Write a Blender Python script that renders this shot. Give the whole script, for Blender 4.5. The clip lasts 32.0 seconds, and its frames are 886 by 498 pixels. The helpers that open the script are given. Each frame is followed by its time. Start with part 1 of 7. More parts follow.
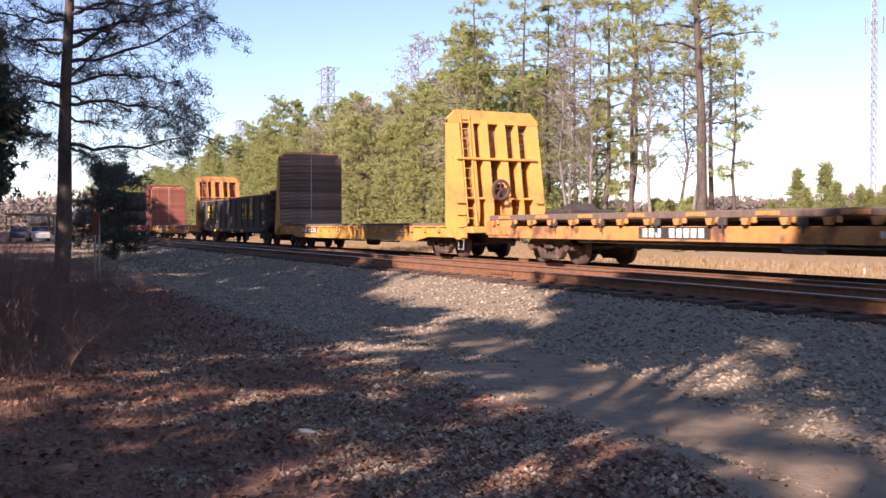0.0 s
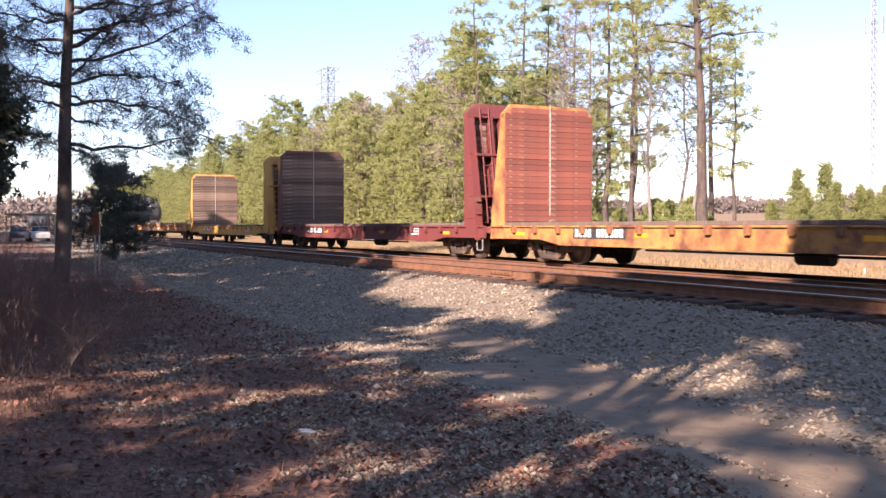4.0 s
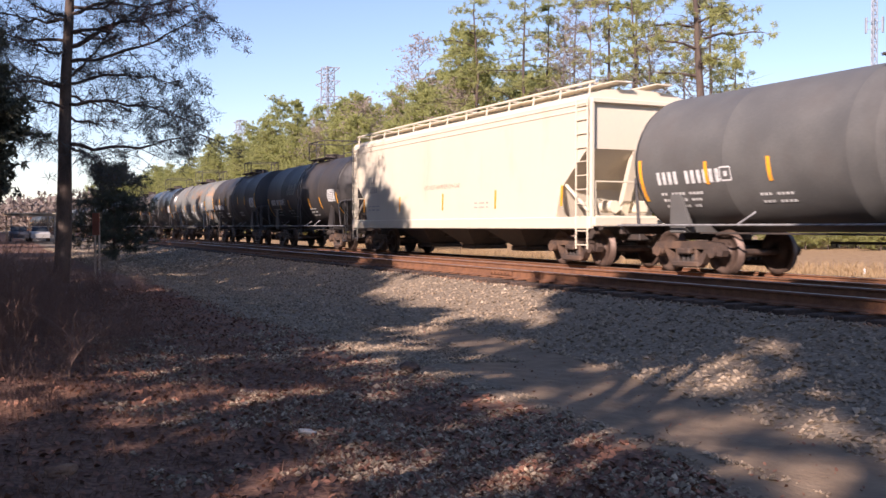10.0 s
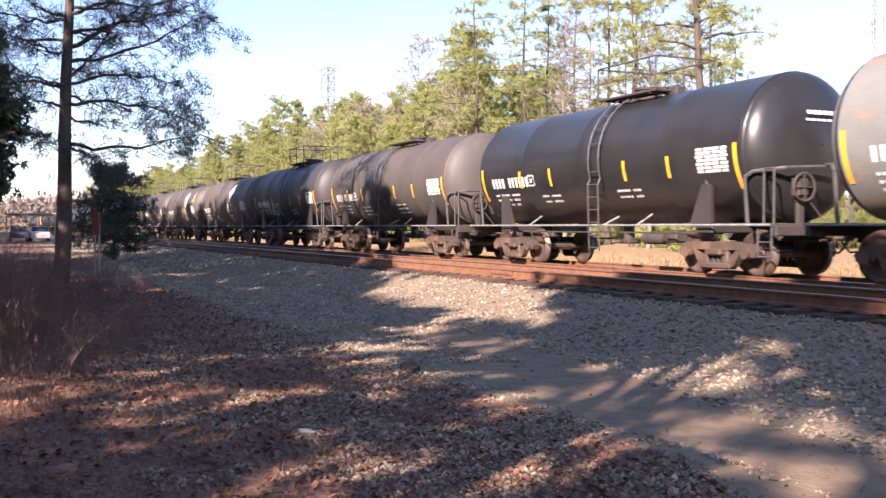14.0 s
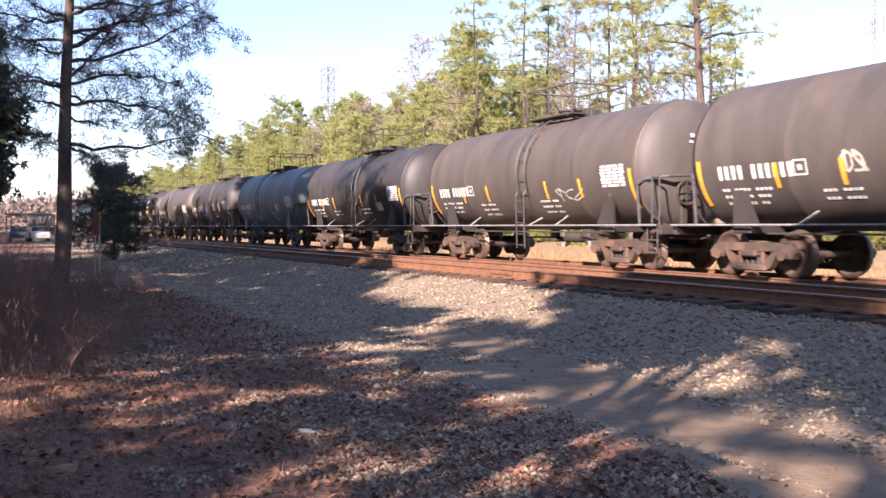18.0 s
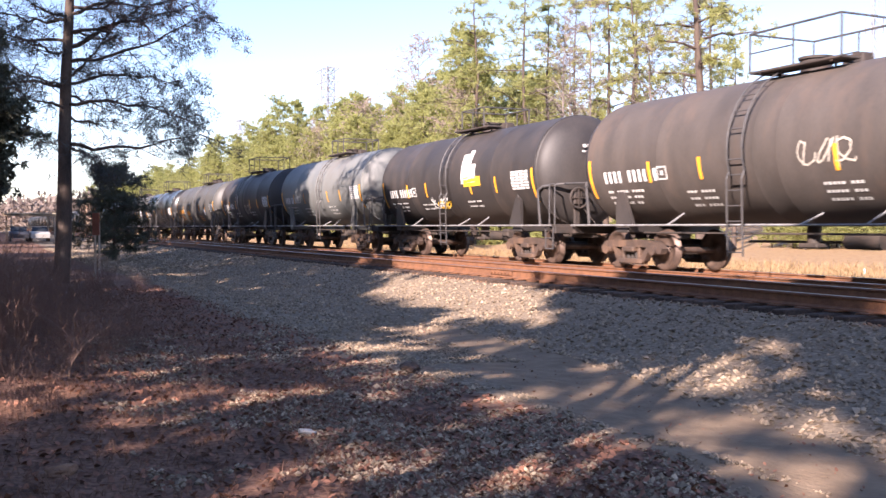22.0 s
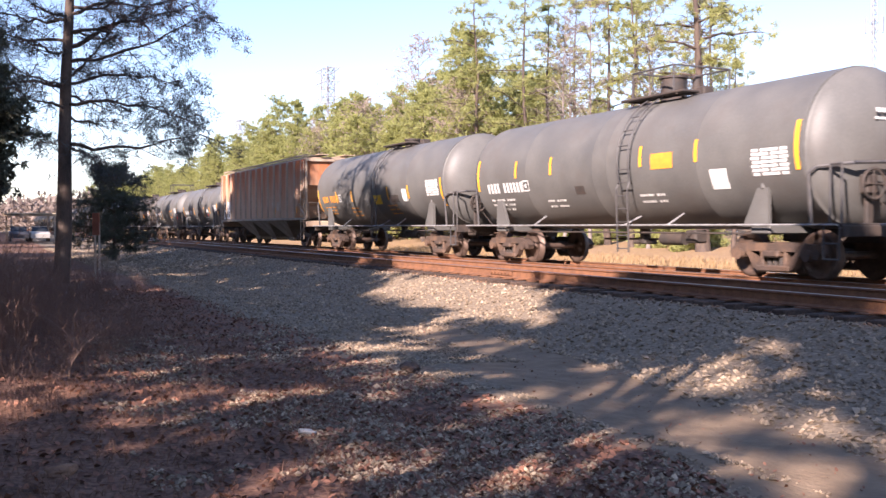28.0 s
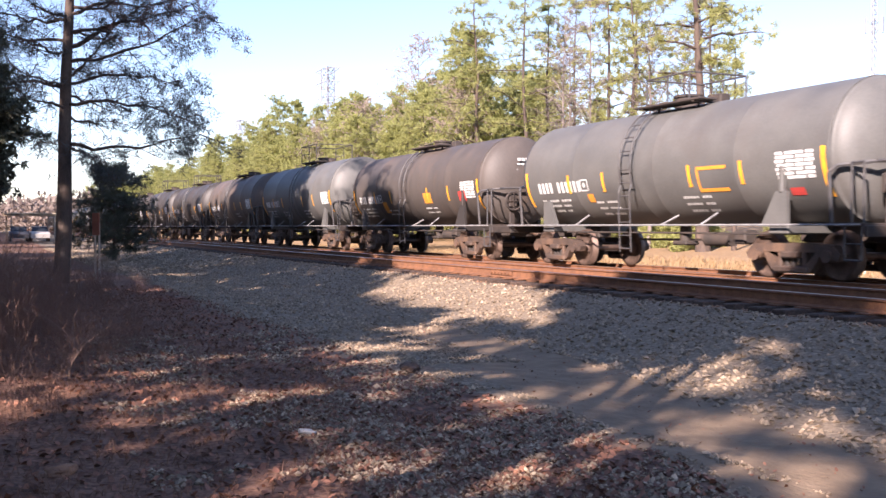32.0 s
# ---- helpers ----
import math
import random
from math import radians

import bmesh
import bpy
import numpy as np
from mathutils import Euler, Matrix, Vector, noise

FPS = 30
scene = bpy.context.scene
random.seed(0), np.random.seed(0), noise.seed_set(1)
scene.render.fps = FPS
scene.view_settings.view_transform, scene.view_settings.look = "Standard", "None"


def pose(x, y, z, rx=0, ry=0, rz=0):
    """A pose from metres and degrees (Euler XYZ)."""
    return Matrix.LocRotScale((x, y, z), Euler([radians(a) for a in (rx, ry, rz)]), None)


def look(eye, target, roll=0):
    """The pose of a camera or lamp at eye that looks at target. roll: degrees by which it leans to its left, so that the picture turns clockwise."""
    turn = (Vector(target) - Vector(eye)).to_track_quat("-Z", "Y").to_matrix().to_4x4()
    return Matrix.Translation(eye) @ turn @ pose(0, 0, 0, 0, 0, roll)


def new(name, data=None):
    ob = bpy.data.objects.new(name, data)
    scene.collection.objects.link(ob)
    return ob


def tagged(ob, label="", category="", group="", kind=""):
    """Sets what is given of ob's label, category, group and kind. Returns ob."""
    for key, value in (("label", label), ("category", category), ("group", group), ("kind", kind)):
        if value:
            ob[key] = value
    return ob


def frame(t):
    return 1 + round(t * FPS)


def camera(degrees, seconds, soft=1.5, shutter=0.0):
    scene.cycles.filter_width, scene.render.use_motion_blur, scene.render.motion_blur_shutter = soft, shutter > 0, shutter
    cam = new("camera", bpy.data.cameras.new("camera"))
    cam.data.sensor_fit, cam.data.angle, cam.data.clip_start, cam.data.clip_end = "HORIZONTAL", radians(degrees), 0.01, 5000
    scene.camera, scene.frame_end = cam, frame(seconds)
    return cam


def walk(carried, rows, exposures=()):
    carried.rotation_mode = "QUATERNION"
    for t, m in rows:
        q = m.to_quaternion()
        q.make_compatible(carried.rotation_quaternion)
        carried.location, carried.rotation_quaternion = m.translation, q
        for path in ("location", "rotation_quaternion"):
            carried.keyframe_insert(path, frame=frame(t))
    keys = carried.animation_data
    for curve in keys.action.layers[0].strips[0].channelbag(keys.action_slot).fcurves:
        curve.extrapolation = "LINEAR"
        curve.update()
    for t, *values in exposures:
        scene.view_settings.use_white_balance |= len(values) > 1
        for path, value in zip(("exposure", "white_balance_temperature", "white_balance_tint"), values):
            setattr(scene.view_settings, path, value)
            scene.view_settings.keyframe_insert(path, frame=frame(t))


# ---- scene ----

# x runs along the railway in the train's direction, y away from the camera, z = 0 on the train's rail head
SPEED = 15.82
CLIP = 32.0
FAR_Y = 14.79      # centre of the train's track
NEAR_Y = 10.61     # centre of the near track
NEAR_Z = 0.12      # rail head of the near track
GROUND_Z = -0.55

cam = camera(49.0, CLIP, soft=1.5, shutter=0.12)
EYE = (0.0, 0.0, 0.996)
YAW, PITCH = radians(25.353), radians(1.3155)
AIM = (EYE[0] - math.cos(YAW) * math.cos(PITCH) * 10, EYE[1] + math.sin(YAW) * math.cos(PITCH) * 10, EYE[2] - math.sin(PITCH) * 10)
walk(cam, [(0.0, look(EYE, AIM)), (CLIP, look(EYE, AIM))],
     exposures=[(t, 1.32 + e, 6420, 27) for t, e in ((0.0, -0.14), (2.1, -0.1), (3.0, 0.2), (3.6, 0.2), (5.8, -0.06), (8.5, -0.08), (9.4, -0.2), (10.2, -0.45), (11.2, -0.62), (11.5, -0.5), (12.0, 0.18), (13.0, 0.38), (25.0, 0.38), (28.0, 0.3), (29.5, 0.05), (30.5, 0.0), (31.2, 0.2), (32.0, 0.3))])

# ---- light ----
SUN_TO = Vector((0.52, -0.72, 0.50)).normalized()
world = bpy.data.worlds.new("sky")
scene.world = world
world.use_nodes = True
wn, wl = world.node_tree.nodes, world.node_tree.links
sky = wn.new("ShaderNodeTexSky")
sky.sky_type, sky.sun_disc = "NISHITA", False
sky.sun_elevation = math.asin(SUN_TO.z)
sky.sun_rotation = math.atan2(SUN_TO.x, SUN_TO.y)
sky.air_density, sky.dust_density, sky.ozone_density = 1.0, 0.15, 2.4
wl.new(sky.outputs[0], wn["Background"].inputs[0])
wn["Background"].inputs[1].default_value = 0.088
sun_data = bpy.data.lights.new("sun", "SUN")
sun_data.energy, sun_data.angle, sun_data.color = 5.0, radians(0.53), (1.0, 0.90, 0.76)
sun = new("sun", sun_data)
sun.matrix_world = look(SUN_TO * 60, (0, 0, 0))


# ---- materials ----
def mat(name, a, b=None, scale=3.0, rough=0.7, metal=0.0, bump=0.2, grain=40.0, stretch=(1, 1, 1), c=None, cscale=0.8, cut=(0.45, 0.6), spec=0.5, island=0.0, piece=0.0):
    """Two colours mixed by a coarse and a fine noise, an optional third colour in patches, fine relief."""
    m = bpy.data.materials.new(name)
    m.use_nodes = True
    n, l = m.node_tree.nodes, m.node_tree.links
    p = n["Principled BSDF"]
    b = b or tuple(x * 0.6 for x in a)
    co = n.new("ShaderNodeTexCoord")
    mp = n.new("ShaderNodeMapping")
    mp.inputs["Scale"].default_value = stretch
    l.new(co.outputs["Object"], mp.inputs[0])
    n1, n2 = n.new("ShaderNodeTexNoise"), n.new("ShaderNodeTexNoise")
    n1.inputs["Scale"].default_value, n1.inputs["Detail"].default_value = scale, 6
    n2.inputs["Scale"].default_value, n2.inputs["Detail"].default_value = grain, 3
    for t in (n1, n2):
        l.new(mp.outputs[0], t.inputs["Vector"])
    add = n.new("ShaderNodeMath")
    add.operation = "MULTIPLY_ADD"
    l.new(n2.outputs["Fac"], add.inputs[0])
    add.inputs[1].default_value = 0.5
    l.new(n1.outputs["Fac"], add.inputs[2])
    ramp = n.new("ShaderNodeMapRange")
    ramp.inputs[1].default_value, ramp.inputs[2].default_value = 0.55, 0.95
    l.new(add.outputs[0], ramp.inputs[0])
    mix = n.new("ShaderNodeMix")
    mix.data_type = "RGBA"
    l.new(ramp.outputs[0], mix.inputs["Factor"])
    mix.inputs["A"].default_value, mix.inputs["B"].default_value = (*a, 1), (*b, 1)
    out = mix.outputs["Result"]
    if c:
        n3 = n.new("ShaderNodeTexNoise")
        n3.inputs["Scale"].default_value, n3.inputs["Detail"].default_value = cscale, 8
        n3.inputs["Roughness"].default_value = 0.65
        l.new(mp.outputs[0], n3.inputs["Vector"])
        r3 = n.new("ShaderNodeMapRange")
        r3.inputs[1].default_value, r3.inputs[2].default_value = cut
        l.new(n3.outputs["Fac"], r3.inputs[0])
        m3 = n.new("ShaderNodeMix")
        m3.data_type = "RGBA"
        l.new(r3.outputs[0], m3.inputs["Factor"])
        l.new(out, m3.inputs["A"])
        m3.inputs["B"].default_value = (*c, 1)
        out = m3.outputs["Result"]
    if island or piece:
        g = n.new("ShaderNodeNewGeometry" if island else "ShaderNodeObjectInfo")
        hs = n.new("ShaderNodeHueSaturation")
        mr = n.new("ShaderNodeMapRange")
        k = island or piece
        mr.inputs[3].default_value, mr.inputs[4].default_value = 1 - k, 1 + k
        l.new(g.outputs["Random Per Island" if island else "Random"], mr.inputs[0])
        l.new(mr.outputs[0], hs.inputs["Value"])
        l.new(out, hs.inputs["Color"])
        out = hs.outputs[0]
    l.new(out, p.inputs["Base Color"])
    rr = n.new("ShaderNodeMapRange")
    rr.inputs[3].default_value, rr.inputs[4].default_value = max(0.05, rough - 0.12), min(1, rough + 0.12)
    l.new(n1.outputs["Fac"], rr.inputs[0])
    l.new(rr.outputs[0], p.inputs["Roughness"])
    p.inputs["Metallic"].default_value = metal
    p.inputs["Specular IOR Level"].default_value = spec
    if bump:
        bp = n.new("ShaderNodeBump")
        bp.inputs["Strength"].default_value, bp.inputs["Distance"].default_value = bump, 0.01
        l.new(n2.outputs["Fac"], bp.inputs["Height"])
        l.new(bp.outputs[0], p.inputs["Normal"])
    return m


def leaf_mat(name, a, b, glow=0.35):
    """Leaves: diffuse with light passing through, varied clump by clump."""
    m = bpy.data.materials.new(name)
    m.use_nodes = True
    n, l = m.node_tree.nodes, m.node_tree.links
    p = n["Principled BSDF"]
    g = n.new("ShaderNodeNewGeometry")
    co = n.new("ShaderNodeTexCoord")
    ns = n.new("ShaderNodeTexNoise")
    ns.inputs["Scale"].default_value = 0.7
    l.new(co.outputs["Object"], ns.inputs["Vector"])
    av = n.new("ShaderNodeMath")
    av.operation = "MULTIPLY_ADD"
    av.inputs[1].default_value = 0.5
    l.new(g.outputs["Random Per Island"], av.inputs[0])
    sc = n.new("ShaderNodeMath")
    sc.operation = "MULTIPLY"
    sc.inputs[1].default_value = 0.5
    l.new(ns.outputs["Fac"], sc.inputs[0])
    l.new(sc.outputs[0], av.inputs[2])
    mix = n.new("ShaderNodeMix")
    mix.data_type = "RGBA"
    l.new(av.outputs[0], mix.inputs["Factor"])
    mix.inputs["A"].default_value, mix.inputs["B"].default_value = (*a, 1), (*b, 1)
    l.new(mix.outputs["Result"], p.inputs["Base Color"])
    p.inputs["Roughness"].default_value = 0.6
    p.inputs["Specular IOR Level"].default_value = 0.3
    tr = n.new("ShaderNodeBsdfTranslucent")
    l.new(mix.outputs["Result"], tr.inputs["Color"])
    ms = n.new("ShaderNodeMixShader")
    ms.inputs[0].default_value = glow
    l.new(p.outputs[0], ms.inputs[1])
    l.new(tr.outputs[0], ms.inputs[2])
    l.new(ms.outputs[0], n["Material Output"].inputs[0])
    return m


STEEL = mat("worn_steel", (0.42, 0.40, 0.38), (0.30, 0.26, 0.23), 6, 0.35, 0.9, 0.1)
RAIL_RUST = mat("rusty_rail", (0.24, 0.105, 0.05), (0.14, 0.064, 0.036), 5, 0.8, 0.0, 0.4)
TIE_WOOD = mat("creosoted_wood", (0.10, 0.062, 0.042), (0.045, 0.03, 0.024), 4, 0.85, 0, 0.6, 30, (1, 6, 6), piece=0.35)
TRUCK_BROWN = mat("oily_cast_steel", (0.095, 0.062, 0.048), (0.045, 0.034, 0.029), 5, 0.7, 0.1, 0.4, c=(0.15, 0.09, 0.06), cscale=2.5)
WHEEL_STEEL = mat("wheel_steel", (0.16, 0.105, 0.08), (0.08, 0.055, 0.045), 6, 0.55, 0.5, 0.2)
UNDER = mat("underframe_black", (0.035, 0.03, 0.028), (0.07, 0.05, 0.04), 4, 0.75, 0, 0.3)
PIPE = mat("grey_handrail_paint", (0.30, 0.30, 0.30), (0.16, 0.15, 0.15), 6, 0.6, 0, 0.1)
DARK_PIPE = mat("black_handrail_paint", (0.05, 0.05, 0.055), (0.09, 0.08, 0.075), 6, 0.55, 0, 0.1)
STRIPE = mat("orange_reflective_tape", (0.90, 0.42, 0.03), (0.75, 0.30, 0.03), 3, 0.45, 0, 0.05)
WHITE = mat("white_stencil_paint", (0.75, 0.74, 0.71), (0.50, 0.49, 0.47), 8, 0.7, 0, 0.05)
YELLOW_MARK = mat("yellow_stencil_paint", (0.85, 0.52, 0.03), (0.68, 0.40, 0.03), 8, 0.7, 0, 0.05)
RED_MARK = mat("red_stencil_paint", (0.55, 0.05, 0.04), (0.4, 0.05, 0.04), 8, 0.7, 0, 0.05)
ORANGE_MARK = mat("orange_stencil_paint", (0.75, 0.30, 0.03), (0.6, 0.24, 0.03), 8, 0.7, 0, 0.05)
PURPLE = mat("violet_spray_paint", (0.115, 0.085, 0.215), (0.15, 0.115, 0.25), 8, 0.7, 0, 0.05)
TAN_SPRAY = mat("tan_spray_paint", (0.52, 0.38, 0.16), (0.40, 0.28, 0.12), 8, 0.7, 0, 0.05)
PALE_SPRAY = mat("pale_spray_paint", (0.55, 0.50, 0.42), (0.36, 0.32, 0.27), 8, 0.7, 0, 0.05)


# ---- mesh helpers ----
class Shape:
    """Collects plain pieces into one mesh."""

    def __init__(self):
        self.v, self.f, self.smooth = [], [], []

    def add(self, verts, faces, smooth=False):
        k = len(self.v)
        self.v += [tuple(p) for p in verts]
        self.f += [tuple(i + k for i in q) for q in faces]
        self.smooth += [smooth] * len(faces)
        return self

    def box(self, c, s, ch=0.012, turn=None):
        """A box with chamfered edges."""
        hx, hy, hz = (d / 2 for d in s)
        ch = min(ch, hx * 0.6, hy * 0.6, hz * 0.6)
        vs, idx = [], {}
        for sx in (-1, 1):
            for sy in (-1, 1):
                for sz in (-1, 1):
                    for ax in range(3):
                        q = [sx * (hx - ch), sy * (hy - ch), sz * (hz - ch)]
                        q[ax] = (sx * hx, sy * hy, sz * hz)[ax]
                        idx[sx, sy, sz, ax] = len(vs)
                        vs.append(Vector(q))
        fs = []
        for ax in range(3):
            o1, o2 = [i for i in range(3) if i != ax]
            for sg in (-1, 1):
                loop = []
                for a, b in ((-1, -1), (1, -1), (1, 1), (-1, 1)):
                    k = [0, 0, 0]
                    k[ax], k[o1], k[o2] = sg, a, b
                    loop.append(idx[(*k, ax)])
                fs.append(loop)
                for a in (-1, 1):
                    k1, k2 = [0, 0, 0], [0, 0, 0]
                    k1[ax], k1[o1], k1[o2] = sg, a, -1
                    k2[ax], k2[o1], k2[o2] = sg, a, 1
                    if ax < o1:
                        fs.append([idx[(*k1, ax)], idx[(*k2, ax)], idx[(*k2, o1)], idx[(*k1, o1)]])
                    k1, k2 = [0, 0, 0], [0, 0, 0]
                    k1[ax], k1[o2], k1[o1] = sg, a, -1
                    k2[ax], k2[o2], k2[o1] = sg, a, 1
                    if ax < o2:
                        fs.append([idx[(*k1, ax)], idx[(*k2, ax)], idx[(*k2, o2)], idx[(*k1, o2)]])
        for sx in (-1, 1):
            for sy in (-1, 1):
                for sz in (-1, 1):
                    fs.append([idx[sx, sy, sz, i] for i in range(3)])
        if turn is not None:
            vs = [turn @ q for q in vs]
        c = Vector(c)
        return self.add([q + c for q in vs], fs)

    def rod(self, a, b, r, n=6, r2=None):
        """A capped rod from a to b."""
        a, b = Vector(a), Vector(b)
        q = (b - a).to_track_quat("Z", "Y")
        r2 = r if r2 is None else r2
        vs = [a + q @ Vector((r * math.cos(t), r * math.sin(t), 0)) for t in (2 * math.pi * i / n for i in range(n))]
        vs += [b + q @ Vector((r2 * math.cos(t), r2 * math.sin(t), 0)) for t in (2 * math.pi * i / n for i in range(n))]
        fs = [(i, (i + 1) % n, n + (i + 1) % n, n + i) for i in range(n)]
        self.add(vs, fs, n > 6)
        return self.add(vs, [tuple(range(n))[::-1], tuple(range(n, 2 * n))])

    def pipe(self, pts, r, n=6):
        for a, b in zip(pts[:-1], pts[1:]):
            self.rod(a, b, r, n)
        return self

    def lathe(self, profile, n=24, axis="x", c=(0, 0, 0)):
        """Turns (place along the axis, radius) pairs round the axis."""
        vs = []
        for u, r in profile:
            for i in range(n):
                t = 2 * math.pi * i / n
                p = {"x": (u, r * math.cos(t), r * math.sin(t)), "y": (r * math.cos(t), u, r * math.sin(t)), "z": (r * math.cos(t), r * math.sin(t), u)}[axis]
                vs.append(Vector(p) + Vector(c))
        fs = []
        for k in range(len(profile) - 1):
            for i in range(n):
                j = (i + 1) % n
                fs.append((k * n + i, k * n + j, (k + 1) * n + j, (k + 1) * n + i))
        return self.add(vs, fs, True)

    def prism(self, poly, y0, y1, axis="y"):
        """A polygon in the plane across the axis, carried from y0 to y1."""
        n = len(poly)
        put = {"y": lambda a, b, t: (a, t, b), "x": lambda a, b, t: (t, a, b), "z": lambda a, b, t: (a, b, t)}[axis]
        vs = [put(a, b, y0) for a, b in poly] + [put(a, b, y1) for a, b in poly]
        fs = [(i, (i + 1) % n, n + (i + 1) % n, n + i) for i in range(n)] + [tuple(range(n))[::-1], tuple(range(n, 2 * n))]
        return self.add(vs, fs)

    def mesh(self, name, *mats):
        me = bpy.data.meshes.new(name)
        me.from_pydata([tuple(p) for p in self.v], [], self.f)
        me.polygons.foreach_set("use_smooth", self.smooth)
        for m in mats:
            me.materials.append(m)
        me.update()
        bm = bmesh.new()
        bm.from_mesh(me)
        bmesh.ops.recalc_face_normals(bm, faces=bm.faces)
        bm.to_mesh(me)
        bm.free()
        return me


CACHE = {}


def cached(key, make):
    if key not in CACHE:
        CACHE[key] = make()
    return CACHE[key]


def part(name, me, parent, at=None, label=""):
    """Links a mesh as one part under a thing or a part."""
    ob = new(name, me)
    ob.parent = parent
    if at is not None:
        ob.matrix_basis = at
    return tagged(ob, label)


def thing(name, label, category, group="", kind="", at=None, me=None):
    ob = new(name, me)
    if at is not None:
        ob.matrix_basis = at
    return tagged(ob, label, category, group, kind)


def raw_mesh(name, verts, faces, *mats, smooth=False):
    me = bpy.data.meshes.new(name)
    me.from_pydata(verts if isinstance(verts, list) else [tuple(p) for p in verts], [], faces)
    for m in mats:
        me.materials.append(m)
    if smooth:
        me.polygons.foreach_set("use_smooth", [True] * len(me.polygons))
    return me


# ---- ground ----
def attr_mat():
    """The ground: leaf litter, trodden path, pale gravel, ballast and dry grass, blended by masks with ragged edges."""
    m = bpy.data.materials.new("ground_soils")
    m.use_nodes = True
    n, l = m.node_tree.nodes, m.node_tree.links
    p = n["Principled BSDF"]
    co = n.new("ShaderNodeTexCoord")

    def noise_at(scale, detail=5.0):
        t = n.new("ShaderNodeTexNoise")
        t.inputs["Scale"].default_value, t.inputs["Detail"].default_value = scale, detail
        l.new(co.outputs["Object"], t.inputs["Vector"])
        return t.outputs["Fac"]

    edge, fine, mid, cell = noise_at(1.3), noise_at(22.0, 4), noise_at(5.0), n.new("ShaderNodeTexVoronoi")
    cell.inputs["Scale"].default_value = 24.0
    l.new(co.outputs["Object"], cell.inputs["Vector"])

    def two(a, b, fac, lo=0.35, hi=0.65):
        r = n.new("ShaderNodeMapRange")
        r.inputs[1].default_value, r.inputs[2].default_value = lo, hi
        l.new(fac, r.inputs[0])
        x = n.new("ShaderNodeMix")
        x.data_type = "RGBA"
        l.new(r.outputs[0], x.inputs["Factor"])
        for key, val in (("A", a), ("B", b)):
            if isinstance(val, tuple):
                x.inputs[key].default_value = (*val, 1)
            else:
                l.new(val, x.inputs[key])
        return x.outputs["Result"]

    def masked(base, top, key):
        a = n.new("ShaderNodeAttribute")
        a.attribute_name = key
        s = n.new("ShaderNodeMath")
        s.operation = "ADD"
        l.new(a.outputs["Fac"], s.inputs[0])
        l.new(edge, s.inputs[1])
        h = n.new("ShaderNodeMath")
        h.operation = "MULTIPLY_ADD"
        h.inputs[1].default_value, h.inputs[2].default_value = 0.35, 0.0
        l.new(fine, h.inputs[0])
        s2 = n.new("ShaderNodeMath")
        s2.operation = "ADD"
        l.new(s.outputs[0], s2.inputs[0])
        l.new(h.outputs[0], s2.inputs[1])
        return two(base, top, s2.outputs[0], 1.02, 1.3)

    cellv = two((0.095, 0.073, 0.053), (0.410, 0.320, 0.225), cell.outputs["Color"], 0.1, 0.9)
    gravel = two(two((0.137, 0.101, 0.069), (0.284, 0.215, 0.148), fine), cellv, mid, 0.35, 0.8)
    litter = two(two((0.105, 0.051, 0.035), (0.273, 0.150, 0.099), fine), (0.058, 0.031, 0.022), mid, 0.45, 0.8)
    dirt = two((0.268, 0.192, 0.126), (0.200, 0.140, 0.093), mid)
    ballast = two((0.158, 0.112, 0.077), (0.336, 0.252, 0.172), cell.outputs["Color"], 0.2, 0.9)
    grass = two((0.33, 0.222, 0.125), (0.25, 0.158, 0.088), mid)
    redleaf = two((0.210, 0.076, 0.043), (0.116, 0.049, 0.033), fine)
    col = masked(gravel, litter, "litter")
    col = masked(col, dirt, "path")
    col = masked(col, redleaf, "red_leaves")
    col = masked(col, ballast, "ballast")
    col = masked(col, grass, "grass")
    l.new(col, p.inputs["Base Color"])
    p.inputs["Roughness"].default_value = 0.9
    p.inputs["Specular IOR Level"].default_value = 0.25
    bp = n.new("ShaderNodeBump")
    bp.inputs["Strength"].default_value, bp.inputs["Distance"].default_value = 0.45, 0.014
    hsum = n.new("ShaderNodeMath")
    hsum.operation = "ADD"
    l.new(fine, hsum.inputs[0])
    l.new(cell.outputs["Distance"], hsum.inputs[1])
    l.new(hsum.outputs[0], bp.inputs["Height"])
    l.new(bp.outputs[0], p.inputs["Normal"])
    return m


PROFILE = ((-400, -0.45), (0, -0.50), (3.0, -0.55), (5.6, -0.55), (7.2, -0.48), (8.3, -0.33), (9.12, -0.15), (12.2, -0.13), (12.9, -0.25), (16.4, -0.27),
           (17.9, -0.66), (24, -0.70), (30, -0.5), (45, 0.6), (110, 3.2), (400, 6.5), (1600, 9.0))


def ground_z(x, y):
    ys, zs = [a for a, b in PROFILE], [b for a, b in PROFILE]
    return float(np.interp(y, ys, zs))


def grid_lines(far_lo, lo, hi, far_hi, step, n_lo, n_hi):
    a = [lo - (lo - far_lo) * (i / n_lo) ** 2.2 for i in range(n_lo, 0, -1)]
    b = list(np.arange(lo, hi, step))
    c = [hi + (far_hi - hi) * (i / n_hi) ** 2.2 for i in range(0, n_hi + 1)]
    return a + b + c


def path_middle(x):
    return float(np.interp(x, (-30, -14, -8.5, -6.2, -5.0, -4.3, 0), (5.9, 5.85, 5.4, 5.0, 4.72, 4.55, 3.9))) + 0.05 * math.sin(x * 1.1)


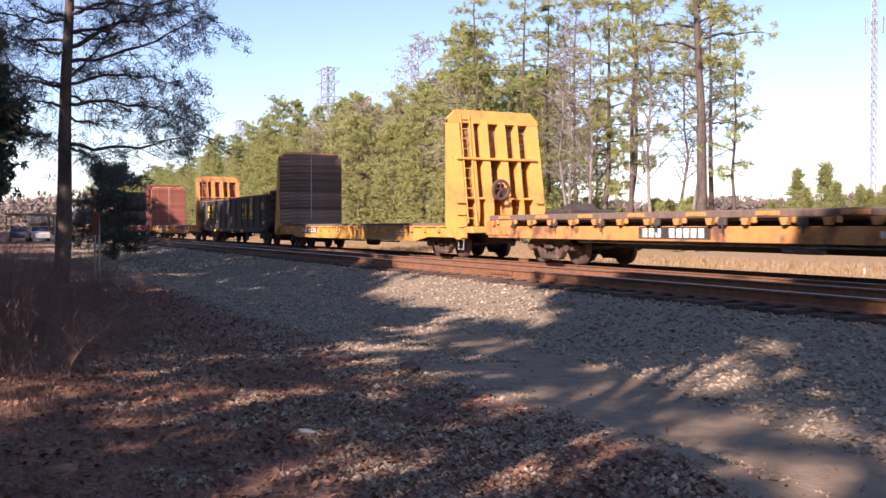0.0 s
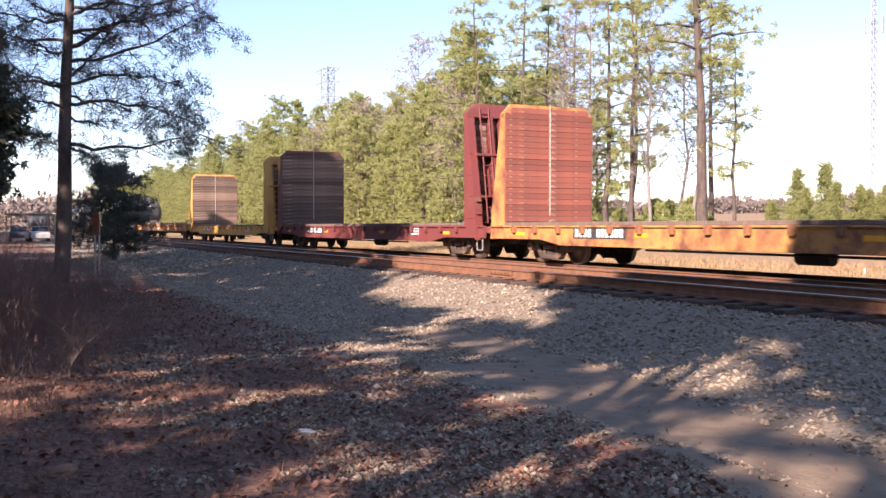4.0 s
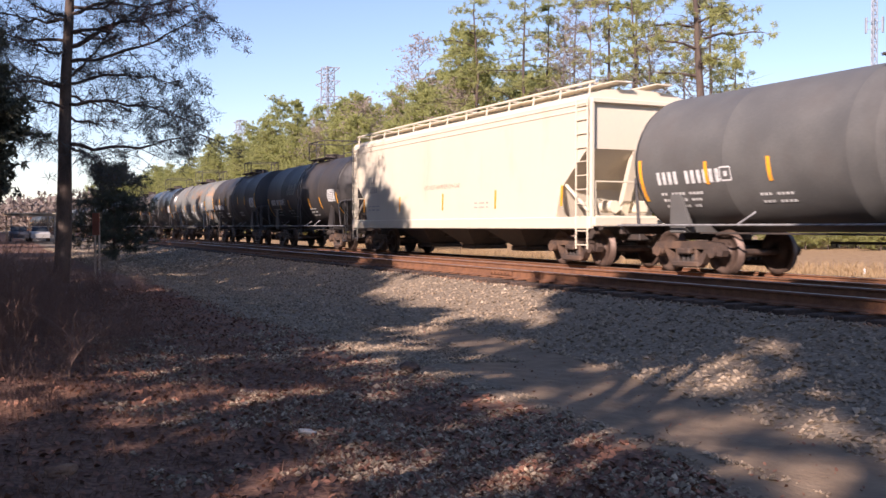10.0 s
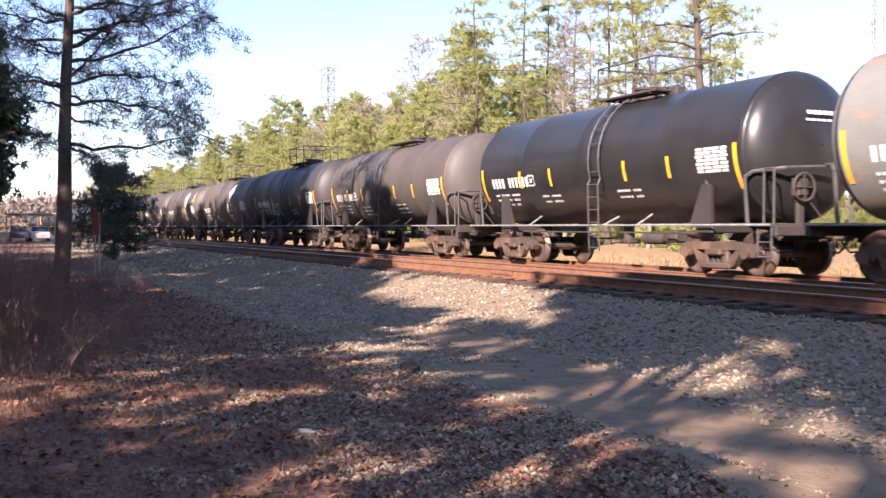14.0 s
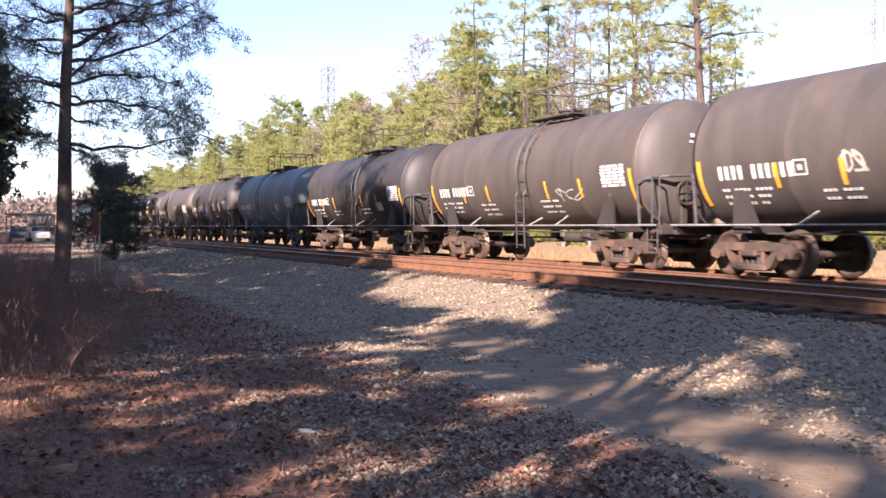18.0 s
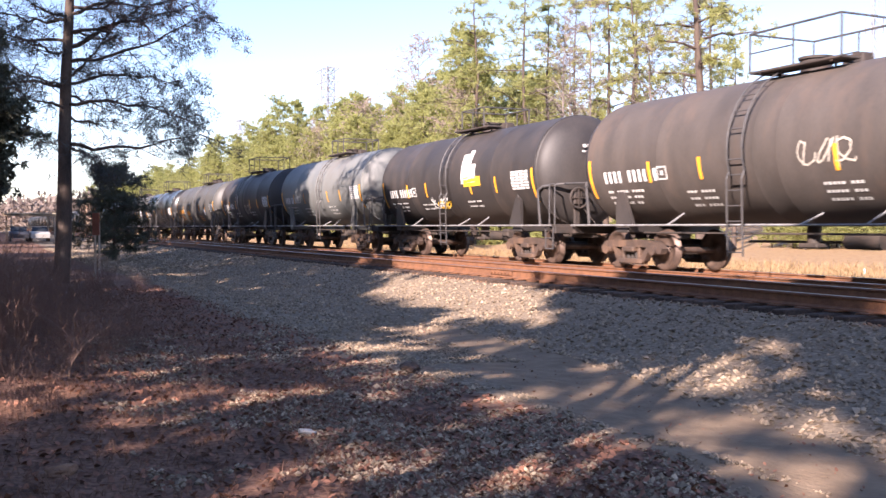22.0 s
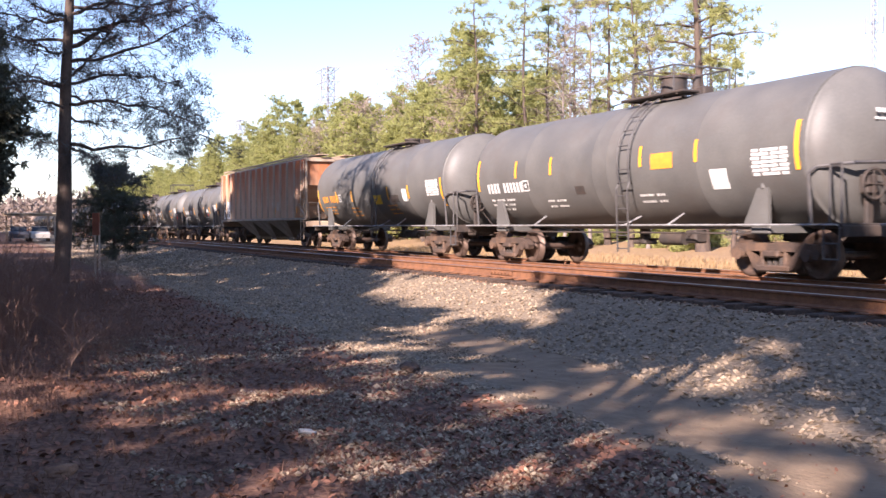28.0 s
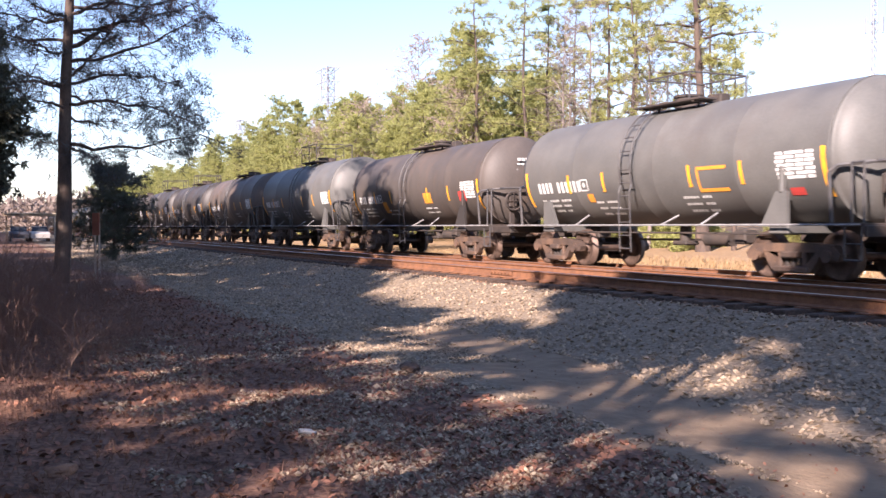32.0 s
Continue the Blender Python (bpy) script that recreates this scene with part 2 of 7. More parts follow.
def surface_z(x, y):
    """The ground's height with its small humps and the hollow of the path."""
    z = ground_z(x, y)
    if -36 < x < 4 and -3 < y < 20:
        k = 0.05 if y < 8.8 else 0.018
        z += k * noise.noise((x * 0.7, y * 0.7, 0)) + 0.5 * k * noise.noise((x * 2.3, y * 2.3, 3))
        z -= 0.035 * max(0, 1 - abs(y - path_middle(x)) / 0.9)
    return z


def build_ground():
    xs = grid_lines(-1800, -34, 2, 1200, 0.2, 34, 16)
    ys = grid_lines(-500, -2, 19, 1600, 0.2, 14, 30)
    verts, masks = [], {k: [] for k in ("litter", "path", "red_leaves", "ballast", "grass")}
    sm = lambda e0, e1, v: min(1, max(0, (v - e0) / (e1 - e0)))
    for y in ys:
        for x in xs:
            near = -36 < x < 4 and -3 < y < 20
            verts.append((x, y, surface_z(x, y)))
            d = abs(y - path_middle(x))
            on_path = sm(0.95, 0.6, d) * sm(-18, -12, x)
            # leaf litter lies on the camera's side of the path and reaches the track further off
            edge = float(np.interp(x, (-60, -30, -20, -13, -9, 0), (4.6, 4.4, 4.1, 4.1, 4.3, 5.0))) + 0.3 * noise.noise((x * 0.5, 1.7, 0))
            edge = min(edge, path_middle(x) - 0.45) if x > -12 else edge
            masks["litter"].append(sm(edge + 0.5, edge - 0.7, y) * (0.9 if near else 0.85))
            masks["path"].append(on_path * 0.9)
            masks["red_leaves"].append(0.75 * max(0, 1 - math.hypot((x + 21.1) / 4.5, (y - 3.6) / 1.0)) + 0.35 * max(0, 1 - math.hypot((x + 11) / 5, (y - 1.2) / 1.2)))
            masks["ballast"].append(sm(8.9, 9.4, y) * sm(17.7, 16.9, y))
            masks["grass"].append(sm(17.1, 18.1, y) * 0.95)
    nx = len(xs)
    faces = [(j * nx + i, j * nx + i + 1, (j + 1) * nx + i + 1, (j + 1) * nx + i) for j in range(len(ys) - 1) for i in range(nx - 1)]
    me = raw_mesh("ground", verts, faces, attr_mat(), smooth=True)
    for k, vals in masks.items():
        me.attributes.new(k, "FLOAT", "POINT").data.foreach_set("value", vals)
    return tagged(new("ground", me), "leaf-strewn trackside ground with pale gravel and dry grass", "ground", kind="structure")


build_ground()
rng = np.random.default_rng(7)


def scatter(name, pts, sizes, material, label, category, flat=0.7, thin=False, z_up=0.3):
    """Many small stones or leaves as one mesh."""
    n = len(pts)
    if thin:
        base = np.array([(-1, -0.5, 0), (0.2, -0.7, 0.05), (1, 0, 0.2), (0.2, 0.7, 0.05), (-1, 0.5, 0)], float)
        tri = [(0, 1, 3, 4), (1, 2, 3)]
    else:
        base = np.array([(1, 0, 0), (0, 1, 0), (-1, 0, 0), (0, -1, 0), (0.1, 0, 1), (0, 0.1, -1)], float)
        tri = [(0, 1, 4), (1, 2, 4), (2, 3, 4), (3, 0, 4), (1, 0, 5), (2, 1, 5), (3, 2, 5), (0, 3, 5)]
    k = len(base)
    v = np.repeat(base[None], n, 0)
    v = v * (1 + rng.uniform(-0.35, 0.35, v.shape))
    v[:, :, 2] *= flat
    tilt = rng.uniform(-0.5, 0.5, (n, 2)) * (1.6 if thin else 1)
    v[:, :, 2] += v[:, :, 0] * tilt[:, :1] + v[:, :, 1] * tilt[:, 1:]
    a = rng.uniform(0, 6.28, n)
    c, s = np.cos(a)[:, None], np.sin(a)[:, None]
    x, y = v[:, :, 0] * c - v[:, :, 1] * s, v[:, :, 0] * s + v[:, :, 1] * c
    v[:, :, 0], v[:, :, 1] = x, y
    v = v * sizes[:, None, None] + pts[:, None, :]
    v[:, :, 2] += sizes[:, None] * z_up
    faces = [tuple(i * k + j for j in t) for i in range(n) for t in tri]
    me = raw_mesh(name, [tuple(q) for q in v.reshape(-1, 3)], faces, material)
    return tagged(new(name, me), label, category, kind="stuff")


def spread(n, x0, x1, y0, y1, near=1.0):
    """Random places on the ground, denser towards x1."""
    x = x1 - (x1 - x0) * rng.uniform(0, 1, n) ** (1 + near)
    y = rng.uniform(y0, y1, n)
    z = np.array([surface_z(a, b) for a, b in zip(x, y)])
    return np.stack([x, y, z], 1)


STONE = mat("ballast_stone", (0.362, 0.276, 0.191), (0.179, 0.131, 0.089), 3, 0.85, 0, 0.3, island=0.45)
RUSTY_STONE = mat("rust_stained_stone", (0.273, 0.150, 0.086), (0.158, 0.087, 0.056), 3, 0.9, 0, 0.3, island=0.4)
DEAD_LEAF = mat("dead_leaf", (0.263, 0.116, 0.069), (0.137, 0.062, 0.040), 9, 0.8, 0, 0.1, island=0.5)
pts = spread(16000, -36, -2, 5.0, 9.3, 0.6)
pts = pts[[q[0] < -13 or q[1] > path_middle(q[0]) + 0.62 for q in pts]]
scatter("gravel_stones", pts, rng.uniform(0.012, 0.038, len(pts)), STONE, "loose pale grey crushed stone along the track shoulder", "gravel")
pts = spread(5000, -36, -9.8, 4.0, 5.7, 0.5)
scatter("verge_stones", pts, rng.uniform(0.01, 0.03, len(pts)), STONE, "loose grey stone beside the far path", "gravel")
pts = spread(6000, -75, -34, 3.8, 9.2, 0.3)
scatter("far_shoulder_stones", pts, rng.uniform(0.03, 0.065, len(pts)), STONE, "crushed stone along the far track shoulder", "gravel")
pts = spread(6000, -32, -2, 9.2, 12.9, 0.4)
scatter("ballast_stones", pts, rng.uniform(0.018, 0.04, len(pts)), RUSTY_STONE, "rust-stained crushed stone between the sleepers", "ballast")
pts = spread(20000, -14, -2.6, 0.9, 4.5, 0.4)
pts = pts[[noise.noise((q[0] * 0.9, q[1] * 0.9, 4)) + 0.5 * noise.noise((q[0] * 3.1, q[1] * 3.1, 2)) > -0.10 + 0.35 * max(0, 1.9 - q[1]) for q in pts]]
scatter("scattered_stones", pts, rng.uniform(0.008, 0.026, len(pts)) * np.where(rng.uniform(0, 1, len(pts)) < 0.05, 1.6, 1), STONE, "pale stones scattered through the leaf litter", "stones")
pts = np.concatenate([spread(20000, -26, -2.6, -0.5, 4.2, 0.2), spread(2000, -7.0, -2.4, 1.8, 4.3, 0.0)])
pts = pts[[q[1] < path_middle(q[0]) - 0.7 for q in pts]]
scatter("leaf_litter", pts, rng.uniform(0.012, 0.028, len(pts)), DEAD_LEAF, "brown dead leaves covering the ground", "leaf litter", thin=True, z_up=0.5)

pts = spread(8000, -7.2, -2.2, 2.0, 4.2, 0.0)
pts = pts[[q[1] < path_middle(q[0]) - 0.55 and noise.noise((q[0] * 1.7, q[1] * 1.7, 8)) > -0.25 for q in pts]]
scatter("front_stones", pts, rng.uniform(0.006, 0.019, len(pts)), STONE, "small pale stones at the path's edge", "stones")
pts = spread(900, -14, -2.2, 3.2, 6.2, 0.3)
pts = pts[[abs(q[1] - path_middle(q[0])) < 0.8 for q in pts]]
scatter("path_debris", pts, rng.uniform(0.006, 0.016, len(pts)), DEAD_LEAF, "bits of dead leaf trodden into the path", "leaf litter", thin=True, z_up=0.7)


# ---- tracks ----
def rail_profile(y, z):
    return [(y - 0.07, z - 0.18), (y + 0.07, z - 0.18), (y + 0.07, z - 0.165), (y + 0.012, z - 0.14), (y + 0.01, z - 0.045), (y + 0.036, z - 0.03),
            (y + 0.036, z - 0.006), (y + 0.028, z), (y - 0.028, z), (y - 0.036, z - 0.006), (y - 0.036, z - 0.03), (y - 0.01, z - 0.045), (y - 0.012, z - 0.14), (y - 0.07, z - 0.165)]


def rail_mesh(shiny):
    me = Shape().prism(rail_profile(0, 0), -700, 90, "x").mesh("rail", RAIL_RUST, STEEL if shiny else RAIL_RUST)
    for p in me.polygons:
        if p.normal.z > 0.6 and p.center.z > -0.008:
            p.material_index = 1
    return me


def build_track(name, yc, z, label, lo, hi, tie_seed, tie_drop):
    top = tagged(new(name), label, "railway track", kind="structure")
    me = rail_mesh(True)
    for sgn in (-1, 1):
        part("rail", me, top, pose(0, yc + sgn * 0.7525, z))
    r = random.Random(tie_seed)
    tie = Shape().box((0, 0, 0), (0.23, 2.6, 0.18), 0.015).mesh("tie", TIE_WOOD)
    plate = Shape().box((0, 0, 0), (0.19, 0.36, 0.02), 0.004).mesh("tie_plate", RAIL_RUST)
    x = lo
    while x < hi:
        t = part("tie", tie, top, pose(x + r.uniform(-0.03, 0.03), yc + r.uniform(-0.06, 0.06), z - 0.29 + r.uniform(-0.012, 0.008) - tie_drop, 0, 0, r.uniform(-1.5, 1.5)))
        x += 0.5
    far = Shape()
    plates = Shape()
    xx = -330.0
    while xx < lo - 0.3:
        far.box((xx, yc, z - 0.29 - tie_drop), (0.23, 2.6, 0.18), 0.01)
        xx += 0.5
    tagged(part("far_ties", far.mesh("far_ties", TIE_WOOD), top), kind="stuff")
    x = lo
    while x < hi:
        for sgn in (-1, 1):
            plates.box((x, yc + sgn * 0.7525, z - 0.19), (0.19, 0.36, 0.022), 0.004)
        x += 0.5
    tagged(part("tie_plates", plates.mesh("tie_plates", RAIL_RUST), top), kind="stuff")
    return top


track_near = build_track("near_track", NEAR_Y, NEAR_Z, "rusty railway track with dark wooden sleepers on ballast", -75, 3, 3, 0.0)
track_far = build_track("far_track", FAR_Y, 0.0, "railway track that carries the freight train", -75, 3, 4, 0.0)
for jx in (-17.9,):
    bar = Shape().box((0, 0, 0), (0.9, 0.03, 0.09), 0.006)
    for bx in (-0.36, -0.22, -0.08, 0.08, 0.22, 0.36):
        bar.rod((bx, -0.015, 0), (bx, -0.045, 0), 0.018, 6)
    part("joint_bar", bar.mesh("joint_bar", RAIL_RUST), track_near, pose(jx, NEAR_Y - 0.7525 - 0.032, NEAR_Z - 0.09), "bolted steel joint bar")


# ---- railway cars: common parts ----
def side_frame_mesh():
    s = Shape()
    s.prism([(-1.17, 0.50), (-1.0, 0.66), (-0.45, 0.70), (0.45, 0.70), (1.0, 0.66), (1.17, 0.50), (1.12, 0.38), (0.78, 0.40), (0.72, 0.52), (-0.72, 0.52), (-0.78, 0.40), (-1.12, 0.38)], -0.09, 0.09)
    s.prism([(-0.74, 0.53), (-0.60, 0.53), (-0.32, 0.25), (-0.40, 0.14), (-0.52, 0.20)], -0.08, 0.08)
    s.prism([(0.74, 0.53), (0.60, 0.53), (0.32, 0.25), (0.40, 0.14), (0.52, 0.20)], -0.08, 0.08)
    s.box((0, 0, 0.19), (0.86, 0.24, 0.13), 0.03)
    for x in (-0.30, 0.30):
        s.box((x, 0, 0.40), (0.10, 0.16, 0.34), 0.02)
    for x in (-0.889, 0.889):
        s.rod((x, -0.16, 0.457), (x, 0.10, 0.457), 0.115, 10)
    s.box((0, -0.02, 0.47), (0.42, 0.30, 0.13), 0.03)
    return s.mesh("side_frame", TRUCK_BROWN)


def spring_mesh():
    prof = [(0.24, 0.03)]
    for k in range(5):
        z = 0.255 + 0.033 * k
        prof += [(z - 0.012, 0.05), (z, 0.062), (z + 0.012, 0.05)]
    return Shape().lathe(prof + [(0.41, 0.03)], 8, "z").mesh("spring", UNDER)


def wheelset_mesh():
    s = Shape()
    s.rod((0, -1.02, 0), (0, 1.02, 0), 0.075, 10)
    for sg in (-1, 1):
        prof = [(-0.07, 0.05), (-0.06, 0.15), (-0.02, 0.17), (-0.015, 0.36), (-0.065, 0.38), (-0.068, 0.452), (0.045, 0.457), (0.055, 0.485), (0.075, 0.485), (0.075, 0.39), (0.03, 0.36), (0.02, 0.17), (0.07, 0.14), (0.07, 0.05)]
        prof = [(u * -sg + sg * 0.735, r) for u, r in prof]
        s.lathe(prof, 28, "y")
    s.box((0.0, -0.815, 0.25), (0.05, 0.02, 0.05), 0.005)
    return s.mesh("wheelset", WHEEL_STEEL)


SIDE_FRAME, SPRING, WHEELSET = side_frame_mesh(), spring_mesh(), wheelset_mesh()
BOLSTER = Shape().box((0, 0, 0.46), (0.40, 1.9, 0.22), 0.04).box((0, 0, 0.30), (1.5, 0.14, 0.08), 0.02).box((-0.52, 0, 0.42), (0.10, 1.7, 0.16), 0.02).box((0.52, 0, 0.42), (0.10, 1.7, 0.16), 0.02).mesh("truck", UNDER)
COUPLER = Shape().box((-0.25, 0, 0), (0.60, 0.16, 0.17), 0.03).box((0.08, 0.03, 0), (0.24, 0.26, 0.28), 0.05).rod((-0.1, 0.2, -0.05), (-0.3, 0.55, -0.12), 0.015).mesh("coupler", TRUCK_BROWN)
HOSE = Shape().pipe([(0, 0, 0), (0.10, 0, -0.16), (0.22, 0.02, -0.28), (0.36, 0.05, -0.27)], 0.022, 6).mesh("brake_hose", UNDER)
WHEELSETS = {"front": [], "rear": []}
CARS = []


def add_trucks(car, tc):
    for x in (tc, -tc):
        t = part("truck", BOLSTER, car, pose(x, 0, 0))
        for sg in (-1, 1):
            part("side_frame", SIDE_FRAME, t, pose(0, sg * 0.99, 0, 0, 0, 0 if sg < 0 else 180))
            for sx in (-0.15, 0.0, 0.15):
                part("spring", SPRING, t, pose(sx, sg * 0.99, 0))
        for key, wx in (("front", 0.889), ("rear", -0.889)):
            w = part("wheelset", WHEELSET, t, pose(wx, 0, 0.457))
            WHEELSETS[key].append(w)


def add_couplers(car, half):
    for sg in (-1, 1):
        part("coupler", COUPLER, car, pose(sg * (half - 0.12), 0, 0.86, 0, 0, 0 if sg > 0 else 180))
        part("brake_hose", HOSE, car, pose(sg * (half - 0.35), sg * 0.32, 0.78, 0, 0, 0 if sg > 0 else 180))


def car_thing(name, label, x0, category):
    ob = thing(name, label, category, "cars of the freight train", at=pose(x0, FAR_Y, 0))
    CARS.append((ob, x0))
    return ob


def rungs(s, x, y, z0, z1, w=0.4, step=0.32, r=0.013):
    s.rod((x - w / 2, y, z0), (x - w / 2, y, z1), r * 1.3, 5).rod((x + w / 2, y, z0), (x + w / 2, y, z1), r * 1.3, 5)
    z = z0 + 0.1
    while z < z1:
        s.rod((x - w / 2, y, z), (x + w / 2, y, z), r, 5)
        z += step
    return s


def bars(s, x, z, n, w, h, y, gap=0.28, skip=()):
    """A row of n upright marks on a flat side at y, from x to the right."""
    for i in range(n):
        if i in skip:
            continue
        x0 = x + i * w
        s.box((x0 + w * (1 - gap) / 2, y, z), (w * (1 - gap), 0.006, h), 0.001)
    return s


# ---- tank cars ----
def tank_patch(s, x, zm, w, h, R, zc, lift=0.006):
    """A painted patch that follows the near side of the shell."""
    n = max(2, int(h / 0.14) + 1)
    vs = []
    for i in range(n + 1):
        z = zm - h / 2 + h * i / n
        y = -math.sqrt(max(0.01, (R + lift) ** 2 - (z - zc) ** 2))
        vs += [(x - w / 2, y, z), (x + w / 2, y, z)]
    return s.add(vs, [(2 * i, 2 * i + 1, 2 * i + 3, 2 * i + 2) for i in range(n)])


def tank_stroke(s, pts, w, R, zc, lift=0.008):
    """A painted line of width w through (x, z) points on the near side of the shell."""
    on = lambda x, z: (x, -math.sqrt(max(0.01, (R + lift) ** 2 - (z - zc) ** 2)), z)
    fine = [pts[0]]
    for (xa, za), (xb, zb) in zip(pts[:-1], pts[1:]):
        n = max(1, int(abs(zb - za) / 0.09) + 1)
        fine += [(xa + (xb - xa) * k / n, za + (zb - za) * k / n) for k in range(1, n + 1)]
    for (xa, za), (xb, zb) in zip(fine[:-1], fine[1:]):
        d = math.hypot(xb - xa, zb - za) + 1e-6
        nx, nz, ex, ez = -(zb - za) / d * w / 2, (xb - xa) / d * w / 2, (xb - xa) / d * w * 0.35, (zb - za) / d * w * 0.35
        s.add([on(xa - ex + nx, za - ez + nz), on(xa - ex - nx, za - ez - nz), on(xb + ex - nx, zb + ez - nz), on(xb + ex + nx, zb + ez + nz)], [(0, 1, 2, 3)])
    return s


def tank_shape(s, pts, R, zc, lift=0.008):
    """A filled convex outline of (x, z) points on the near side of the shell."""
    lo, hi = min(z for x, z in pts), max(z for x, z in pts)
    n = max(4, int((hi - lo) / 0.06))
    vs = []
    for k in range(n + 1):
        z = lo + (hi - lo) * (0.001 + 0.998 * k / n)
        xs = [xa + (xb - xa) * (z - za) / (zb - za) for (xa, za), (xb, zb) in zip(pts, pts[1:] + pts[:1]) if (za - z) * (zb - z) < 0]
        y = -math.sqrt(max(0.01, (R + lift) ** 2 - (z - zc) ** 2))
        vs += [(min(xs), y, z), (max(xs), y, z)]
    return s.add(vs, [(2 * k, 2 * k + 1, 2 * k + 3, 2 * k + 2) for k in range(n)])


def tank_bars(s, x, z, n, w, h, R, zc, skip=(), gap=0.26, lift=0.006):
    for i in range(n):
        if i not in skip:
            tank_patch(s, x + i * w + w * (1 - gap) / 2, z, w * (1 - gap), h, R, zc, lift)
    return s


def tank_shell(hs, hd, R, m, seams):
    prof = [(-hs - hd, 0.02)]
    for i in range(1, 9):
        a = math.pi / 2 * i / 8
        prof.append((-hs - hd * math.cos(a), R * math.sin(a)))
    for u in seams:
        prof += [(u - 0.03, R), (u - 0.015, R + 0.003), (u + 0.015, R + 0.003), (u + 0.03, R)]
    for i in range(8, 0, -1):
        a = math.pi / 2 * i / 8
        prof.append((hs + hd * math.cos(a), R * math.sin(a)))
    prof.append((hs + hd, 0.02))
    return Shape().lathe(prof, 40, "x").mesh("tank_shell", m)


def tank_ladder(R, zc, m):
    s = Shape()
    for x in (-0.21, 0.21):
        pts = []
        for k in range(12):
            a = radians(72 - k * 8)
            pts.append((x, -(R + 0.13) * math.cos(a), zc + (R + 0.13) * math.sin(a)))
        pts += [(x, -(R + 0.13), zc - 0.6), (x, -(R + 0.10), 0.95), (x, -(R + 0.08), 0.42)]
        s.pipe(pts, 0.02, 5)
    z = 0.5
    while z < zc:
        s.rod((-0.21, -(R + 0.11), z), (0.21, -(R + 0.11), z), 0.014, 5)
        z += 0.3
    for k in range(1, 6):
        a = radians(k * 13)
        s.rod((-0.21, -(R + 0.13) * math.cos(a), zc + (R + 0.13) * math.sin(a)), (0.21, -(R + 0.13) * math.cos(a), zc + (R + 0.13) * math.sin(a)), 0.014, 5)
    return s.mesh("ladder", m)


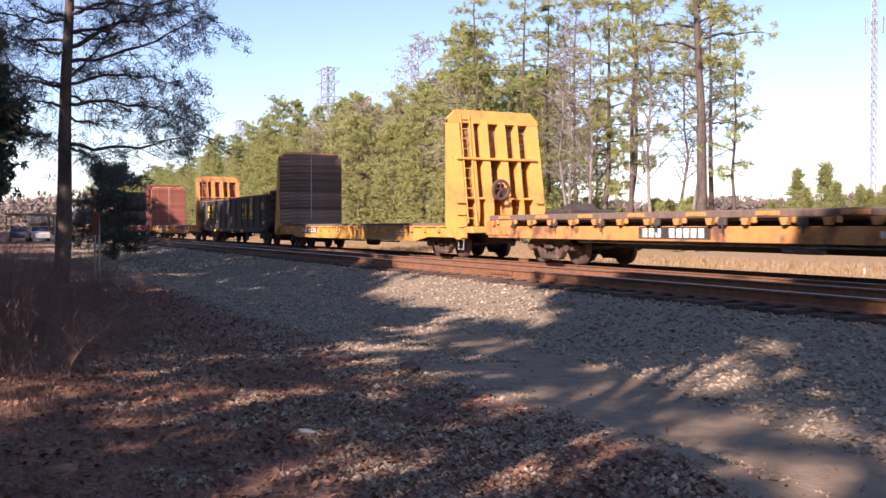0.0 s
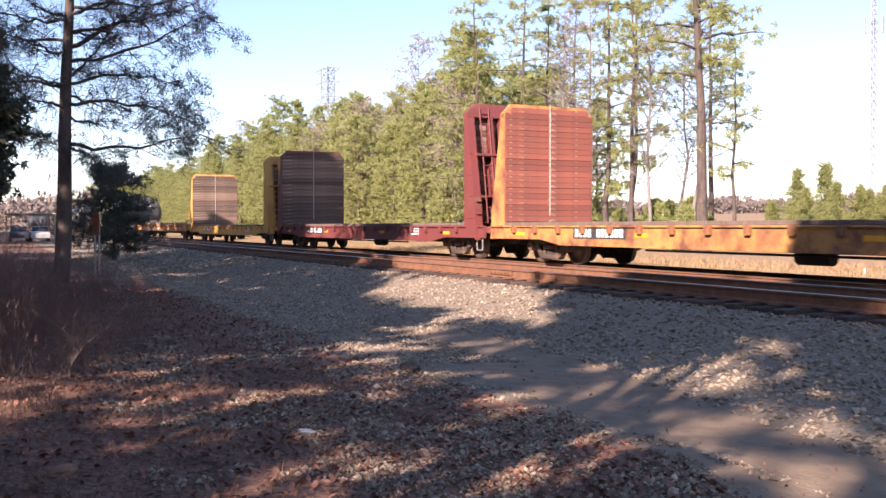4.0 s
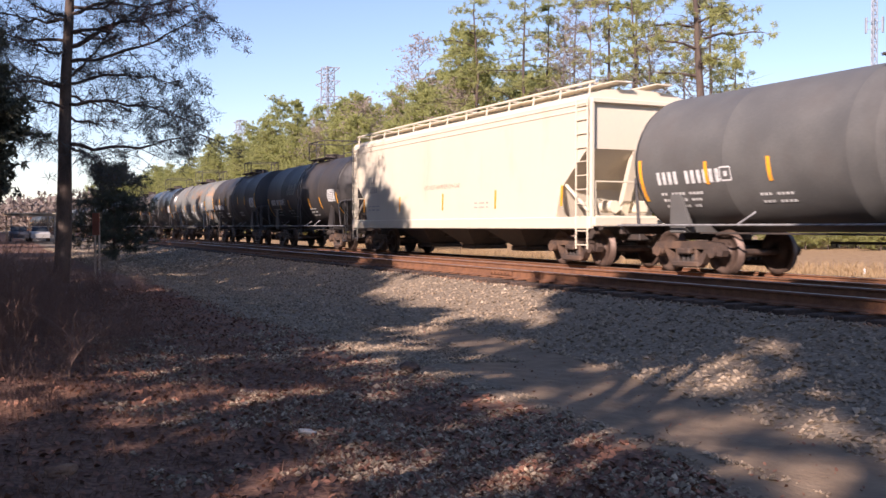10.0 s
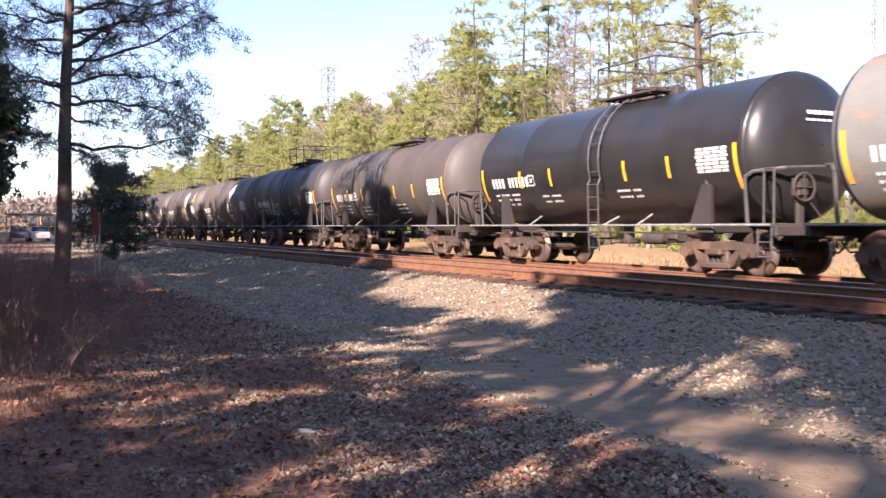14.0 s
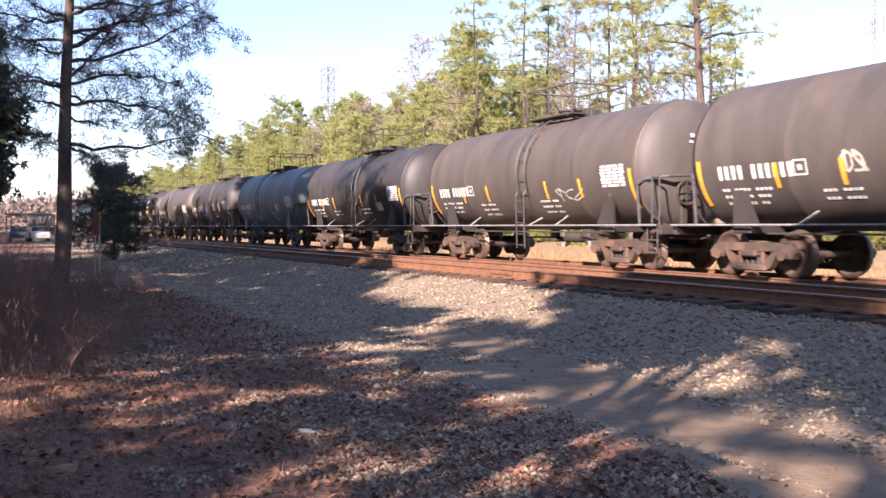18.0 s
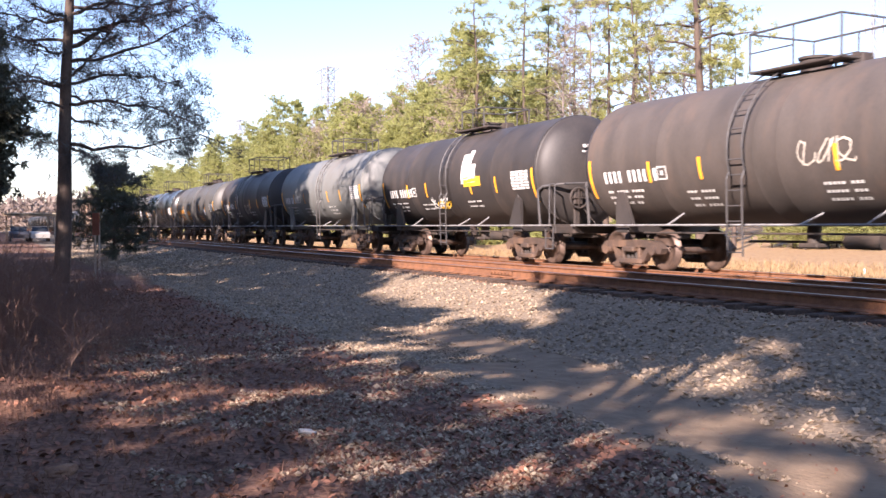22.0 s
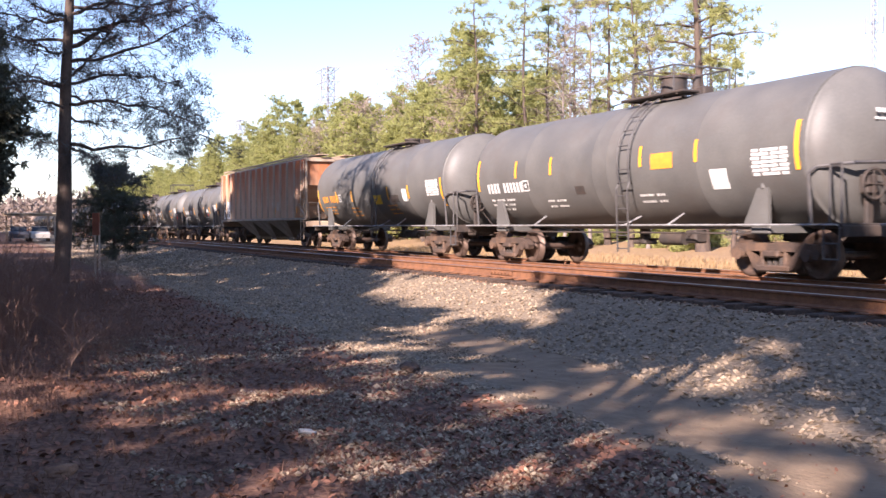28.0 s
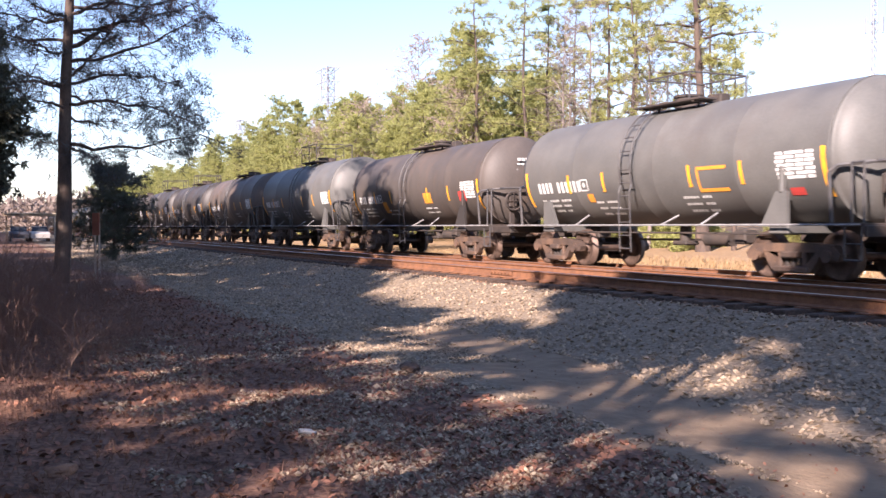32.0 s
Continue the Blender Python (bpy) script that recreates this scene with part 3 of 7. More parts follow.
def tank_car(x0, hm, top, shell, label, key, pipe=DARK_PIPE, saddle=None, rail="box", R=1.52, stripes=STRIPE, marks=WHITE, dome=0.30, extras=None, shade=None, lx=0.0, lift=0.0):
    """hm: half the distance between the end stripes; top: height of the shell's crown."""
    zc = top - R
    hs, hd, half, tc = hm + 0.10, 0.66, hm + 1.28, hm - 1.03
    car = car_thing("tank_car", label, x0, "tank car")
    part("tank_shell", cached(("shell", hm, R, shell.name), lambda: tank_shell(hs, hd, R, shell, (-hs, -hs * 0.55, -0.3, 0.3, hs * 0.55, hs))), car, pose(0, 0, zc))
    part("side_ladder", cached(("ladder", R, top, pipe.name), lambda: tank_ladder(R, zc, pipe)), car, pose(lx, 0, 0))
    px = lx * 0.6 + 0.45
    # walkway, manway and safety railing on top
    part("top_walkway", cached(("walk", R), lambda: Shape().box((0, -0.62, 0), (2.3, 0.5, 0.05), 0.01).box((0, 0.62, 0), (2.3, 0.5, 0.05), 0.01).box((-0.9, 0, -0.03), (0.06, 1.7, 0.06), 0.01).box((0.9, 0, -0.03), (0.06, 1.7, 0.06), 0.01).rod((-0.7, -0.5, 0), (-0.7, -0.5, -0.3), 0.03).rod((0.7, -0.5, 0), (0.7, -0.5, -0.3), 0.03).mesh("top_walkway", UNDER)), car, pose(px, 0, top + 0.02))
    part("manway", cached(("manway", dome), lambda: Shape().rod((-0.25, 0, -0.2), (-0.25, 0, dome), 0.30, 14).rod((-0.25, 0, dome), (-0.25, 0, dome + 0.05), 0.34, 14).rod((0.45, 0.1, -0.2), (0.45, 0.1, dome * 0.9), 0.11, 8).box((0.85, 0, 0.03), (0.3, 0.3, 0.3), 0.03).mesh("manway", UNDER if shade is None else shade)), car, pose(px, 0, top))
    if rail:
        def railing():
            s = Shape()
            h, w, d = (0.78, 1.15, 0.86) if rail == "box" else (0.62, 0.75, 0.80)
            for y in (-d, d):
                s.pipe([(-w, y, 0), (-w, y, h), (w, y, h), (w, y, 0)], 0.024, 5)
                s.rod((0, y, 0), (0, y, h), 0.02, 5)
                if rail == "box":
                    s.rod((-w, y, h * 0.5), (0, y, h * 0.5), 0.016, 5)
            for x in (-w, w):
                s.rod((x, -d, h), (x, d, h), 0.022, 5)
            return s.mesh("safety_railing", pipe)
        part("safety_railing", cached(("railing", rail, pipe.name), railing), car, pose(px, 0, top + 0.02))
    # underframe
    sm = saddle or (GREY_TANK if shell in (LIGHT_TANK, RUST_TANK, GREY_TANK) else BLACK_TANK)
    for sg in (-1, 1):
        turn = pose(0, 0, 0, 0, 0, 0 if sg > 0 else 180)
        part("stub_sill", cached(("sill", hm), lambda: Shape().box((hm - 0.4, 0, 0.86), (2.6, 0.36, 0.32), 0.03).mesh("stub_sill", UNDER)), car, turn)
        part("end_platform", cached(("plat", hm), lambda: Shape().box((hm + 0.55, 0, 1.03), (0.72, 2.75, 0.06), 0.01).box((hm + 0.93, 0, 0.92), (0.10, 2.75, 0.20), 0.015).mesh("end_platform", UNDER)), car, turn)
        part("bolster_saddle", cached(("saddle", hm, R, top, sm.name), lambda: Shape().prism([(tc - 0.12, zc - 0.72), (tc + 0.16, zc - 0.72), (tc + 0.18, 1.0), (tc - 0.5, 1.0)], -1.36, -1.28).prism([(tc - 0.12, zc - 0.72), (tc + 0.16, zc - 0.72), (tc + 0.18, 1.0), (tc - 0.5, 1.0)], 1.28, 1.36).box((tc - 0.05, 0, 0.95), (0.5, 2.7, 0.18), 0.02).box((tc + 0.02, -1.31, zc - 0.5), (0.10, 0.14, 0.5), 0.02).mesh("bolster_saddle", sm)), car, turn)
        part("end_handrail", cached(("endrail", hm, R, pipe.name), lambda: Shape().pipe([(hs + 0.12, -1.38, 1.05), (hs + 0.12, -1.46, 1.95), (hs + 0.24, -1.38, 2.06), (hs + 0.72, -1.0, 2.12), (hs + 0.85, 0, 2.16), (hs + 0.72, 1.0, 2.12), (hs + 0.24, 1.38, 2.06), (hs + 0.12, 1.46, 1.95), (hs + 0.12, 1.38, 1.05)], 0.038, 6).pipe([(hm + 0.86, -1.33, 1.05), (hm + 0.86, -1.33, 2.1), (hm + 0.60, -1.33, 2.1), (hm + 0.60, -1.33, 1.05)], 0.022, 6).mesh("end_handrail", pipe)), car, turn)
        part("sill_step", cached(("step", hm, pipe.name), lambda: Shape().pipe([(hm + 0.86, -1.38, 1.0), (hm + 0.86, -1.38, 0.42), (hm + 0.50, -1.38, 0.42), (hm + 0.50, -1.38, 1.0)], 0.02, 5).rod((hm + 0.86, -1.38, 0.7), (hm + 0.50, -1.38, 0.7), 0.016, 5).mesh("sill_step", pipe)), car, turn)
    part("side_handrail", cached(("siderail", hm, R), lambda: Shape().rod((-hm - 0.9, -1.47, 1.03), (hm + 0.9, -1.47, 1.03), 0.022, 6).pipe([(-hm * 0.45, -1.25, 1.28), (-hm * 0.45 - 0.28, -1.47, 1.03)], 0.02, 5).pipe([(hm * 0.45, -1.25, 1.28), (hm * 0.45 - 0.28, -1.47, 1.03)], 0.02, 5).pipe([(hm * 0.2, -1.2, 1.24), (hm * 0.2 - 0.28, -1.47, 1.03)], 0.02, 5).mesh("side_handrail", PIPE)), car)
    part("brake_rigging", cached(("brake", hm), lambda: Shape().rod((0.9, -0.3, 0.72), (1.7, -0.3, 0.72), 0.15, 10).rod((-2.2, 0.2, 0.68), (0.8, 0.0, 0.70), 0.03, 6).box((2.3, -0.5, 0.78), (0.35, 0.35, 0.3), 0.04).rod((-hm + 1, -0.9, 0.86), (hm - 1, -0.9, 0.86), 0.022, 5).mesh("brake_rigging", UNDER)), car)
    part("outlet_valve", cached("valve", lambda: Shape().rod((-0.2, 0, 1.2), (-0.2, 0, 0.62), 0.14, 10).box((-0.2, 0, 0.62), (0.5, 0.4, 0.1), 0.03).mesh("outlet_valve", UNDER)), car)
    part("hand_brake_wheel", cached("bwheel", lambda: Shape().lathe([(0, 0.24), (0.03, 0.27), (0, 0.30), (-0.03, 0.27), (0, 0.24)], 18, "x").rod((0, -0.26, 0), (0, 0.26, 0), 0.015, 5).rod((0, 0, -0.26), (0, 0, 0.26), 0.015, 5).box((-0.12, 0, 0), (0.2, 0.28, 0.36), 0.03).mesh("hand_brake_wheel", UNDER)), car, pose(hm + 0.92, -0.62, 1.75))
    part("brake_stand", cached("bstand", lambda: Shape().box((0, 0, 0), (0.09, 0.16, 0.95), 0.015).rod((0.02, 0, 0.2), (0.25, 0.5, -0.5), 0.015, 5).mesh("brake_stand", UNDER)), car, pose(hm + 0.80, -0.62, 1.5))
    add_trucks(car, tc)
    add_couplers(car, half)
    # reflective tape: tall at the ends, short between
    zs = zc - 0.24
    short = cached(("tape", R, zc, stripes.name, lift), lambda: tank_patch(Shape(), 0, zs + lift - 0.08, 0.10, 0.46, R, zc, 0.009).mesh("reflector_stripe", stripes))
    tall = cached(("tall", R, zc, stripes.name, lift), lambda: tank_patch(Shape(), 0, zs + lift - 0.16, 0.11, 0.90, R, zc, 0.009).mesh("reflector_stripe", stripes))
    for x in (-hm, hm):
        part("reflector_stripe", tall, car, pose(x, 0, 0))
    for k in (-0.62, -0.33, 0.28, 0.58):
        part("reflector_stripe", short, car, pose(k * hm + (key % 5) * 0.07 - 0.14, 0, 0))
    # reporting marks, data panel and small stencils as plain bars
    s = Shape()
    tank_bars(s, -hm + 0.55, zs - 0.14, 11, 0.185, 0.27, R, zc, skip=(4,), gap=0.42)
    for i in range(3):
        tank_bars(s, -hm + 0.55, zs - 0.47 - 0.13 * i, 12 - i, 0.115, 0.055, R, zc, skip=(2, 7))
    for i in range(2 + key % 2):
        tank_bars(s, -hm * 0.42, zs - 0.55 - 0.14 * i, 8, 0.11, 0.05, R, zc, skip=(3,))
        tank_bars(s, hm * 0.22, zs - 0.52 - 0.14 * i, 9, 0.10, 0.05, R, zc, skip=(5,))
    tagged(part("reporting_mark", s.mesh("reporting_mark", marks), car), kind="stuff")
    s = Shape()
    for i in range(7):
        for j in range(4):
            tank_patch(s, hm - 1.06 + j * 0.24 + 0.02 * ((i * 3 + j) % 2), zs + 0.22 - i * 0.075, 0.225 - 0.05 * ((i + j) % 3 == 0), 0.056, R, zc)
    for u, w in ((2.42, 0.30), (3.25, 0.0)):
        if w:
            for dz, hh, ww, dx in ((0.13, 0.03, w, 0), (-0.13, 0.03, w, 0), (0, 0.26, 0.03, -w / 2), (0, 0.26, 0.03, w / 2), (0, 0.10, 0.10, 0)):
                tank_patch(s, -hm + u + dx + 0.28, zs - 0.12 + dz, ww, hh, R, zc)
    tagged(part("data_panel", s.mesh("data_panel", WHITE), car), kind="stuff")
    s = Shape()
    for i in range(3):
        for j in range(6 - i % 2):
            s.box((hs + 0.665 - 0.03 * i, -0.35 + 0.14 * j, zc + 0.62 - 0.14 * i), (0.006, 0.10, 0.09 if i == 0 else 0.05), 0.001, Euler((0, radians(-22), 0)).to_matrix())
    tagged(part("head_stencil", s.mesh("head_stencil", marks), car), kind="stuff")
    if extras:
        for name, m, rows in extras:
            for group in ([[q] for q in rows] if name == "placard" else [rows]):
                e = Shape()
                for q in group:
                    if q[0] == "line":
                        tank_stroke(e, q[1], q[2], R, zc)
                    elif q[0] == "shape":
                        tank_shape(e, q[1], R, zc)
                    else:
                        tank_patch(e, *q, R, zc, 0.008)
                tagged(part(name, e.mesh(name, m), car), kind="" if name == "placard" else "stuff")
    return car


def spray(seed, x, z, w, h, n=9, bar=0.07):
    """Loose looping strokes of spray paint, one loop for each of about n / 2 letters."""
    r = random.Random(seed)
    rows, letters = [], max(2, n // 2)
    step = w / letters
    for i in range(letters):
        cx_, a0, dirn = x + step * (i + 0.5), r.uniform(0, 6.28), r.choice((-1, 1))
        k1, k2, turns = r.uniform(0.25, 0.5), r.uniform(0.5, 1.2), r.uniform(0.7, 1.6)
        pts = []
        for j in range(10):
            a = a0 + dirn * 6.28 * turns * j / 9
            pts.append((cx_ + step * (k1 + 0.12) * math.cos(a) + step * 0.25 * (j / 9 - 0.5), z + h * 0.5 * math.sin(a * k2 + i) * r.uniform(0.75, 1.1)))
        rows.append(("line", pts, bar * r.uniform(0.7, 1.2)))
        if r.random() < 0.7:
            xx = cx_ + step * r.uniform(-0.4, 0.4)
            rows.append(("line", [(xx, z - h * r.uniform(0.3, 0.6)), (xx + step * r.uniform(-0.25, 0.25), z + h * r.uniform(0.3, 0.65))], bar))
    return rows


def diamond(x, z, w, h):
    return ("shape", [(x - 0.5 * w, z + 0.12 * h), (x + 0.1 * w, z + 0.5 * h), (x + 0.5 * w, z + 0.05 * h), (x - 0.02 * w, z - 0.5 * h)], 0)


BLACK_TANK = mat("black_tank_paint", (0.030, 0.026, 0.025), (0.048, 0.041, 0.038), 1.2, 0.55, 0, 0.05, 25, (1.5, 1, 0.5), c=(0.072, 0.056, 0.048), cscale=0.9, cut=(0.5, 0.75))
GLOSS_TANK = mat("glossy_black_tank_paint", (0.018, 0.018, 0.019), (0.028, 0.026, 0.026), 1.0, 0.32, 0, 0.02, 25)
DARK_TANK = mat("weathered_dark_tank_paint", (0.062, 0.052, 0.046), (0.090, 0.074, 0.065), 1.4, 0.6, 0, 0.05, 25, (1.5, 1, 0.4), c=(0.11, 0.080, 0.064), cscale=1.1, cut=(0.52, 0.75))
BROWN_TANK = mat("brown_stained_tank_paint", (0.068, 0.056, 0.049), (0.095, 0.077, 0.066), 1.5, 0.6, 0, 0.08, 25, (1.6, 1, 0.3), c=(0.14, 0.09, 0.066), cscale=0.9, cut=(0.5, 0.72))
GREY_TANK = mat("grey_tank_paint", (0.094, 0.092, 0.088), (0.128, 0.124, 0.116), 1.2, 0.55, 0, 0.05, 25, c=(0.10, 0.088, 0.08), cscale=0.8, cut=(0.5, 0.8))
SLATE_TANK = mat("slate_grey_tank_paint", (0.062, 0.060, 0.056), (0.082, 0.078, 0.071), 1.2, 0.55, 0, 0.05, 25, c=(0.075, 0.064, 0.056), cscale=0.8, cut=(0.5, 0.8))
LIGHT_TANK = mat("light_grey_tank_paint", (0.148, 0.153, 0.148), (0.180, 0.182, 0.172), 1.2, 0.55, 0, 0.05, 25, (1, 1, 0.4), c=(0.145, 0.125, 0.108), cscale=0.9, cut=(0.52, 0.8))
RUST_TANK = mat("rust_bloomed_grey_tank_paint", (0.180, 0.180, 0.165), (0.140, 0.136, 0.124), 1.3, 0.65, 0, 0.1, 25, (0.6, 1, 1.2), c=(0.33, 0.17, 0.075), cscale=0.7, cut=(0.54, 0.70))


# ---- flat cars, gondola and hopper cars ----
YELLOW_CAR = mat("yellow_car_paint", (0.68, 0.345, 0.075), (0.56, 0.27, 0.07), 1.5, 0.62, 0, 0.1, 25, c=(0.30, 0.14, 0.06), cscale=1.3, cut=(0.52, 0.72))
ORANGE_CAR = mat("rusting_orange_car_paint", (0.55, 0.265, 0.07), (0.40, 0.165, 0.06), 1.6, 0.7, 0, 0.1, 25, c=(0.17, 0.065, 0.04), cscale=1.4, cut=(0.44, 0.62))
MAROON_CAR = mat("maroon_car_paint", (0.20, 0.045, 0.04), (0.15, 0.04, 0.035), 1.5, 0.6, 0, 0.08, 25, c=(0.24, 0.10, 0.07), cscale=1.5, cut=(0.55, 0.75))
DECK_WOOD = mat("weathered_deck_wood", (0.20, 0.14, 0.105), (0.11, 0.075, 0.06), 3, 0.85, 0, 0.5, 30, (6, 1, 1))
PLANK_WOOD = mat("weathered_bulkhead_plank", (0.20, 0.125, 0.088), (0.080, 0.052, 0.042), 2.5, 0.85, 0, 0.6, 26, (1, 0.6, 7), c=(0.29, 0.20, 0.145), cscale=1.1, cut=(0.54, 0.66), piece=0.5)
RUST_PLANK = mat("peeling_red_plank", (0.27, 0.078, 0.046), (0.15, 0.05, 0.04), 2.0, 0.85, 0, 0.5, 26, (1, 1, 1.5), c=(0.55, 0.36, 0.20), cscale=1.8, cut=(0.56, 0.66), piece=0.2)
GONDOLA_BLACK = mat("black_gondola_paint", (0.040, 0.032, 0.029), (0.064, 0.047, 0.039), 1.6, 0.65, 0, 0.12, 25, (1, 1, 0.5), c=(0.085, 0.052, 0.04), cscale=1.3, cut=(0.5, 0.75))
RUST_END = mat("rusty_brown_gondola_end", (0.115, 0.055, 0.04), (0.07, 0.038, 0.03), 2, 0.75, 0, 0.2)
RUST_INSIDE = mat("rusty_gondola_lining", (0.20, 0.11, 0.075), (0.12, 0.07, 0.05), 2, 0.85, 0, 0.3)
CREAM_CAR = mat("cream_hopper_paint", (0.66, 0.58, 0.44), (0.60, 0.53, 0.42), 0.9, 0.6, 0, 0.04, 25, (1, 1, 0.3), c=(0.50, 0.42, 0.31), cscale=1.1, cut=(0.58, 0.85))
RUST_HOPPER = mat("rust_streaked_hopper_paint", (0.47, 0.33, 0.235), (0.44, 0.25, 0.145), 1.1, 0.75, 0, 0.1, 25, (1.8, 1, 0.16), c=(0.38, 0.115, 0.040), cscale=1.0, cut=(0.44, 0.74))


def fading_rust(m):
    """Lets the rust run down in streaks from the eaves and thin out below."""
    n, l = m.node_tree.nodes, m.node_tree.links
    last = [x for x in n if x.bl_idname == "ShaderNodeMix"][-1]
    r3 = last.inputs["Factor"].links[0].from_node
    src = r3.inputs[0].links[0].from_socket
    co = [x for x in n if x.bl_idname == "ShaderNodeTexCoord"][0]
    xyz = n.new("ShaderNodeSeparateXYZ")
    l.new(co.outputs["Object"], xyz.inputs[0])
    k = n.new("ShaderNodeMath")
    k.operation = "MULTIPLY_ADD"
    k.inputs[1].default_value, k.inputs[2].default_value = 0.15, -0.40
    l.new(xyz.outputs["Z"], k.inputs[0])
    s = n.new("ShaderNodeMath")
    s.operation = "ADD"
    l.new(k.outputs[0], s.inputs[0])
    l.new(src, s.inputs[1])
    l.new(s.outputs[0], r3.inputs[0])
    return m


fading_rust(RUST_HOPPER)
PALE_HOPPER = mat("pale_dirty_hopper_paint", (0.45, 0.36, 0.27), (0.33, 0.23, 0.16), 1.3, 0.7, 0, 0.08, 25)


DIRTY_BAY = mat("dirty_hopper_bay_paint", (0.34, 0.28, 0.225), (0.21, 0.165, 0.13), 1.5, 0.75, 0, 0.1, 25)


RUSTY_YELLOW = mat("rust_worn_yellow_paint", (0.58, 0.275, 0.075), (0.41, 0.17, 0.06), 1.4, 0.7, 0, 0.1, 25, c=(0.16, 0.075, 0.05), cscale=1.6, cut=(0.50, 0.63))


def bulkhead_post(w, top, outer):
    """A tapered post on the outer side (towards +x) of the planks."""
    foot = (0.85, 0.62) if outer else (0.75, 1.02)
    poly = [(0.075, 1.02), foot, (0.78, 1.5), (0.26, top - 0.1), (0.20, top), (0.075, top)]
    s = Shape().prism(poly, -w / 2, w / 2)
    if outer:
        for k in range(4):
            s.box((0.45, -w / 2 - 0.004, 1.25 + 0.62 * k), (0.55 - 0.12 * k, 0.012, 0.035), 0.004)
        # rivets down both edges of the sloping flange
        for k in range(18):
            z = 1.55 + 0.15 * k
            x = 0.78 - 0.52 * (z - 1.5) / (top - 1.6)
            for y in (-w / 2 + 0.04, w / 2 - 0.04):
                s.box((x, y, z), (0.03, 0.03, 0.03), 0.01)
        s.box((0.80, 0, 1.72), (0.05, w * 0.72, 0.03), 0.006).box((0.82, 0, 1.36), (0.05, w * 0.72, 0.03), 0.006)
    return s


def bulkhead_brake_mesh():
    """A hand brake wheel with a pierced rim, on its gear box."""
    s = Shape()
    s.lathe([(0.0, 0.23), (0.035, 0.25), (0.035, 0.31), (0.0, 0.33), (-0.03, 0.31), (-0.03, 0.25), (0.0, 0.23)], 20, "x")
    for k in range(5):
        a = 2 * math.pi * k / 5 + 0.3
        s.rod((-0.03, 0, 0), (0, 0.25 * math.cos(a), 0.25 * math.sin(a)), 0.022, 5)
    s.rod((-0.2, 0, 0), (0.03, 0, 0), 0.05, 8)
    s.box((-0.22, 0.02, -0.02), (0.22, 0.34, 0.46), 0.05).rod((-0.2, 0.1, -0.2), (-0.12, 0.16, -1.0), 0.02, 5)
    return s.mesh("hand_brake", RUST_END)


def bulkhead_ladder_mesh(m):
    s = Shape()
    for z in range(11):
        zz = 1.25 + 0.3 * z
        x = 0.82 - 0.19 * (zz - 1.2) / 1.0 * 0.9
        s.rod((x, -1.17, zz), (x, -0.86, zz), 0.016, 5)
    s.rod((0.85, -1.16, 1.1), (0.28, -1.16, 4.4), 0.02, 5).rod((0.85, -0.87, 1.1), (0.28, -0.87, 4.4), 0.02, 5)
    return s.mesh("ladder", m)


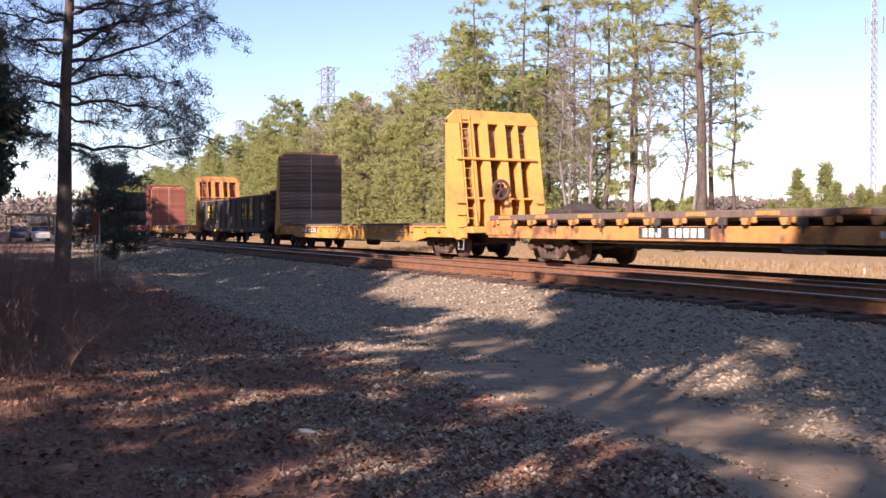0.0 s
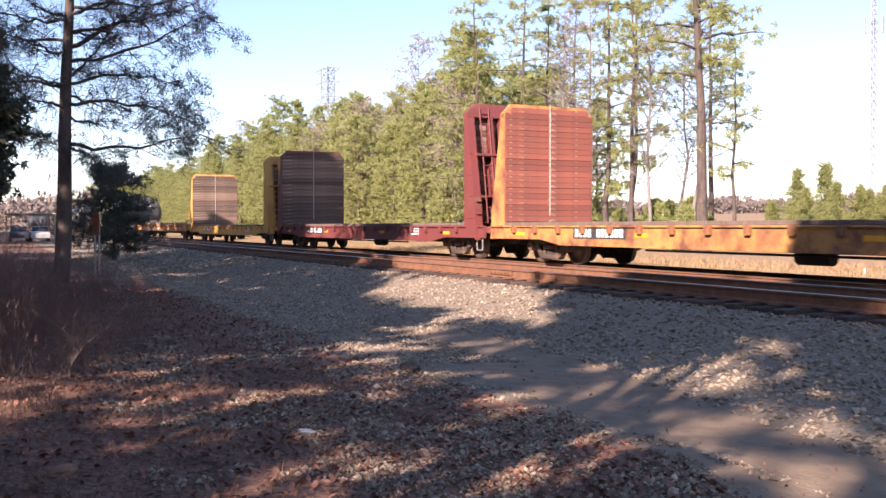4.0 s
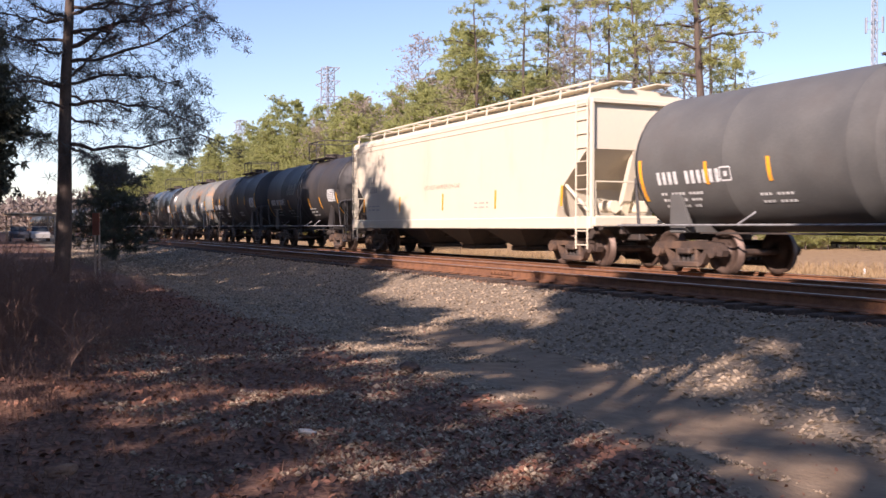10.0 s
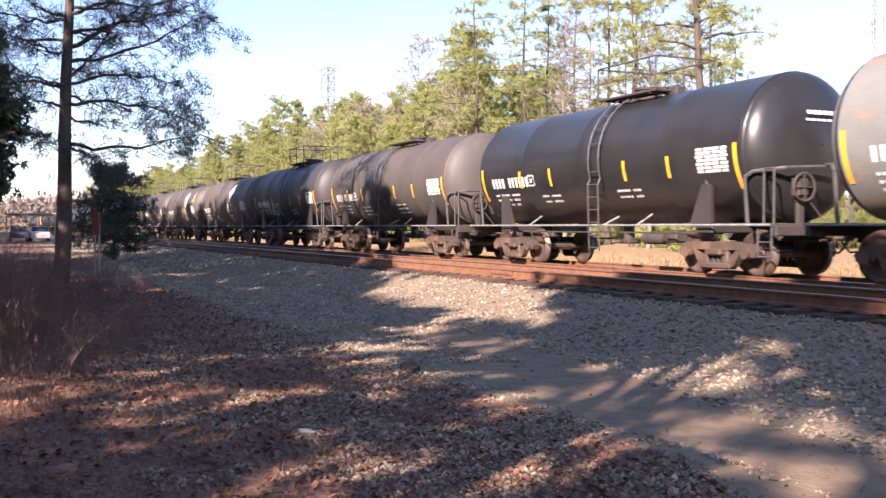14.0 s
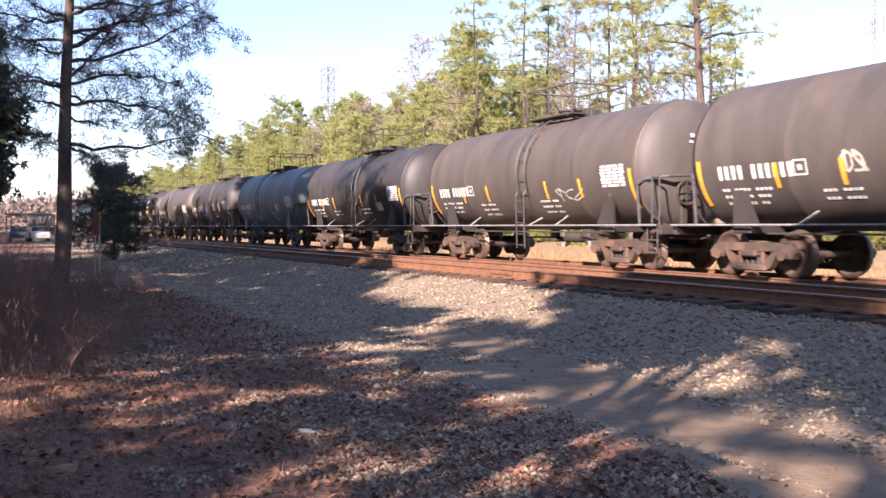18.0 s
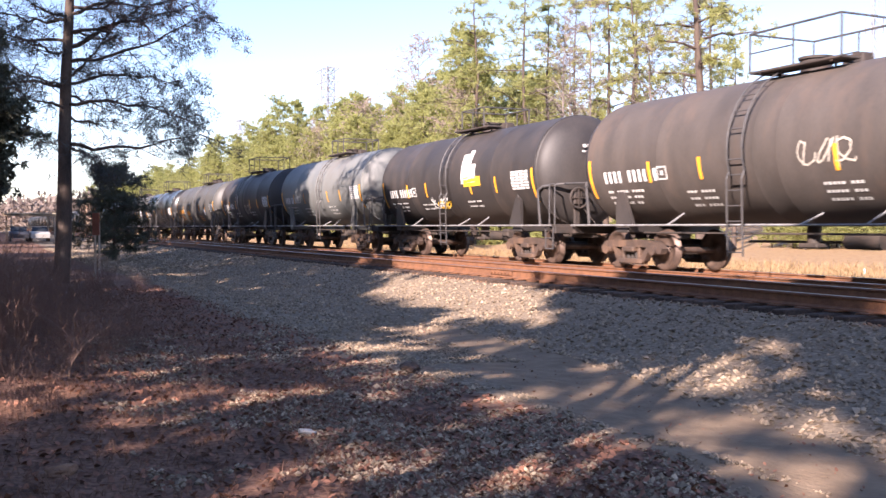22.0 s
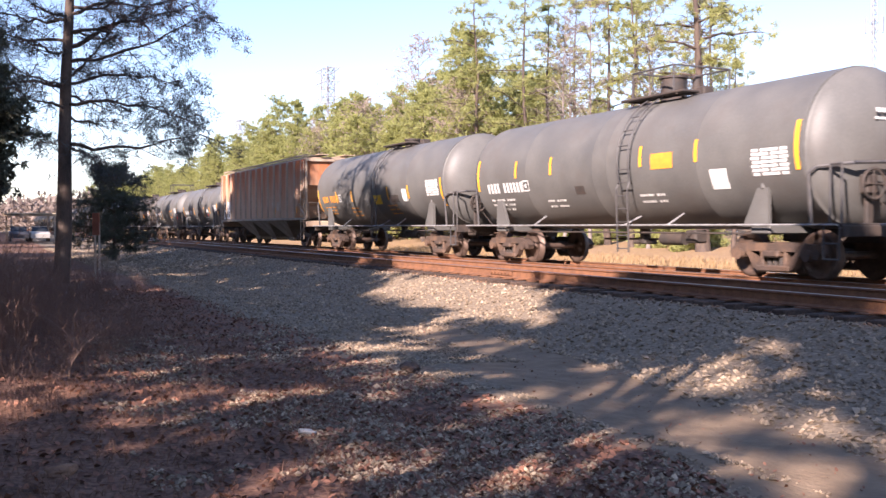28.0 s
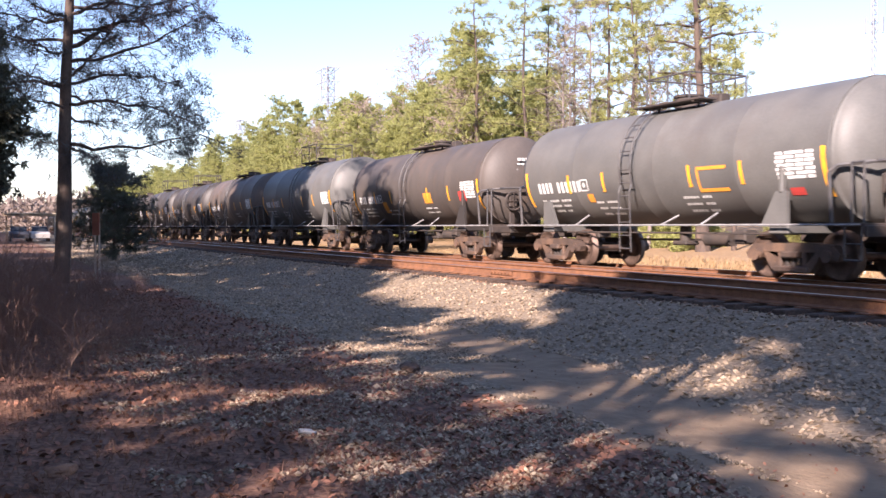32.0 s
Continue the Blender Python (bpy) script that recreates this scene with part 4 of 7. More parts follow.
def bulkhead_flat(x0, inner, half, paint, planks, label, key, tall=1.0, wide=1.0):
    car = car_thing("bulkhead_flat_car", label, x0, "flat car")
    nm = paint.name
    for sg in (-1, 1):
        part("side_sill", cached(("bsill", half, nm), lambda: Shape().prism([(-half + 0.5, 0.66), (-half + 3.2, 0.66), (-half + 4.2, 0.52), (half - 4.2, 0.52), (half - 3.2, 0.66), (half - 0.5, 0.66), (half - 0.5, 1.02), (-half + 0.5, 1.02)], -0.05, 0.05).box((0, -0.03, 1.0), (2 * half - 1.0, 0.14, 0.05), 0.01).mesh("side_sill", paint)), car, pose(0, sg * 1.44, 0))
    part("deck", cached(("bdeck", inner), lambda: Shape().box((0, 0, 1.07), (2 * inner + 0.1, 2.9, 0.09), 0.01).mesh("deck", DECK_WOOD)), car, label="weathered wooden plank deck")
    part("centre_sill", cached(("bcsill", half), lambda: Shape().box((0, 0, 0.72), (2 * half - 1.2, 0.5, 0.5), 0.03).box((0, 0, 0.96), (2 * half - 1.0, 2.7, 0.06), 0.01).mesh("centre_sill", UNDER)), car)
    pocket = cached(("pocket", nm), lambda: Shape().prism([(-0.11, 0.0), (0.11, 0.0), (0.075, -0.2), (-0.075, -0.2)], -0.05, 0.03).mesh("stake_pocket", paint))
    n = 17
    for i in range(n):
        part("stake_pocket", pocket, car, pose(-inner + 0.6 + (2 * inner - 1.2) * i / (n - 1), -1.52, 1.03))
    rod_mesh = cached("brake_rod", lambda: Shape().rod((-4, -0.9, 0.45), (4, -0.9, 0.45), 0.03, 6).rod((0.5, -0.7, 0.42), (1.3, -0.7, 0.42), 0.16, 10).mesh("brake_rigging", UNDER))
    part("brake_rigging", rod_mesh, car)
    for sg in (-1, 1):
        turn = pose(sg * inner, 0, 0, 0, 0, 0 if sg > 0 else 180)
        grown = turn @ Matrix.Translation((0, 0, 1.02)) @ Matrix.Diagonal((1, wide, tall, 1)) @ Matrix.Translation((0, 0, -1.02))
        fr = part("bulkhead", cached(("bframe", nm), lambda: Shape().prism([(-1.57, 4.14), (1.57, 4.14), (1.57, 4.26), (1.30, 4.53), (-1.30, 4.53), (-1.57, 4.26)], 0.06, 0.27, "x").mesh("bulkhead", paint)), car, grown)
        edge = 0.38 if paint is YELLOW_CAR else 0.24
        for y, pw in ((-1.57 + edge / 2, edge), (-0.78, 0.10), (-0.36, 0.25), (0.26, 0.25), (0.78, 0.10), (1.57 - edge / 2, edge)):
            outer = abs(y) > 1
            pm = cached(("bpost", nm, pw), lambda: bulkhead_post(pw, 4.24 if outer else 4.40, outer).mesh("post", paint))
            part("post", pm, fr, pose(0, y, 0))
        if sg > 0:
            part("hand_brake", cached("bbrake", bulkhead_brake_mesh), fr, pose(0.98, -0.12, 2.1))
        for z, d in ((1.85, 0.60), (3.05, 0.46)):
            part("shelf", cached(("bshelf", nm, z), lambda: Shape().box((d / 2 + 0.1, 0, z), (d, 2.8, 0.07), 0.01).mesh("shelf", paint)), fr)
        zz, k = 1.22, 0
        r = random.Random(key * 3 + sg)
        while zz < 4.38:
            w = 3.08 if zz < 4.22 else 3.08 - (zz - 4.20) * 2.2
            pl = cached(("plank", round(w, 2), planks.name), lambda: Shape().box((0, 0, 0), (0.07, w, 0.161), 0.006).mesh("plank", planks))
            part("plank", pl, fr, pose(0.035 + r.uniform(-0.008, 0.008), 0, zz))
            zz += 0.165
        part("strap", cached("bstrap", lambda: Shape().box((-0.012, 0, 2.95), (0.02, 0.028, 3.25), 0.004).mesh("strap", PALE_SPRAY)), fr)
        part("ladder", cached(("bladder", nm), lambda: bulkhead_ladder_mesh(paint)), fr)
        part("end_deck", cached(("bend", half, inner, nm), lambda: Shape().box(((half - inner) / 2 + 0.15, 0, 0.90), (half - inner - 0.55, 2.8, 0.2), 0.02).mesh("end_deck", paint)), car, turn)
        part("grab_iron", cached(("grab", half, inner), lambda: Shape().pipe([(half - inner - 0.6, -1.46, 0.62), (half - inner - 0.6, -1.46, 0.3), (half - inner - 0.95, -1.46, 0.3), (half - inner - 0.95, -1.46, 0.62)], 0.02, 5).mesh("grab_iron", PIPE)), car, turn)
    s = Shape()
    bars(s, -6.05, 0.84, 11, 0.185, 0.2, -1.502, skip=(4,))
    part("number_panel", cached("bpanel", lambda: Shape().box((-5.05, -1.496, 0.84), (2.2, 0.006, 0.27), 0.001).mesh("number_panel", UNDER)), car)
    for i in range(3):
        bars(s, inner - 4.2, 0.93 - i * 0.09, 5, 0.14, 0.05, -1.496)
    tagged(part("reporting_mark", s.mesh("reporting_mark", WHITE), car), kind="stuff")
    for x in (-inner + 0.9, -inner * 0.35, inner * 0.3, inner - 1.4):
        part("reflector_stripe", cached("flat_tape", lambda: Shape().box((0, 0, 0), (0.46, 0.006, 0.1), 0.001).mesh("reflector_stripe", STRIPE)), car, pose(x, -1.497, 0.80))
    add_trucks(car, half - 3.0)
    add_couplers(car, half + 0.1)
    return car


def long_flat(x0, half, label):
    car = car_thing("flat_car", label, x0, "flat car")
    for sg in (-1, 1):
        part("side_sill", cached("lsill", lambda: Shape().box((0, 0, 0.84), (2 * half - 1, 0.08, 0.33), 0.015).box((0, 0.05, 0.99), (2 * half - 1, 0.16, 0.03), 0.006).mesh("side_sill", RUSTY_YELLOW)), car, pose(0, sg * 1.36, 0))
        part("guide_rail", cached("lrail", lambda: Shape().box((0, 0, 1.245), (2 * half - 1.2, 0.10, 0.16), 0.02).mesh("guide_rail", DECK_WOOD)), car, pose(0, sg * 1.37, 0))
    part("deck", cached("ldeck", lambda: Shape().box((0, 0, 1.16), (2 * half - 1.1, 2.6, 0.07), 0.01).mesh("deck", DECK_WOOD)), car)
    part("centre_sill", cached("lcs", lambda: Shape().prism([(-half + 0.6, 0.78), (-half + 4.6, 0.78), (-half + 5.6, 0.46), (half - 5.6, 0.46), (half - 4.6, 0.78), (half - 0.6, 0.78), (half - 0.6, 1.12), (-half + 0.6, 1.12)], -0.35, 0.35).mesh("centre_sill", UNDER)), car)
    br = cached("lbr", lambda: Shape().prism([(-0.13, 0.24), (0.10, 0.24), (0.03, 0.10), (-0.08, 0.10)], -0.08, 0.03).box((0.20, -0.03, 0.19), (0.10, 0.08, 0.12), 0.02).mesh("deck_bracket", RUSTY_YELLOW))
    cl = cached("lclamp", lambda: Shape().box((0, 0, 0.0), (0.62, 0.03, 0.09), 0.006).mesh("tie_down", RUSTY_YELLOW))
    n = 26
    for i in range(n):
        part("deck_bracket", br, car, pose(-half + 1.0 + (2 * half - 2.0) * i / (n - 1), -1.43, 0.93))
    for i in range(13):
        part("tie_down", cl, car, pose(-half + 1.5 + (2 * half - 3.0) * i / 12, -1.425, 1.25))
    for i in range(12):
        part("clamp", cached("lclamp_box", lambda: Shape().box((0, 0, 0), (0.26, 0.09, 0.17), 0.03).rod((0.05, -0.04, -0.05), (0.05, -0.04, -0.22), 0.02, 5).mesh("clamp", UNDER)), car, pose(-half + 2.1 + (2 * half - 4.4) * i / 11, -1.45, 1.09))
    part("brake_pipe", cached("lpipe", lambda: Shape().rod((-half + 5, -1.2, 0.62), (half - 4, -1.2, 0.62), 0.025, 6).rod((-2, -1.0, 0.6), (-1.1, -1.0, 0.6), 0.13, 10).mesh("brake_pipe", PIPE)), car)
    part("hitch", cached("hitch", lambda: Shape().box((0, 0, 1.38), (1.3, 1.5, 0.16), 0.04).prism([(-0.5, 1.4), (0.5, 1.4), (0.2, 1.62), (-0.2, 1.62)], -0.3, 0.3).mesh("hitch", UNDER)), car, pose(-half + 3.2, 0, 0))
    for sg in (-1, 1):
        turn = pose(0, 0, 0, 0, 0, 0 if sg > 0 else 180)
        part("end_sill", cached("lend", lambda: Shape().box((half - 1.1, 0, 0.96), (1.35, 2.86, 0.42), 0.02).mesh("end_sill", RUSTY_YELLOW)), car, turn)
    part("brake_railing", cached("lrailing", lambda: Shape().pipe([(0, -1.2, 1.2), (0, -1.2, 2.0), (0.9, -1.2, 2.0), (0.9, -1.2, 1.2)], 0.02, 5).rod((0, -1.2, 1.6), (0.9, -1.2, 1.6), 0.016, 5).mesh("brake_railing", YELLOW_CAR)), car, pose(half - 1.7, 0, 0))
    s = Shape()
    bars(s, -5.9, 0.86, 9, 0.235, 0.2, -1.408, skip=(3,))
    bars(s, 0.5, 0.86, 6, 0.09, 0.12, -1.404)
    tagged(part("reporting_mark", s.mesh("reporting_mark", WHITE), car), kind="stuff")
    if "no load" in label:
        part("number_panel", Shape().box((-4.85, -1.403, 0.86), (2.4, 0.006, 0.26), 0.001).mesh("number_panel", UNDER), car, label="black painted number panel")
    add_trucks(car, half - 3.4)
    add_couplers(car, half)
    return car


def gondola(x0):
    car = car_thing("gondola_car", "black open-top gondola car with rusty rim and yellow lettering", x0, "gondola car")
    L = 8.5
    side = Shape().prism([(-L, 0.98), (-L + 1.9, 0.70), (L - 1.9, 0.70), (L, 0.98), (L, 2.56), (-L, 2.56)], -0.03, 0.03).mesh("side_wall", GONDOLA_BLACK)
    for sg in (-1, 1):
        w = part("side_wall", side, car, pose(0, sg * 1.44, 0))
        part("top_chord", cached("gchord", lambda: Shape().box((0, 0, 2.62), (2 * L + 0.1, 0.2, 0.13), 0.02).mesh("top_chord", RUST_INSIDE)), w)
        part("bottom_chord", cached("gbot", lambda: Shape().box((0, 0, 0.76), (2 * L - 3.6, 0.14, 0.12), 0.02).mesh("bottom_chord", GONDOLA_BLACK)), w)
        rib = cached("grib", lambda: Shape().prism([(-0.07, -0.085), (0.07, -0.085), (0.11, 0.0), (-0.11, 0.0)], 0.96, 2.56, "z").mesh("side_post", GONDOLA_BLACK))
        for i in range(13):
            part("side_post", rib, w, pose(-L + 0.35 + (2 * L - 0.7) * i / 12, sg * 0.03, 0, 0, 0, 0 if sg < 0 else 180))
    for sg in (-1, 1):
        e = part("end_wall", cached("gend", lambda: Shape().box((0, 0, 1.95), (0.06, 2.86, 1.74), 0.01).mesh("end_wall", RUST_END)), car, pose(sg * L, 0, 0, 0, 0, 0 if sg > 0 else 180))
        for z in (1.35, 1.72, 2.1, 2.45, 2.76):
            part("end_beam", cached("gbeam", lambda: Shape().prism([(0, -0.10), (0.14, -0.06), (0.14, 0.06), (0, 0.10)], -1.4, 1.4).mesh("end_beam", RUST_END)), e, pose(0.03, 0, z))
        part("end_ladder", cached("glad", lambda: rungs(Shape(), 0, 0, 0.45, 2.8, 0.45, 0.36).mesh("end_ladder", GONDOLA_BLACK)), car, pose(sg * (L - 0.35), -1.56, 0))
        part("end_platform", cached("gplat", lambda: Shape().box((0.22, 0, 1.0), (0.4, 2.6, 0.12), 0.02).mesh("end_platform", UNDER)), car, pose(sg * L, 0, 0, 0, 0, 0 if sg > 0 else 180))
    part("floor", Shape().box((0, 0, 1.1), (2 * L, 2.86, 0.08), 0.01).mesh("floor", RUST_INSIDE), car)
    part("centre_sill", Shape().box((0, 0, 0.82), (2 * L + 0.3, 0.5, 0.42), 0.03).mesh("centre_sill", UNDER), car)
    s = Shape()
    bars(s, -6.45, 2.16, 5, 0.31, 0.33, -1.476, gap=0.36, skip=(2,))
    bars(s, -6.45, 1.70, 8, 0.35, 0.33, -1.476, gap=0.44, skip=(2, 5))
    tagged(part("reporting_mark", s.mesh("reporting_mark", YELLOW_MARK), car), kind="stuff")
    s = Shape()
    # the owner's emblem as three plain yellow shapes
    for k, x in enumerate((2.75, 3.75, 4.75)):
        poly = [(x - 0.3, 1.58), (x + 0.3, 1.58), (x + 0.3, 1.75), (x - 0.12, 1.75), (x - 0.12, 2.03), (x + 0.3, 2.03), (x + 0.3, 2.28), (x - 0.3, 2.28)] if k < 2 else \
            [(x - 0.32, 1.58), (x + 0.32, 1.58), (x + 0.32, 1.7), (x + 0.12, 1.92), (x + 0.32, 2.28), (x + 0.1, 2.28), (x, 2.08), (x - 0.1, 2.28), (x - 0.32, 2.28), (x - 0.12, 1.92), (x - 0.32, 1.7)]
        s.prism(poly, -1.480, -1.474)
        s.box((x, -1.477, 1.47), (0.56, 0.006, 0.09), 0.001)
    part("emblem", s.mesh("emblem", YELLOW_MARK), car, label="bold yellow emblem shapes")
    s = Shape()
    for x, z, n in ((4.95, 1.62, 4), (-L + 4.3, 1.45, 4), (4.6, 2.5, 6), (-L + 0.4, 2.55, 4)):
        bars(s, x, z, n, 0.14, 0.10, -1.476)
        bars(s, x, z - 0.14, n, 0.14, 0.08, -1.476)
    tagged(part("stencil", s.mesh("stencil", WHITE), car), kind="stuff")
    for x in (-7.6, -4.2, -2.4, 0.5, 2.8, 7.4):
        part("reflector_stripe", cached("gtape", lambda: Shape().box((0, 0, 0), (0.5, 0.006, 0.14), 0.001).mesh("reflector_stripe", STRIPE)), car, pose(x, -1.516 if abs(x) < 5 else -1.478, 0.77 if abs(x) < 5 else 1.22))
    part("warning_panel", Shape().box((7.15, -1.478, 2.1), (0.5, 0.006, 0.34), 0.001).mesh("warning_panel", ORANGE_MARK), car)
    add_trucks(car, 6.36)
    add_couplers(car, 9.12)
    return car


def hopper(x0, half, rusty):
    paint = RUST_HOPPER if rusty else CREAM_CAR
    second = PALE_HOPPER if rusty else CREAM_CAR
    car = car_thing("hopper_car", "rust-streaked covered hopper car with ribbed sides" if rusty else "clean cream-coloured covered hopper car with smooth sides", x0, "hopper car")
    L = half - 0.62
    z0, zt = (1.40, 4.08) if rusty else (1.19, 4.11)
    body = Shape()
    # cross-section rounded at the roof, carried along; ends slope inwards below
    cut = 1.35
    for y0, y1 in ((-1.50, 1.50),):
        body.prism([(-L + 0.15, zt), (-L + 0.15, 2.9), (-L + cut, 1.95), (-L + cut + 0.25, z0), (L - cut - 0.25, z0), (L - cut, 1.95), (L - 0.15, 2.9), (L - 0.15, zt)], y0, y1)
    up = 0.45 if rusty else 1.0
    roof = [(y, zt - 0.002 + up * k) for y, k in ((-1.50, 0), (-1.42, 0.12), (-1.0, 0.24), (0, 0.30), (1.0, 0.24), (1.42, 0.12), (1.50, 0))]
    wz = zt + (0.22 if rusty else 0.42)
    b = part("body", body.mesh("body", paint), car)
    part("roof", Shape().prism(roof, -L + 0.15, L - 0.15, "x").mesh("roof", second), b)
    if not rusty:
        for zz in (zt - 0.10, zt - 0.26):
            part("roof_seam", Shape().box((0, -1.505, zz), (2 * L - 0.35, 0.025, 0.035), 0.005).mesh("roof_seam", paint), b)
    if rusty:
        rib = Shape().prism([(-0.03, -0.08), (0.03, -0.08), (0.045, 0), (-0.045, 0)], z0 + 0.03, zt, "z").mesh("side_rib", PALE_HOPPER)
        for i in range(15):
            part("side_rib", rib, b, pose(-L + 0.4 + (2 * L - 0.8) * i / 14 if 0 < i < 14 else (-1 if i == 0 else 1) * (L - 0.3), -1.5, 1.5 if i in (0, 14) else 0))if 0 < i < 14 else None
    part("side_sill", Shape().box((0, -1.47, z0 - (0.05 if rusty else 0.10)), (2 * L, 0.14, 0.30 if not rusty else 0.12), 0.02).box((0, 1.47, z0 - 0.10), (2 * L, 0.14, 0.22), 0.02).mesh("side_sill", DIRTY_BAY if rusty else second), car)
    part("centre_sill", Shape().box((0, 0, 0.85), (2 * half - 0.8, 0.45, 0.4), 0.03).mesh("centre_sill", UNDER), car)
    bw = 1.75 if rusty else 1.35
    bay = Shape().add([(-bw, -1.42, z0 - 0.05), (bw, -1.42, z0 - 0.05), (bw, 1.42, z0 - 0.05), (-bw, 1.42, z0 - 0.05), (-0.38, -0.55, 0.42), (0.38, -0.55, 0.42), (0.38, 0.55, 0.42), (-0.38, 0.55, 0.42)],
                      [(0, 1, 5, 4), (1, 2, 6, 5), (2, 3, 7, 6), (3, 0, 4, 7), (4, 5, 6, 7), (0, 3, 2, 1)]).box((0, 0, 0.36), (0.95, 1.2, 0.14), 0.03).mesh("hopper_bay", DIRTY_BAY if rusty else UNDER)
    for x in (-3.3, 0.0, 3.3):
        part("hopper_bay", bay, car, pose(x, 0, 0))
    # roof walk with stanchions
    part("roof_walk", Shape().box((0, -0.62, wz), (2 * L + 0.2, 0.5, 0.04), 0.01).box((0, 0.62, wz), (2 * L + 0.2, 0.5, 0.04), 0.01).mesh("roof_walk", second), car)
    st = Shape().rod((0, -1.36, zt + 0.02), (0, -1.32, wz - 0.02), 0.025, 5).rod((0, -1.32, wz - 0.02), (0, -0.4, wz), 0.02, 5).mesh("walk_stanchion", second)
    for i in range(13):
        part("walk_stanchion", st, car, pose(-L + 0.3 + (2 * L - 0.6) * i / 12, 0, 0))
    part("eave_rail", Shape().box((0, -1.32, wz), (2 * L - 0.2, 0.06, 0.06), 0.01).mesh("eave_rail", second), car)
    for x in (-4.4, 0, 4.4):
        part("roof_hatch", Shape().box((0, 0, wz - 0.06), (1.6, 0.5, 0.16), 0.04).mesh("roof_hatch", second), car, pose(x, 0, 0))
    for sg in (-1, 1):
        turn = pose(sg * L, 0, 0, 0, 0, 0 if sg > 0 else 180)
        s = Shape()
        for y in (-1.42, 1.42):
            s.box((-0.08, y, (z0 + zt) / 2), (0.10, 0.10, zt - z0), 0.015)
            s.rod((-0.08, y, 1.3), (-1.3, y, 2.1), 0.045, 6)
        s.box((-0.08, 0, zt - 0.04), (0.12, 2.9, 0.12), 0.015).box((-0.05, 0, 1.12), (0.3, 2.9, 0.24), 0.02)
        s.prism([(-0.95, 1.22), (-0.75, 1.22), (-0.15, 2.9), (-0.3, 2.9)], -0.12, 0.12)
        part("end_frame", s.mesh("end_frame", second), car, turn)
        for y in (-1.53, 1.53):
            part("end_ladder", rungs(Shape(), -0.35, y, 0.45, zt, 0.5, 0.34, 0.016).mesh("end_ladder", second), car, turn)
        part("end_platform", Shape().box((-0.5, 0, 1.24), (1.0, 2.6, 0.05), 0.01).pipe([(-0.1, -1.3, 1.25), (-0.1, -1.3, 2.1), (-0.1, 1.3, 2.1), (-0.1, 1.3, 1.25)], 0.022, 5).mesh("end_platform", second), car, turn)
        part("brake_cylinder", Shape().rod((-0.9, -0.5, 1.5), (-0.4, -0.5, 1.5), 0.16, 10).box((-0.7, 0.4, 1.5), (0.5, 0.3, 0.3), 0.03).mesh("brake_cylinder", second), car, turn)
    s = Shape()
    if rusty:
        part("number_panel", Shape().box((-L + 1.6, -1.503, 1.95), (1.55, 0.008, 1.0), 0.001).mesh("number_panel", WHITE), car, label="white painted number panel")
        for x, z in ((-L + 1.05, 2.15), (-L + 1.6, 2.15), (-L + 1.05, 1.72), (-L + 1.6, 1.72), (-L + 2.1, 1.72)):
            s.box((x, -1.510, z), (0.22, 0.006, 0.34), 0.001)
        for x in (3.2, 4.1):
            part("placard", Shape().box((x, -1.506, 2.0), (0.45, 0.006, 0.45), 0.001).mesh("placard", PALE_HOPPER), car)
        tagged(part("reporting_mark", s.mesh("reporting_mark", UNDER), car), kind="stuff")
    else:
        bars(s, -L + 1.75, 2.72, 3, 0.24, 0.26, -1.506)
        bars(s, -L + 1.75, 2.36, 5, 0.19, 0.24, -1.506)
        for i in range(2):
            bars(s, -L + 1.8, 1.75 - 0.13 * i, 10, 0.11, 0.05, -1.506, skip=(2, 6))
            bars(s, 2.2, 1.7 - 0.13 * i, 8, 0.11, 0.05, -1.506, skip=(2, 6))
        tagged(part("reporting_mark", s.mesh("reporting_mark", mat("faded_grey_stencil", (0.30, 0.28, 0.25), (0.4, 0.37, 0.32), 8)), car), kind="stuff")
        words = bpy.data.curves.new("warning_words", "FONT")
        words.body, words.size = "DO NOT HAMMER ON CAR", 0.21
        tmp = bpy.data.objects.new("tmp_words", words)
        me = bpy.data.meshes.new_from_object(tmp)
        bpy.data.objects.remove(tmp)
        me.materials.append(mat("faded_red_stencil", (0.50, 0.30, 0.22), (0.50, 0.36, 0.27), 8))
        part("warning_words", me, car, pose(-1.4, -1.508, 2.2, 90, 0, 0), "faded red stencilled warning words")
    for i in range(5):
        x = -L + 1.3 + (2 * L - 2.6) * i / 4
        part("reflector_stripe", cached(("htape", rusty), lambda: Shape().box((0, 0, 0), (0.10, 0.006, 0.52 if not rusty else 0.3), 0.001).mesh("reflector_stripe", STRIPE if not rusty else ORANGE_MARK)), car, pose(x, -1.509 if not rusty else -1.506, 1.78, 0, 4 if not rusty else 0, 0))
    add_trucks(car, half - 2.1)
    add_couplers(car, half)
    return car


# ---- the train, from its head backwards (x at the start of the clip) ----
long_flat(-11.89, 13.77, "yellow flat car with wooden guide rails and no load")
bulkhead_flat(-37.1, 9.4, 11.05, YELLOW_CAR, PLANK_WOOD, "empty yellow bulkhead flat car with plank-faced end walls", 1, 1.04, 1.03)
gondola(-57.43)
bulkhead_flat(-77.62, 9.68, 10.95, ORANGE_CAR, RUST_PLANK, "empty rusting orange bulkhead flat car with peeling red end walls", 2, 0.98, 0.94)
bulkhead_flat(-99.55, 9.85, 11.47, MAROON_CAR, PLANK_WOOD, "empty maroon bulkhead flat car with dark plank end walls", 3, 1.05, 1.02)
bulkhead_flat(-122.37, 9.42, 11.37, YELLOW_CAR, PLANK_WOOD, "empty bright yellow bulkhead flat car with plank end walls", 4, 1.03, 1.01)
